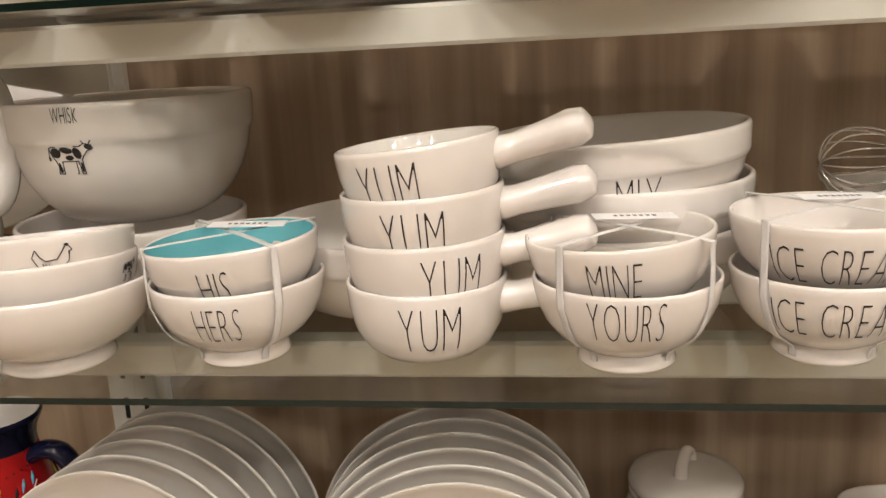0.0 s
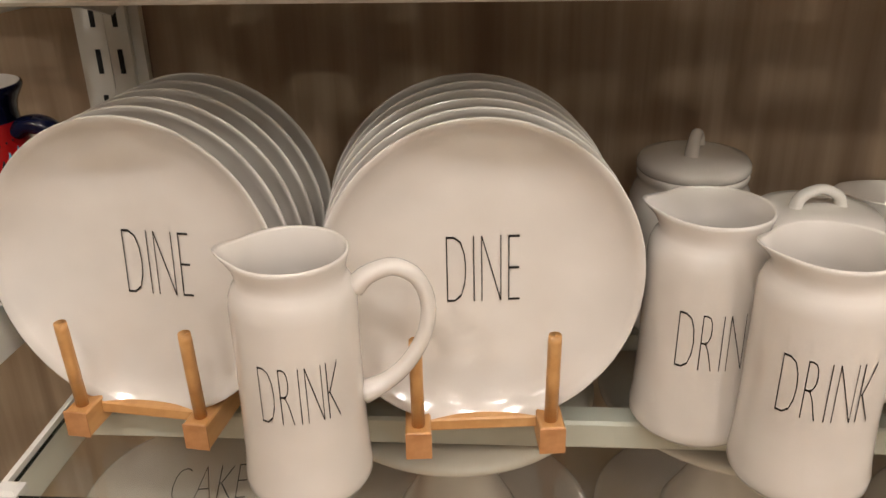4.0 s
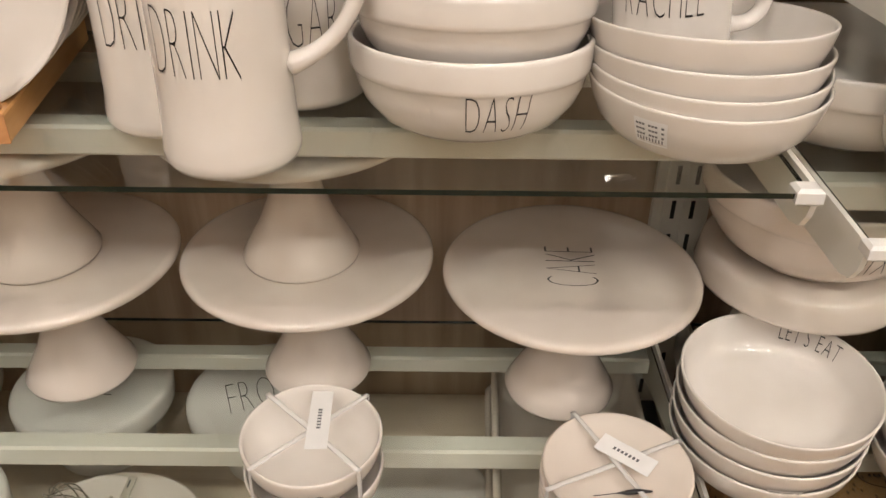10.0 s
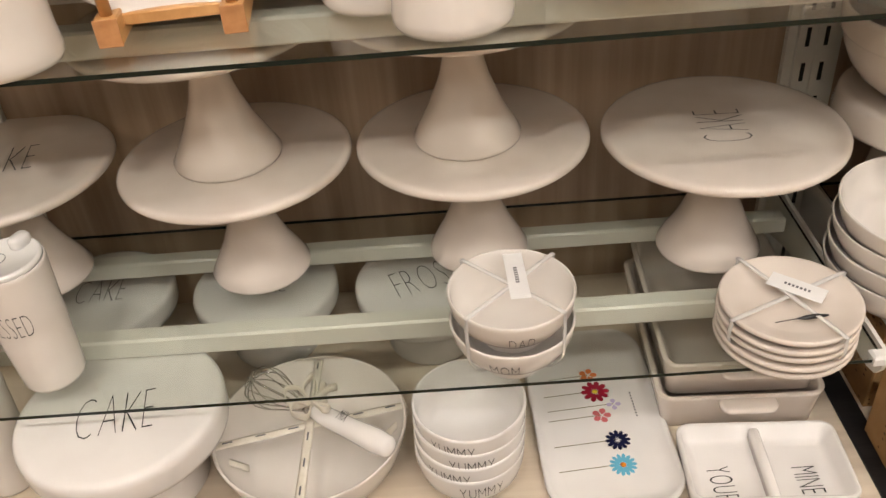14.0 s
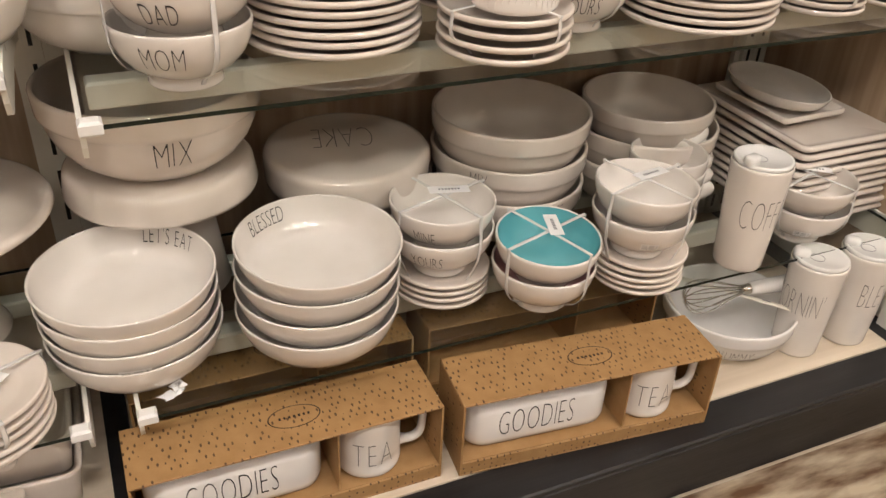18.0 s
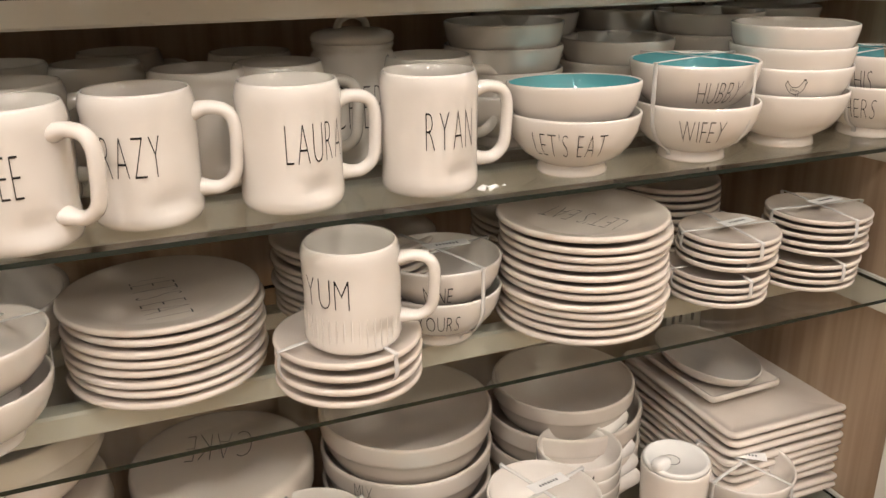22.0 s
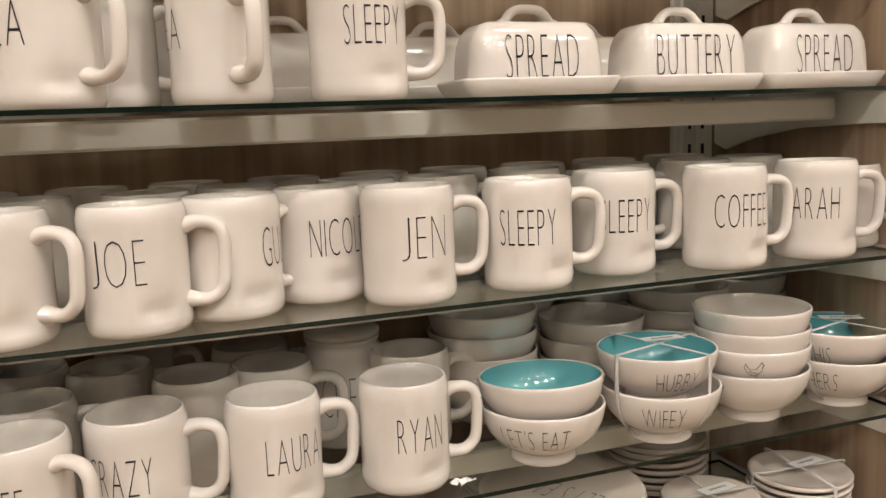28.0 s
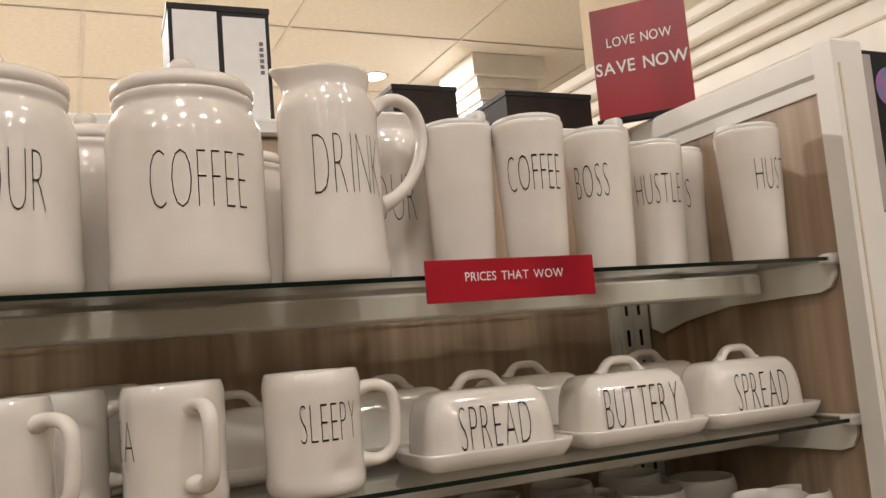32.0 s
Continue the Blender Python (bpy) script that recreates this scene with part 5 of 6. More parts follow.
def gift_box(x, y, z, rz, front=True):
    L, D, H, w = 0.378, 0.098, 0.125, 0.003
    t = thing("gift_box", "printed kraft gift box with open front window", "gift box", x, y, z, rz, "kraft gift boxes")
    part("bottom_panel", slab("bottom_panel", L, D, w, KRAFT, 0.0008), t, m=pose(0, 0, 0))
    top = part("top_panel", slab("top_panel", L, D, w, KRAFT, 0.0008), t, m=pose(0, 0, H - w))
    part("back_panel", slab("back_panel", L - 2 * w - 0.001, w, H - 2 * w - 0.0006, KRAFTIN, 0.0008), t, m=pose(0, D / 2 - w / 2, w + 0.0003))
    for s in (-1, 1):
        part("end_panel", slab("end_panel", w, D, H - 2 * w - 0.0006, KRAFT, 0.0008), t, m=pose(s * (L / 2 - w / 2), 0, w + 0.0003))
    part("front_lip", slab("front_lip", L - 2 * w - 0.001, w, 0.020, KRAFT, 0.0008), t, m=pose(0, -D / 2 + w / 2, w + 0.0003))
    part("inner_shelf", slab("inner_shelf", L - 2 * w - 0.001, D - 2 * w - 0.001, 0.002, KRAFTIN, 0.0006), t, m=pose(0, 0, 0.0215))
    part("divider", slab("divider", 0.002, D - 2 * w - 0.001, H - w - 0.0252, KRAFTIN, 0.0006), t, m=pose(0.052, 0, 0.0240))
    ring = part("round_mark", cached("mark_ring", lambda: lathe("round_mark", [(0.0232, 0), (0.0243, 0), (0.0243, 0.0003), (0.0232, 0.0003)], BROWNCARD, 36)), top, "brown oval mark", Matrix.LocRotScale((0.01, 0, w + 0.0002), None, (1.35, 0.78, 1)))
    for k in range(7):
        part("print_bar", cached("markbar", lambda: slab("print_bar", 0.0028, 0.004, 0.0003, BROWNCARD, 0.00005)), top, m=pose(-0.008 + k * 0.006, 0, w + 0.0002))
    if front:
        d = thing("loaf_dish", "white ceramic loaf dish lettered in black, boxed", "dish", 0, 0, 0)
        d.matrix_basis = t.matrix_basis @ pose(-0.068, 0.004, 0.0238) @ Matrix.Diagonal((1, 1, 1.14, 1))
        part("body", cached("loaf", lambda: rrect("body", [(0.010, 0), (0.002, 0.004), (0.0, 0.012), (0.0, 0.052), (0.003, 0.060), (0.012, 0.064)], 0.108, 0.036, 0.034, COOLWHITE)), d)
        part("lettering", laid("GOODIES", 0.036, 0.78, None, True), d, "thin black lettering", pose(-0.008, -0.0367, 0.036))
        m2 = mug(0, 0, 0, "TEA", -8, 0, 0.044, 0.030, handle=-8, label="white mug lettered in black, boxed")
        m2.matrix_basis = t.matrix_basis @ pose(0.103, 0.0, 0.0238) @ Matrix.Diagonal((0.90, 0.90, 0.82, 1))
    return t


gift_box(0.134, -0.006, DECK, -0.5)
gift_box(0.538, -0.036, DECK, -5.5)
gift_box(0.150, 0.135, DECK, 0, False)
gift_box(0.555, 0.130, DECK, -3, False)
bowl(BANDED, 0.884, 0.058, DECK, "YUMMY", -30, 0.024, 0.015, COOLWHITE, label="white bowl with ribbon and whisk on the deck", group="gift bowls", name="serving_bowl", squeeze=0.6)
ribbon(0.884, 0.058, DECK, 0.1045, -50, 0.080, 1)
whisk(0.905, 0.045, DECK + 0.096, -10, -3)
tumbler(0.978, -0.008, DECK, "MORNIN'", -76, 0, tab=-120, letter_h=0.042)
tumbler(1.078, -0.014, DECK, "BLESSED", 14, 0, tab=-130, letter_h=0.042)

# ---- bay B, first shelf ----
for k in range(4):
    b = bowl(COUPE97, -0.012 - 0.001 * k, 0.118 - 0.004 * k, B1 + 0.0275 * k, None, rx=2.0 * (k == 3), label="cream coupe bowl in a stack of four", group="coupe bowls", name="pasta_bowl")
    if k == 3:
        inside_word(b, COUPE97, "LET'S_EAT", 0.027, 0.020, 40, 0.5)
    if k == 1:
        price_label(b, COUPE, 0.014, -6, 0.017, 0.034)
for k in range(4):
    b = bowl(COUPE97, 0.204 + 0.002 * k, 0.084 + 0.002 * k, B1 + 0.0290 * k, None, rx=2.5 * (k == 3), label="cream coupe bowl in a stack of four", group="coupe bowls", name="pasta_bowl")
    if k == 3:
        inside_word(b, COUPE97, "BLESSED", 0.026, 0.020, -30, 0.5)
        price_label(b, COUPE, 0.016, 8, 0.017, 0.03)
low_stand(0.055, 0.268, B1, None, 0, WARMCREAM, high=True)
b = bowl([(r * 1.055, z) for r, z in BIGBOWL], 0.055, 0.264, B1 + 0.1902, "MIX", 3, 0.036, 0.044, WARMCREAM, label="large cream mixing bowl on a low cake stand", group="mixing bowls", name="mixing_bowl", squeeze=0.65)
b.scale = (1.06, 1.06, 0.95)
low_stand(0.312, 0.288, B1, "CAKE", 168, WARMCREAM, 0.064, 1.01, 0.022, tall=1.24)
z = plates(SIDE, 0.394, 0.122, B1, 4, 0.0105, "small cream side plate under tied bowls", "side plates")
bowl(FOOTED, 0.391, 0.125, z - 0.004, "YOURS", -40, 0.021, 0.030, label="cream footed bowl lettered in black, in a tied pair", group="tied bowls", squeeze=0.6)
bowl(FOOTED, 0.391, 0.125, z + 0.034, "MINE", -44, 0.021, 0.028, label="cream footed bowl lettered in black, tied to its pair", group="tied bowls", squeeze=0.6)
straps(0.391, 0.125, B1, z + 0.101, 0.0705, -10, 18)
bowl(FOOTED, 0.511, 0.049, B1, None, label="cream footed bowl in a tied pair", group="tied bowls", inner=MAUVE)
bowl(FOOTED, 0.511, 0.049, B1 + 0.040, None, inner=TEAL, rx=4, label="cream footed bowl with teal lining, tied to its pair", group="tied bowls")
straps(0.511, 0.047, B1, B1 + 0.108, 0.0705, 72, 18)
z = plates(SIDE, 0.672, 0.054, B1, 5, 0.0105, "small cream side plate under tied bowls", "side plates")
b = bowl(FOOTED, 0.668, 0.055, z - 0.004, None, label="cream footed bowl in a tied pair", group="tied bowls")
price_label(b, FOOTED, 0.030, -24, 0.013, 0.024)
bowl(FOOTED, 0.665, 0.056, z + 0.035, None, ry=2, label="cream footed bowl tied to its pair", group="tied bowls")
straps(0.665, 0.056, B1, z + 0.102, 0.0705, 12, 18)
for k in range(5):
    handled_cup(0.768, 0.140, B1 + 0.022 * k, -60, 12 + 4 * k, 0, 0)
tumbler(0.842, 0.029, B1, "COFFEE", -8, 0, tab=-75, letter_h=0.044, base=0.074)
b = bowl(FOOTED, 0.990, 0.066, B1, None, label="cream footed bowl in a tied pair", group="tied bowls", rx=2)
price_label(b, FOOTED, 0.024, -40, 0.014, 0.024)
bowl(FOOTED, 0.990, 0.066, B1 + 0.036, None, label="cream footed bowl tied to its pair", group="tied bowls")
straps(0.990, 0.066, B1, B1 + 0.103, 0.0705, -35, 18)
NARROWMIX = [(r * 0.935, zz) for r, zz in MIXBOWL]
for k, (w, tn) in enumerate((("TOSS", 8), ("MIX", -48), (None, 0))):
    bowl(NARROWMIX, 0.561, 0.262, B1 + 0.053 * k, w, tn, 0.024, 0.058, WARMCREAM, label="cream banded mixing bowl in a stack of three", group="mixing bowls", name="mixing_bowl", squeeze=0.65)
for k, (w, tn) in enumerate(((None, 0), ("BAKE", 6), (None, 0))):
    bowl(NARROWMIX if k < 2 else BANDED, 0.816, 0.270, B1 + (0.0, 0.050, 0.104)[k], w, tn, 0.026, 0.030, WARMCREAM, label="cream mixing bowl in a stack of three", group="mixing bowls", name="mixing_bowl", squeeze=0.6)


def platter(x, y, z, rz, s=1.0, label="cream square serving platter in a tall stack"):
    prof = [(0.026, 0.0), (0.014, 0.001), (0.004, 0.005), (0.0005, 0.008), (0.0, 0.0105), (0.001, 0.0135), (0.004, 0.0148), (0.009, 0.0138), (0.018, 0.0090), (0.030, 0.0062), (0.060, 0.0058)]
    ob = solo("platter", cached("platter", lambda: rrect("body", prof, 0.112, 0.140, 0.020, WARMCREAM)), label, "platter", x, y, z, rz, "stacked platters")
    ob.scale = (s, s, 1)
    return ob


for k in range(10):
    platter(1.084 + random.uniform(-0.003, 0.003), 0.210 + random.uniform(-0.004, 0.004), B1 + 0.0145 * k, random.uniform(-2, 2))
platter(1.062, 0.235, B1 + 0.0145 * 10, 2, 0.62, "small cream platter on top of the stack")
ov = bowl(COUPE, 1.058, 0.240, B1 + 0.0145 * 10 + 0.012, None, label="small oval cream dish on top of the platters", name="oval_dish", category="dish")
ov.scale = (0.62, 0.95, 0.5)

# ---- bay B, second shelf ----
bowl(FOOTED, 0.080, 0.090, B2, "MOM", -24, 0.024, 0.031, label="cream footed bowl lettered in black, in a tied pair", group="tied bowls", squeeze=0.75)
bowl(FOOTED, 0.084, 0.088, B2 + 0.046, "DAD", -26, 0.022, 0.028, label="cream footed bowl lettered in black, tied to its pair", group="tied bowls", squeeze=0.7)
straps(0.080, 0.090, B2, B2 + 0.113, 0.0705, 50, 18)
plates(SALAD, 0.260, 0.174, B2, 8, 0.0112, "cream salad plate in a stack of eight", "salad plates", None, "LET'S_EAT", -84, 0.050)
z = plates(SIDEWIDE, 0.432, 0.074, B2, 4, 0.0142, "cream side plate in a tied stack", "tied side plates")
straps(0.432, 0.074, B2, z + 0.002, 0.0785, 180, 20, 0.05)
ym = mug(0.436, 0.058, z - 0.0005, "YUM", -48, 0, 0.034, 0.056, handle=-22, label="cream fluted mug lettered in black, on side plates")
ym.scale = (1.02, 1.02, 0.90)
for k in range(40):
    a = 2 * math.pi * k / 40
    part("flute", cached("flute", lambda: sweep("flute", [(0, 0, 0.006), (0, 0, 0.014), (0, 0, 0.038), (0, 0, 0.044)], [0.0003, 0.0010, 0.0010, 0.0003], CREAM, 6, 0.7, (0, 1, 0), 2)), ym, m=pose(0.0478 * math.sin(a), -0.0478 * math.cos(a), 0, 0, 0, math.degrees(a)))
bowl(FOOTED, 0.564, 0.137, B2, "YOURS", -24, 0.022, 0.030, label="cream footed bowl lettered in black, in a tied pair", group="tied bowls", squeeze=0.65)
bowl(FOOTED, 0.564, 0.137, B2 + 0.036, "MINE", -24, 0.022, 0.028, label="cream footed bowl lettered in black, tied to its pair", group="tied bowls", squeeze=0.65)
straps(0.564, 0.137, B2, B2 + 0.103, 0.0705, 5, 18)
PLATE12 = [(r * 0.758, zz * 0.95) for r, zz in STACKED]
plates(PLATE12, 0.738, 0.110, B2, 12, 0.0112, "cream salad plate in a tall stack", "salad plates", None, "LET'S_EAT", 120, 0.044, 0.004)
SIDEMID = [(r * 0.47, zz * 0.86) for r, zz in STACKED]
for x, y, n, r in ((0.936, 0.098, 8, 0), (1.082, 0.098, 9, 1)):
    z0 = B2
    for dx, count in ((0.0, 4), (0.010, n - 4)):
        z1 = plates(SIDEMID if r == 0 else SIDE, x + dx, y, z0, count, 0.0104, "small cream side plate in a tied bundle", "tied side plates", None, None, 0, 0.02, 0.002)
        straps(x + dx, y, z0, z1 + 0.003, 0.0645 if r == 0 else 0.0685, 10, -5, 0.045)
        z0 = z1 + 0.006
plates(SIDEWIDE, 0.985, 0.280, B2, 10, 0.0105, "small cream side plate in a stack behind", "side plates at the back")
plates(SALAD, 0.500, 0.262, B2, 9, 0.0105, "cream salad plate in a stack behind", "salad plates at the back")
plates(SALAD, 0.770, 0.255, B2, 9, 0.0105, "cream salad plate in a stack behind", "salad plates at the back")
bowl(MIXBOWL, 0.040, 0.255, B2, None, label="cream banded bowl at the back of the shelf", group="bowls at the back")

# ---- bay B, third shelf: mugs and bowls ----
for x, y, w, tn, hd in ((0.018, 0.092, "GULP", 6, -14), (0.152, 0.052, "COFFEE", -27, -38), (0.256, 0.078, "CRAZY", -24, -14), (0.387, 0.070, "LAURA", 19, -4), (0.526, 0.068, "RYAN", 6, -6)):
    mug(x, y, B3, w, tn, 0, 0.036, 0.049, handle=hd, group="mugs on the third shelf")
BACKMUGS = [(0.040, 0.215, 10), (0.151, 0.160, 0), (0.321, 0.180, 5), (0.404, 0.188, -20), (0.566, 0.170, 0), (0.045, 0.320, 20), (0.135, 0.300, -10), (0.228, 0.262, 5), (0.393, 0.288, 0), (0.255, 0.358, 10)]
for x, y, h in BACKMUGS:
    mug(x, y, B3, None, 0, 0, handle=h, label="plain cream mug in a rear row", group="rear mugs on the third shelf")
canister(0.498, 0.228, B3, 0, "CHER", 0.68, -12, 0.07, base=0.06, label="cream lidded jar behind the mugs")
bowl(FOOTED, 0.691, 0.067, B3, "LET'S_EAT", -34, 0.026, 0.028, label="cream footed bowl lettered in black", group="bowls on the third shelf")
bowl(FOOTED, 0.691, 0.067, B3 + 0.0300, None, inner=TEAL, rx=-3, label="cream footed bowl with teal lining", group="bowls on the third shelf")
bowl(FOOTED, 0.848, 0.066, B3, "WIFEY", -30, 0.025, 0.028, label="cream footed bowl lettered in black, in a tied pair", group="bowls on the third shelf")
bowl(FOOTED, 0.847, 0.072, B3 + 0.043, "HUBBY", -12, 0.024, 0.026, inner=TEAL, label="cream footed bowl with teal lining, tied to its pair", group="bowls on the third shelf")
straps(0.847, 0.070, B3, B3 + 0.110, 0.0705, 0, 18)
for k, (tn, zz) in enumerate(((-74, 0), (-36, 0.030), (None, 0.052), (None, 0.076))):
    b = bowl(FOOTED, 0.991, 0.078, B3 + zz, None, label="cream footed bowl with painted hen in a stack", group="bowls on the third shelf")
    if tn is not None:
        spot_patch(b, FOOTED, 0.036, tn, [[(u * 1.05, v * 1.15) for u, v in p] for p in HEN])
bowl(FOOTED, 1.128, 0.072, B3, "HERS", -60, 0.025, 0.028, label="cream footed bowl lettered in black, in a tied pair", group="bowls on the third shelf")
bowl(FOOTED, 1.128, 0.074, B3 + 0.036, "HIS", -60, 0.024, 0.026, inner=TEAL, label="cream footed bowl with teal lining, tied to its pair", group="bowls on the third shelf")
straps(1.128, 0.073, B3, B3 + 0.103, 0.0705, -20, 18)
for x, y, n in ((0.682, 0.219, 4), (0.842, 0.219, 3), (0.765, 0.325, 4), (0.985, 0.225, 4), (1.110, 0.255, 4), (0.920, 0.330, 4)):
    for k in range(n):
        b = bowl(FOOTED, x, y, B3 + 0.0265 * k, None, rz=random.uniform(-9, 9), label="cream footed bowl in a rear stack", group="rear bowls on the third shelf")

# ---- bay B, fourth shelf: mugs ----
for x, y, w, tn, hd in ((0.027, 0.095, "COFFEE", 40, 12), (0.153, 0.055, "KATIE", -54, -32), (0.270, 0.050, "JOE", -20, -16), (0.360, 0.076, "GULP", 58, 14), (0.454, 0.114, "NICOLE", 19, 6), (0.535, 0.053, "JEN", 3, -4), (0.673, 0.057, "SLEEPY", -25, -12), (0.798, 0.087, "SLEEPY", -11, -8), (0.926, 0.050, "COFFEE", -10, -10), (1.060, 0.049, "SARAH", -48, -18)):
    mug(x, y, B4, w, tn, 0, 0.043 if len(w) == 3 else 0.038, 0.047 if len(w) == 3 else 0.050, handle=hd, group="mugs on the fourth shelf")
for k, (x, y) in enumerate(((0.045, 0.215), (0.165, 0.20), (0.285, 0.19), (0.385, 0.215), (0.520, 0.205), (0.618, 0.190), (0.745, 0.215), (0.870, 0.205), (0.985, 0.19), (1.095, 0.215), (0.10, 0.325), (0.22, 0.325), (0.335, 0.335), (0.455, 0.325), (0.575, 0.325), (0.69, 0.33), (0.81, 0.325), (0.93, 0.33), (1.05, 0.325))):
    mug(x, y, B4, {4: "COFFEE", 6: "TEA"}.get(k), -10, 0, 0.036, 0.052, handle=random.choice((-10, 5, 20)), label="cream mug in a rear row", group="rear mugs on the fourth shelf")
rg = mug(1.152, 0.092, B4, None, 0, 0, handle=-62, label="small cream mug with a ring handle beside the panel", group="mugs on the fourth shelf", ring=True)
rg.scale = (0.86, 0.86, 0.9)

# ---- bay B, fifth shelf: mugs and butter dishes ----
for x, y, w, tn, hd, sec in ((0.078, 0.058, "PAPA", 30, -10, "BEAR"), (0.212, 0.050, "TEA", -40, -40, None), (0.363, 0.075, "TEA", -80, -74, None), (0.493, 0.056, "SLEEPY", 6, -12, None), (0.135, 0.17, "GULP", 0, 0, None), (0.26, 0.15, None, 0, 0, None), (0.03, 0.22, None, 0, 0, None), (0.30, 0.27, None, 0, 0, None)):
    mug(x, y, B5, w, tn, 0, 0.036, 0.066 if sec else 0.052, handle=hd, group="mugs on the fifth shelf", second=sec)


def butter_dish(x, y, z, rz, word, label="cream ceramic butter dish with domed handled lid"):
    t = thing("butter_dish", label, "butter dish", x, y, z, rz, "butter dishes")
    t.scale = (1, 1, 1.05)
    part("tray", cached("butter_tray", lambda: rrect("tray", [(0.020, 0.0), (0.012, 0.001), (0.006, 0.007), (0.0, 0.017), (0.001, 0.0195), (0.004, 0.019), (0.012, 0.011), (0.022, 0.009)], 0.0935, 0.058, 0.022, CREAM)), t)
    lid = part("lid", cached("butter_lid", lambda: rrect("lid", [(0.001, 0.0), (0.0, 0.002), (0.0003, 0.010), (0.0015, 0.030), (0.004, 0.046), (0.0085, 0.057), (0.016, 0.0645), (0.024, 0.0675), (0.034, 0.0685)], 0.080, 0.045, 0.028, CREAM, True, 8)), t, "", pose(0, 0, 0.0095))
    part("handle", cached("butter_handle", lambda: sweep("handle", [(-0.034, 0, 0.0665), (-0.027, 0, 0.069), (-0.021, 0, 0.0765), (-0.013, 0, 0.0815), (0, 0, 0.0825), (0.013, 0, 0.0815), (0.021, 0, 0.0765), (0.027, 0, 0.069), (0.034, 0, 0.0665)], [0.005, 0.0058, 0.0052, 0.005, 0.005, 0.005, 0.0052, 0.0058, 0.005], CREAM, 10, 1.5)), lid)
    if word:
        part("lettering", laid(word, 0.044, 0.60, None, True), lid, "thin black lettering", pose(-0.003, -0.0443, 0.031, -3.5, 0, 0))
    return t


for x, y, w in ((0.696, 0.096, "SPREAD"), (0.896, 0.103, "BUTTERY"), (1.082, 0.102, "SPREAD")):
    butter_dish(x, y, B5, 0, w)
for x, y, w in ((0.440, 0.205, None), (0.640, 0.245, None), (0.845, 0.25, None), (1.045, 0.25, None)):
    butter_dish(x, y, B5, 0, w, "cream butter dish in the rear row of the shelf")

# ---- bay B, top shelf: canisters, pitcher, tumblers ----
canister(0.213, 0.098, B6, 0, "FLOUR", 1.02, 6, 0.055, "knob", 0.074)
canister(0.388, 0.086, B6, 0, "COFFEE", 1.015, 2, 0.054, "knob", 0.073)
canister(0.300, 0.262, B6, 0, None, 0.98, 0, 0.06, "knob", label="cream lidded canister at the back of the top shelf")
canister(0.470, 0.250, B6, 0, None, 0.85, 0, 0.06, "knob", label="cream lidded canister at the back of the top shelf")
pitcher(0.533, 0.070, B6, 4, 3, letter_h=0.060, base=0.080).scale = (1.02, 1.02, 1.07)
pitcher(0.640, 0.185, B6, 20, -40, "POUR", "cream pitcher standing behind the tumblers")
for x, y, w, tn, tab in ((0.692, 0.088, None, 0, 30), (0.770, 0.058, "COFFEE", -24, 200), (0.891, 0.096, "BOSS", -50, 20), (1.018, 0.150, "HUSTLE", -28, 200), (1.090, 0.190, "BOSS", -44, 160), (1.104, 0.058, "HUSTLE", 12, 200), (1.148, 0.285, "BOSS", -60, 0)):
    tumbler(x, y, B6, w, tn, 0, True, 0.038, 0.086, tab=tab, tall=1.07).scale = (0.955, 0.955, 1.07)
sign = thing("shelf_sign", "small red promotional sign clipped to the shelf edge", "sign", 0.698, -0.008, B6 - 0.029, 0, rx=0)
part("board", slab("board", 0.198, 0.002, 0.043, SIGNRED, 0.0005), sign)
part("lettering", laid("PRICES_THAT_WOW", 0.0092, 0.92, SIGNWHITE, True), sign, "white lettering", pose(0.002, -0.0016, 0.025))

# ---- on the cap board: boxes and the tall sign ----
def carton(x, y, z, sx, sy, sz, material, rz, label, lid=None):
    t = thing("carton", label, "box", x, y, z, rz, "cartons on top")
    part("body", slab("body", sx, sy, sz, material, 0.002), t)
    part("lid_edge", slab("lid_edge", sx + 0.003, sy + 0.003, 0.010, lid or BLACKCARD, 0.001), t, "darker edge of the lid", pose(0, 0, sz - 0.0095))
    return t


c = carton(0.498, 0.52, 1.79, 0.148, 0.12, 0.190, BLACKCARD, -2, "tall black carton with a white face")
part("white_face", slab("white_face", 0.064, 0.001, 0.178, PAPER, 0.0003), c, "white printed face", pose(-0.036, -0.0608, 0.002))
part("white_face", slab("white_face", 0.064, 0.001, 0.172, PAPER, 0.0003), c, "white printed face", pose(0.036, -0.0608, 0.002))
for k in range(6):
    part("print_bar", cached("cartonbar", lambda: slab("print_bar", 0.006, 0.0006, 0.006, GREYINK, 0.0001)), c, m=pose(0.060, -0.0618, 0.085 + 0.009 * k))
carton(0.840, 0.56, 1.79, 0.118, 0.12, 0.096, BROWNCARD, 0, "low dark brown carton with ridged lid")
carton(1.092, 0.58, 1.79, 0.180, 0.14, 0.098, BROWNCARD, 0, "low dark brown carton with ridged lid")
ts = thing("tall_sign", "red promotional sign in a clear holder on top", "sign", 1.178, 0.345, 1.796, -46)
part("board", slab("board", 0.160, 0.003, 0.205, SIGNRED, 0.0006), ts)
part("holder", slab("holder", 0.166, 0.020, 0.008, BLACKCARD, 0.001), ts, "", pose(0, 0, 0))
part("lettering", laid("LOVE_NOW", 0.017, 0.82, SIGNWHITE, True), ts, "white lettering", pose(0.0, -0.0025, 0.142))
part("lettering", laid("SAVE_NOW", 0.0225, 0.92, SIGNWHITE, True), ts, "bold white lettering", pose(0.0, -0.0025, 0.097))

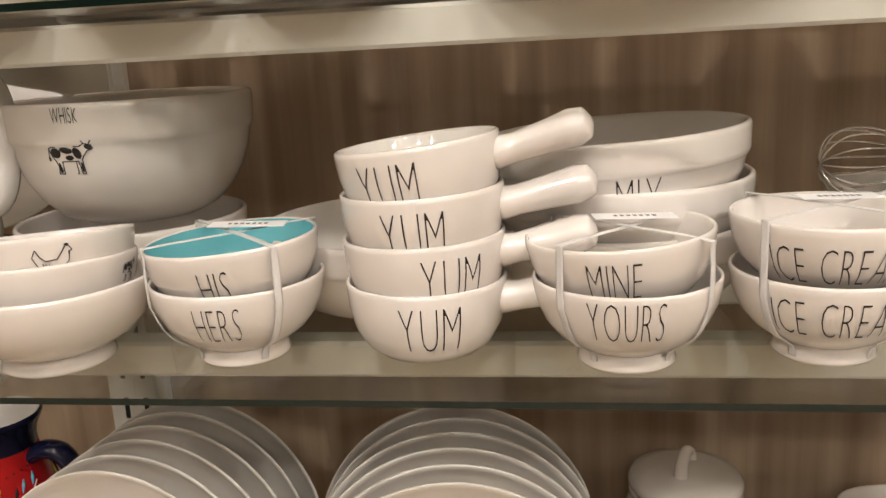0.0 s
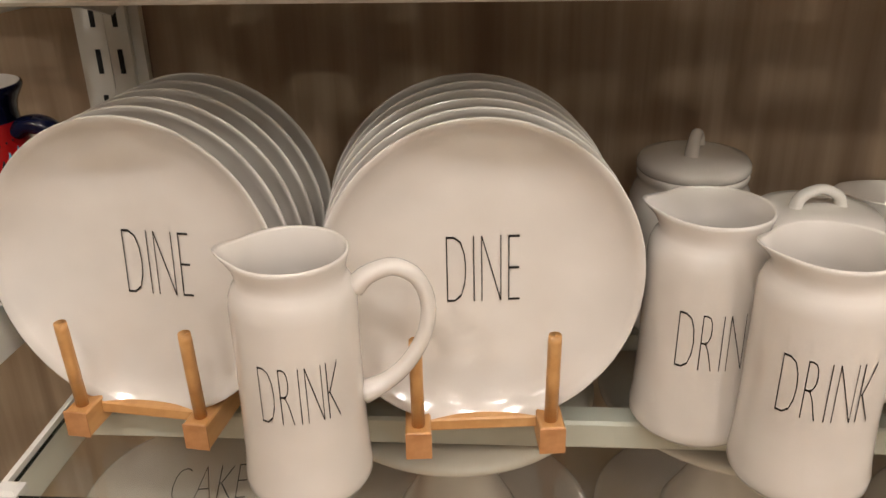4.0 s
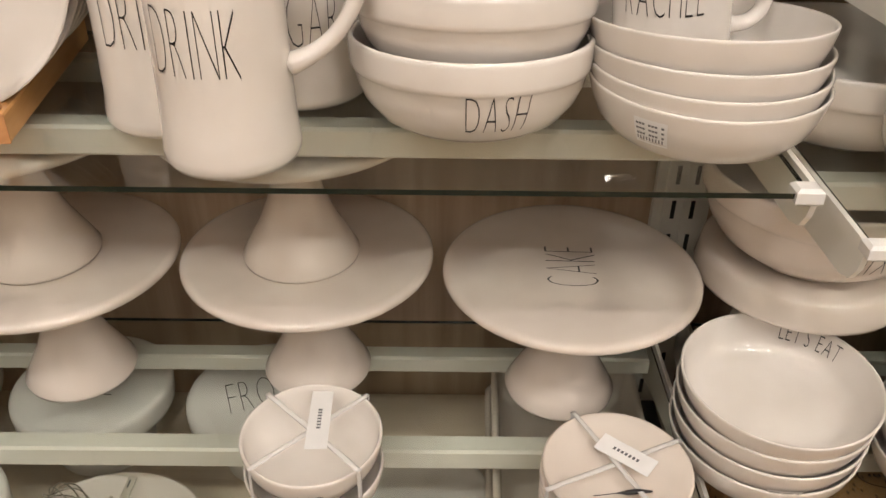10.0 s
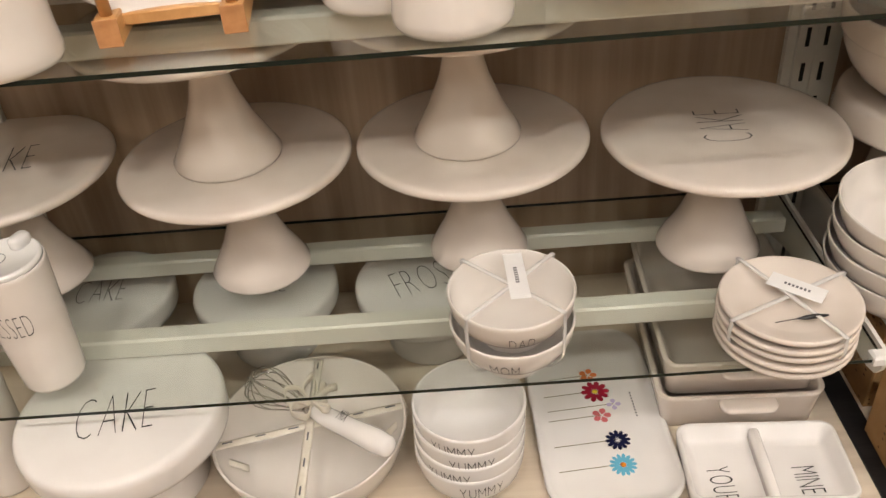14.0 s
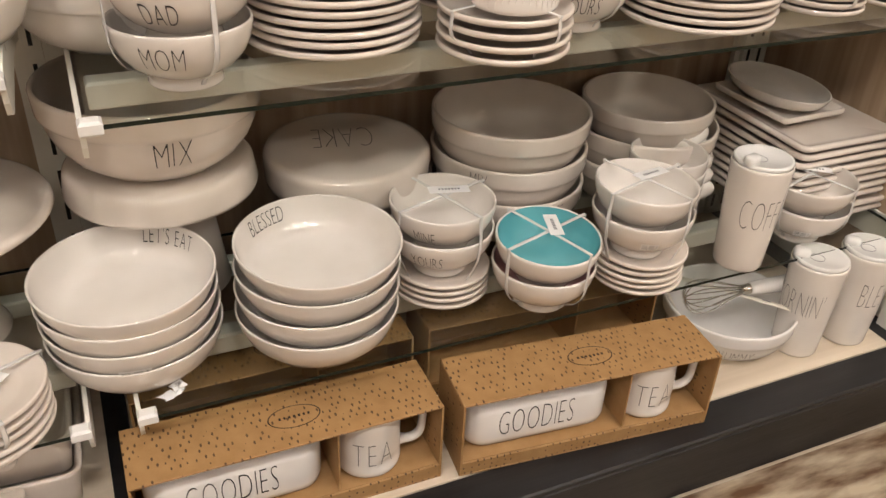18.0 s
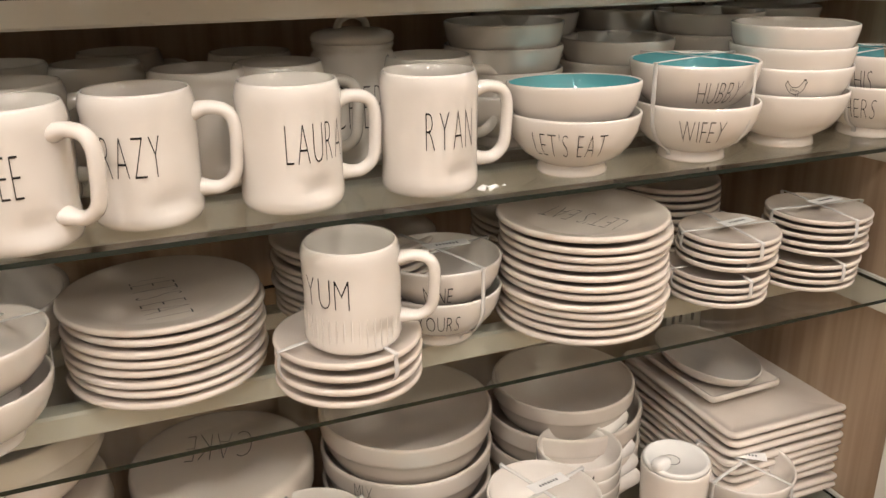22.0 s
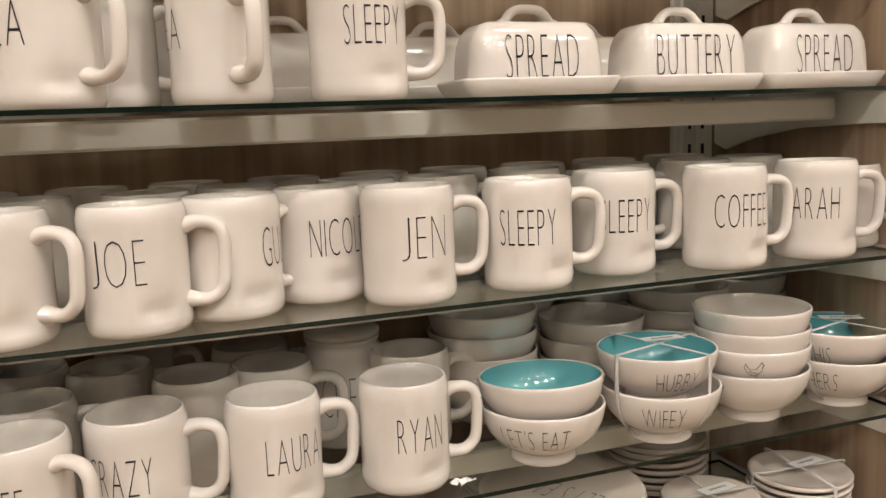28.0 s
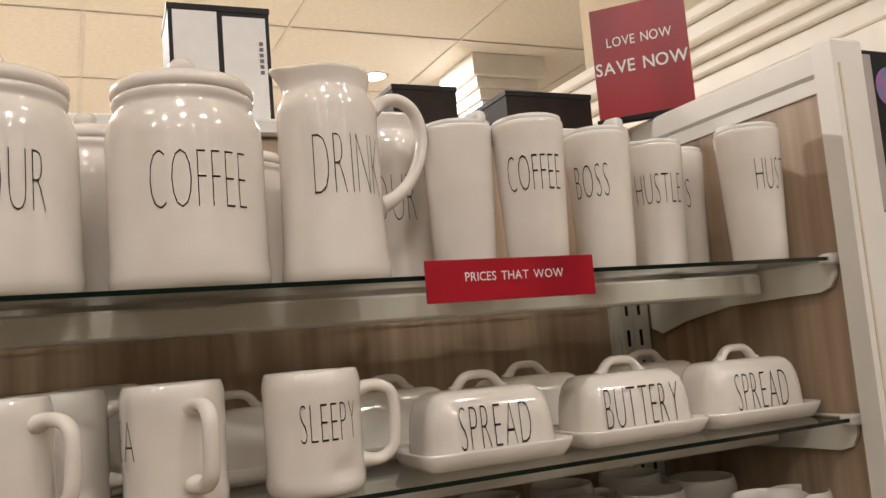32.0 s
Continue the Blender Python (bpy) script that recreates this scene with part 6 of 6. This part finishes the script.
# ---- neighbouring bay to the west ----
def red_jug(x, y, z, rz):
    t = thing("painted_jug", "red painted jug with navy neck and handle", "jug", x, y, z, rz)
    bands = (("base", ORANGE, [(0, 0.002), (0.039, 0.0), (0.042, 0.002), (0.0425, 0.010), (0.0445, 0.018)]), ("lower_band", NAVY, [(0.0445, 0.018), (0.049, 0.030), (0.0545, 0.041), (0.0570, 0.047)]), ("yellow_band", YELLOW, [(0.0570, 0.047), (0.0592, 0.054), (0.0602, 0.062)]),
             ("belly", RED, [(0.0602, 0.062), (0.0600, 0.074), (0.0575, 0.090), (0.0520, 0.110), (0.0460, 0.128), (0.0418, 0.142), (0.0405, 0.150)]), ("neck", NAVY, [(0.0405, 0.150), (0.0402, 0.158), (0.0425, 0.168), (0.0480, 0.178), (0.0500, 0.182), (0.0495, 0.1850), (0.0475, 0.1858)]), ("inside", COOLWHITE, [(0.0475, 0.1858), (0.0445, 0.180), (0.0385, 0.165), (0.037, 0.150), (0.040, 0.12), (0, 0.10)]))

    def beak(a, h):
        d = ((a - 3 * math.pi / 2 + math.pi) % (2 * math.pi)) - math.pi
        f = math.exp(-((d / 0.42) ** 2))
        return 0.016 * f, 0.003 * f - 0.006 * math.exp(-(((abs(d) - 0.7) / 0.4) ** 2))

    for nm, mt, pr in bands:
        part(nm, lathe(nm, pr, mt, 48, 0, 0, (lambda a, h: tuple(v * max(0.0, (h - 0.86) / 0.14) for v in beak(a, h))) if nm in ("neck", "inside") else None), t)
    part("handle", sweep("handle", [(0.038, 0, 0.138), (0.054, 0, 0.146), (0.073, 0, 0.143), (0.084, 0, 0.128), (0.083, 0, 0.105), (0.074, 0, 0.088), (0.056, 0, 0.080)], [0.009, 0.0095, 0.0095, 0.009, 0.0085, 0.0085, 0.009], NAVY, 12, 1.5), t, "navy strap handle")
    tag = part("hang_tag", slab("hang_tag", 0.043, 0.0008, 0.058, PAPER, 0.0002), t, "printed paper tag", pose(0.018, -0.0650, 0.066, 0, 0, 14))
    for z0, h, w, mt in ((0.050, 0.007, 0.041, PETALORANGE), (0.0435, 0.003, 0.036, PETALPINK), (0.038, 0.0035, 0.041, PETALORANGE), (0.031, 0.004, 0.030, GREYINK), (0.0245, 0.0042, 0.034, GREYINK), (0.0185, 0.002, 0.040, PETALPINK), (0.0115, 0.003, 0.034, GREYINK), (0.0065, 0.0025, 0.038, YELLOW), (0.002, 0.0038, 0.041, PETALORANGE)):
        part("print_bar", slab("print_bar", w, 0.0004, h, mt, 0.0001), tag, m=pose(0.0005 * (h * 1000 % 3 - 1), -0.0007, z0))
    rad = outer_radius(bands[3][2])

    def painted(name, pts, w, mt, label):
        p = [((rad(z0) + 0.0003) * math.sin(radians(a)), -(rad(z0) + 0.0003) * math.cos(radians(a)), z0) for a, z0 in pts]
        part(name, sweep(name, p, w, mt, 6, 1.0, (0, 0, 1), 4), t, label)

    for a0 in (-38, 62, 150, 230):
        painted("painted_swirl", [(a0 - 34, 0.088), (a0 - 18, 0.092), (a0, 0.104), (a0 + 14, 0.118)], 0.0008, RIBBON, "thin pale painted stem")
        painted("painted_swirl", [(a0 + 30, 0.066), (a0 + 18, 0.076), (a0 + 22, 0.096), (a0 + 34, 0.106)], 0.0008, COOLWHITE, "thin pale painted stem")
        painted("painted_swirl", [(a0 - 30, 0.120), (a0 - 34, 0.108), (a0 - 26, 0.098), (a0 - 16, 0.096)], 0.0007, YELLOW, "thin yellow painted stem")
        for da, z0, mt in ((-14, 0.112, BLACKCARD), (-8, 0.102, BLACKCARD), (-12, 0.084, STALK), (-22, 0.068, STALK), (-4, 0.118, PETALBLUE), (10, 0.122, PETALBLUE), (-40, 0.076, PETALBLUE)):
            painted("painted_leaf", [(a0 + da - 3, z0 - 0.007), (a0 + da, z0), (a0 + da + 2, z0 + 0.006)], [0.0006, 0.0019, 0.0005], mt, "small painted leaf")
        for k in range(5):
            painted("painted_dot", [(a0 - 22 + 10 * k, 0.130 + 0.0014 * k), (a0 - 20.6 + 10 * k, 0.1305 + 0.0014 * k)], 0.0012, BLACKCARD, "")
    rad = outer_radius([(0.0445, 0.018), (0.049, 0.030), (0.0545, 0.041), (0.0570, 0.047)])
    painted("painted_wave", [(a, 0.0325 + 0.006 * math.sin(radians(a * 5))) for a in range(-100, 101, 8)], 0.0008, STALK, "green painted wavy line")
    for a0 in (-64, -28, 8, 44, 80):
        painted("painted_leaf", [(a0 - 5, 0.038), (a0, 0.033), (a0 + 4, 0.029)], [0.0005, 0.0017, 0.0005], PETALORANGE, "orange painted leaf")
    rad = outer_radius([(0.0570, 0.047), (0.0592, 0.054), (0.0602, 0.062)])
    painted("painted_wave", [(a, 0.0545 + 0.0016 * math.sin(radians(a * 15))) for a in range(-100, 101, 5)], 0.0006, STALK, "green painted wavy line")
    return t


LZ = SHELVES["L"][2]
red_jug(-1.289, 0.236, LZ[1], 0).scale = (0.93, 0.93, 0.97)
TUB = [(0, 0.002), (0.066, 0.0), (0.072, 0.002), (0.076, 0.010), (0.0825, 0.050), (0.0880, 0.088), (0.0905, 0.0945), (0.0915, 0.099), (0.0900, 0.1015), (0.0875, 0.1005), (0.0840, 0.088), (0.0720, 0.012), (0, 0.009)]
bb = bowl(TUB, -1.352, 0.094, LZ[1], None, 0, glaze=PALEBLUE, label="pale blue bowl with beaded relief on glass", name="mixing_bowl")
bb.scale = (1, 1, 0.82)
rad = outer_radius(TUB)
for row, z0 in enumerate((0.030, 0.040, 0.050)):
    for k in range(48):
        a = 2 * math.pi * k / 48
        part("relief_bead", cached(("bead", row % 2), lambda: lathe("relief_bead", [(0.0026 - 0.0008 * (row % 2), 0.0), (0.0018, 0.0010), (0, 0.0014)], PALEBLUE, 6)), bb, m=pose(rad(z0) * math.sin(a), -rad(z0) * math.cos(a), z0, 0, 0, math.degrees(a)) @ pose(0, 0, 0, 90, 0, 0))
for z0 in (0.0235, 0.0565):
    part("relief_ring", lathe("relief_ring", [(rad(z0 - 0.0015), z0 - 0.0015), (rad(z0) + 0.0012, z0), (rad(z0 + 0.0015), z0 + 0.0015)], PALEBLUE, 48), bb)
bowl([(r * 0.62, zz * 0.80) for r, zz in BANDED], -1.385, 0.090, LZ[1] + 0.034, None, 0, glaze=RED, inner=NAVY, label="small red bowl with navy lining, nested", name="nested_bowl")
mj = thing("milk_jug", "white moulded jug with basket relief", "jug", -1.302, 0.212, LZ[2], -12)
JUG = [(0, 0.002), (0.060, 0.0), (0.064, 0.003), (0.066, 0.05), (0.070, 0.12), (0.074, 0.17), (0.076, 0.19), (0.073, 0.191), (0.070, 0.17), (0.062, 0.03), (0, 0.01)]
part("body", lathe("body", JUG, COOLWHITE, 40), mj)
rad = outer_radius(JUG)
for r in range(11):
    for k in range(26):
        a = 2 * math.pi * (k + 0.5 * (r % 2)) / 26
        z0 = 0.018 + r * 0.0155
        part("relief_stud", cached("stud", lambda: lathe("relief_stud", [(0, 0.0005), (0.0042, 0.0003), (0.0070, 0.0)][::-1], COOLWHITE, 6)), mj, m=pose(rad(z0) * math.sin(a), -rad(z0) * math.cos(a), z0, 0, 0, math.degrees(a)) @ pose(0, 0, 0, 90, 0, 0))
part("handle", sweep("handle", [(0.072, 0, 0.165), (0.095, 0, 0.178), (0.118, 0, 0.165), (0.122, 0, 0.12), (0.105, 0, 0.07), (0.066, 0, 0.05)], 0.008, COOLWHITE, 10, 1.3), mj)

pl = solo("platter", lathe("platter", [(0, 0.0), (0.095, 0.0), (0.130, 0.006), (0.170, 0.014), (0.172, 0.016), (0.169, 0.018), (0.128, 0.011), (0.095, 0.005), (0, 0.0045)], COOLWHITE, 64), "large white platter leaning on the back panel", "platter", -1.385, 0.366, LZ[2] + 0.103, 0, rx=82)
pl.scale = (1.0, 0.60, 1.0)

# ---- neighbouring bay to the east: white arched shelving with cartons ----
EX0, EX1 = RIGHT + 0.058, 2.36
block("neighbour_back", EX0, EX1, 0.42, 0.44, FLOOR_Z, 1.80, WHITEPAINT, label="white back of the neighbouring shelving")
block("neighbour_side", RIGHT + 0.031, RIGHT + 0.053, -0.011, BACK + 0.06, FLOOR_Z, 1.7515, WHITEPAINT, 0.003, label="white side of the neighbouring shelving")


def arch_shelf(z):
    t = tagged(thing("arched_shelf", "", "", 0, 0, z), "white shelf with an arched apron", "shelf", kind="structure")
    part("board", slab("board", EX1 - EX0 - 0.004, 0.42, 0.018, WHITEPAINT, 0.002), t, m=pose((EX0 + EX1) / 2, 0.205, 0.0))
    n, w = 24, EX1 - EX0 - 0.004
    vs, fs = [], []
    for k in range(n + 1):
        u = k / n
        lo = -0.055 + 0.045 * min(1.0, math.sqrt(max(0.0, 1 - (2 * u - 1) ** 2)) * 1.1)
        for y in (-0.004, 0.012):
            vs += [(EX0 + 0.002 + u * w, y - 0.006, lo), (EX0 + 0.002 + u * w, y - 0.006, -0.0005)]
    for k in range(n):
        a, b2 = 4 * k, 4 * k + 4
        fs += [(a, b2, b2 + 1, a + 1), (a + 2, a + 3, b2 + 3, b2 + 2), (a, a + 2, b2 + 2, b2), (a + 1, b2 + 1, b2 + 3, a + 3)]
    fs += [(0, 1, 3, 2), (4 * n, 4 * n + 2, 4 * n + 3, 4 * n + 1)]
    part("apron", as_mesh("apron", vs, fs, WHITEPAINT, False), t)
    part("screw", cached("screw", lambda: lathe("screw", [(0, 0.001), (0.003, 0.0008), (0.0035, 0)][::-1], GREYCARD, 10)), t, m=pose(EX0 + 0.035, -0.0101, -0.025, 90, 0, 0))


for z in (0.62, 1.135, 1.555):
    arch_shelf(z)


def pane_box(x, y, z, sx, sy, sz, body, side, label):
    t = thing("display_carton", label, "box", x, y, z, random.uniform(-2, 2), "cartons in the next bay")
    part("body", slab("body", sx, sy, sz, body, 0.002), t)
    part("printed_face", slab("printed_face", sx * 0.42, 0.0012, sz * 0.94, side, 0.0003), t, "printed stripe", pose(-sx * 0.24, -sy / 2 - 0.0008, sz * 0.03))
    return t


for k in range(4):
    pane_box(1.335 + 0.15 * k, 0.10, 1.574, 0.135, 0.13, 0.24, BLACKCARD, GREYCARD, "black carton with grey printed stripe")
    part("emblem", cached("emblem", lambda: lathe("emblem", [(0, 0.0008), (0.028, 0.0006), (0.030, 0)][::-1], IRIDESCENT, 24)), thing("foil_disc", "iridescent foil disc on a carton", "disc", 1.365 + 0.15 * k, 0.0335, 1.76, 0), m=pose(0, 0, 0, 90, 0, 0))
    pane_box(1.33 + 0.15 * k, 0.11, 0.638, 0.14, 0.15, 0.34, PURPLEGREY, BLACKCARD, "dark violet printed carton")
    pane_box(1.330 + 0.15 * k, 0.12, 0.99, 0.13, 0.13, 0.10, BLACKCARD, IRIDESCENT, "black carton with rainbow print")
for k in range(4):
    v = thing("glass_vase", "clear glass vase in a carton", "vase", 1.335 + 0.115 * k, 0.11, 1.287, 0, "glass vases")
    part("body", cached("vase", lambda: lathe("body", [(0, 0.0), (0.030, 0.0), (0.032, 0.004), (0.036, 0.08), (0.043, 0.15), (0.041, 0.15), (0.034, 0.08), (0.028, 0.012), (0, 0.010)], VASEGLASS, 32)), v)
    cb = thing("card_tray", "open brown card tray holding glassware", "card tray", 1.335 + 0.115 * k, 0.11, 1.153, 0, "card trays")
    for s, m0 in ((-1, pose(-0.0535, 0, 0.0022)), (1, pose(0.0535, 0, 0.0022))):
        part("side_panel", slab("side_panel", 0.003, 0.14, 0.128, KRAFTIN, 0.0005), cb, m=m0)
    part("bottom_panel", slab("bottom_panel", 0.110, 0.14, 0.002, KRAFTIN, 0.0005), cb)
    part("back_panel", slab("back_panel", 0.103, 0.003, 0.127, KRAFTIN, 0.0005), cb, m=pose(0, 0.068, 0.0022))
    part("insert", slab("insert", 0.103, 0.134, 0.002, KRAFTIN, 0.0005), cb, m=pose(0, 0, 0.1300))
    part("dark_print", slab("dark_print", 0.012, 0.10, 0.11, AQUACARD if k % 2 else BLACKCARD, 0.0005), cb, "dark printed card inside", pose(-0.04, 0, 0.0022))
# lime boxes stand in for lit yellow-green glass, its brightness put into the colour
for k in range(3):
    solo("lime_carton", cached("lime_carton", lambda: slab("lime_carton", 0.15, 0.13, 0.085, LITLIME, 0.002)), "pale lime box standing in for lit yellow-green glass", "box", 1.35 + 0.16 * k, 0.13, 1.4405, 0, "lime cartons")
    solo("window_card", cached("window_card", lambda: slab("window_card", 0.030, 0.004, 0.148, GREYCARD, 0.0008)), "grey printed card between the glass vases", "card", 1.392 + 0.115 * k, 0.075, 1.2850, 0, "window cards")
bx = thing("picture_carton", "large carton with aqua top and picture sides", "box", 1.47, 0.060, DECK - 0.0015, -4)
part("body", slab("body", 0.36, 0.235, 0.225, PICTURECARD, 0.002), bx)
part("top_print", slab("top_print", 0.36, 0.235, 0.001, AQUACARD, 0.0003), bx, "aqua printed top", pose(0, 0, 0.2251))
for k in range(3):
    part("wire_print", slab("wire_print", 0.13, 0.0006, 0.003, BLACKCARD, 0.0001), bx, "printed black wire rack", pose(-0.10, -0.1182, 0.06 + 0.055 * k, 0, -12, 0))
    part("bottle_print", slab("bottle_print", 0.022, 0.0006, 0.07, (STALK, PETALBLUE, AQUACARD)[k], 0.0002), bx, "printed bottle", pose(-0.15 + 0.06 * k, -0.1183, 0.02))
block("neighbour_deck", EX0, 3.4, -0.067, 0.419, DECK - 0.012, DECK - 0.0016, DECKWOOD, 0.001, label="pale deck of the neighbouring bay")

# ---- room above and behind: cornice, ceiling grid, lamps ----
block("cornice_wall", 2.44, 2.56, -1.6, 2.3, FLOOR_Z, CEIL_Z, WALLPAINT, label="cream wall beside the neighbouring shelving")
for d, z0, z1 in ((0.03, 2.26, 2.33), (0.06, 2.33, 2.37), (0.10, 2.37, 2.42), (0.15, 2.42, 2.48), (0.18, 2.48, 2.52)):
    block("cornice", 2.44 - d, 2.44, -1.6, 2.3 + d, z0, z1, WHITEPAINT, 0.006, label="white moulded cornice along the wall")
block("cornice_frieze", 2.42, 2.44, -1.6, 2.3, 1.95, 2.26, WHITEPAINT, 0.003, label="white frieze board under the cornice")
for d, z0, z1 in ((0.0, FLOOR_Z, 3.22), (0.03, 3.22, 3.30), (0.06, 3.30, 3.38), (0.10, 3.38, 3.55)):
    block("pillar", 3.14 - d, 3.54 + d, 4.65 - d, 5.05 + d, z0, z1, WHITEPAINT, 0.006, label="white pillar with a moulded capital")
vs, fs = [], []
for k in range(12):
    for axis in (0, 1):
        p0 = -4.2 + 1.22 * k
        a0, a1, b0, b1 = (p0 - 1.5, p0 - 1.476, -4.5, 10) if axis == 0 else (-6, 7, p0, p0 + 0.024)
        if axis == 0 and p0 > 8.4:
            continue
        zz = CEIL_Z - 0.004 - 0.001 * axis
        q = len(vs)
        vs += [(a0, b0, zz), (a1, b0, zz), (a1, b1, zz), (a0, b1, zz), (a0, b0, zz - 0.006), (a1, b0, zz - 0.006), (a1, b1, zz - 0.006), (a0, b1, zz - 0.006)]
        fs += [(q + 4, q + 7, q + 6, q + 5), (q, q + 1, q + 5, q + 4), (q + 1, q + 2, q + 6, q + 5), (q + 2, q + 3, q + 7, q + 6), (q + 3, q, q + 4, q + 7), (q, q + 3, q + 2, q + 1)]
tagged(new("ceiling_grid", as_mesh("ceiling_grid", vs, fs, WHITEPAINT, False)), "white ceiling grid between the tiles", kind="structure")
for x, y in SPOTS:
    t = thing("ceiling_spot", "small round recessed ceiling spot, lit", "ceiling lamp", x, y, CEIL_Z - 0.012, 0, "ceiling spots")
    part("trim_ring", cached("trim_ring", lambda: lathe("trim_ring", [(0.096, 0.012), (0.117, 0.012), (0.117, 0.006), (0.107, 0.0), (0.099, 0.002), (0.096, 0.012)], LAMPRIM, 24)), t)
    part("lens", cached("lens", lambda: lathe("lens", [(0, 0.011), (0.095, 0.011), (0.095, 0.008), (0, 0.008)], LAMP, 10)), t)
    # beams behind the fixture (y > 0) are added strong, to light the ceiling by bounce
    li = bpy.data.lights.new("spot_beam", "AREA")
    li.shape, li.size, li.energy, li.color = "DISK", 0.19, NEAR_POWER * (0.55 if y < -3 else 1.42) if y < -1.2 else 250 if y > 0 else FAR_POWER, WARM
    lo = new("spot_beam", li)
    lo.matrix_basis = look((x, y, CEIL_Z - 0.02), (x, 0.0, 0.9) if y < 0 else (x, y, 0))

# the rest of the shop's spots, which the glazes mirror
for row, y in enumerate((-4.9, -6.5, -8.6, 9.2)):
    for col in range(6 if y < 0 else 4):
        x = -4.2 + 1.7 * col + 0.6 * (row % 2)
        t = thing("ceiling_spot", "small round recessed ceiling spot, lit", "ceiling lamp", x, y, CEIL_Z - 0.012, 0, "ceiling spots")
        part("trim_ring", MESHES["trim_ring"], t)
        part("lens", MESHES["lens"], t)

# ---- vinyl boards of the floor, and the slivers left on the glass ----
k = 0
for row in range(14):
    for col in range(9):
        x0 = -3.2 + col * 0.92 + (row % 3) * 0.31
        y1 = -0.129 - row * 0.155
        ob = new("plank", slab("plank", 0.917, 0.152, 0.004, PLANK, 0.0008))
        ob.parent = floor
        ob.matrix_parent_inverse = floor.matrix_basis.inverted()
        ob.matrix_basis = pose(x0 + 0.46, y1 - 0.0775, FLOOR_Z - 0.004)
for nm, x, y, z, rz in (("tape_scrap", 0.580, 0.034, B3 + 0.0003, 10), ("tape_scrap", -0.233, 0.021, A2 + 0.0003, 20), ("tape_scrap", 0.008, 0.026, B1 + 0.0003, 15), ("tape_scrap", 0.020, 0.040, B1 + 0.0003, -60)):
    vs = [((u - 2) * 0.0062 + random.uniform(-0.002, 0.002), (v - 1.5) * 0.0055 + random.uniform(-0.0018, 0.0018), random.choice((0, 0.001, 0.004))) for v in range(4) for u in range(5)]
    fs = [(5 * v + u, 5 * v + u + 1, 5 * v + u + 6, 5 * v + u + 5) for v in range(3) for u in range(4) if (u, v) not in ((0, 0), (3, 2))]
    solo(nm, as_mesh(nm, vs, fs, PAPER if z != A2 + 0.0003 else TAPE, False), "crumpled scrap of milky tape on the glass", "tape scrap", x, y, z, rz)
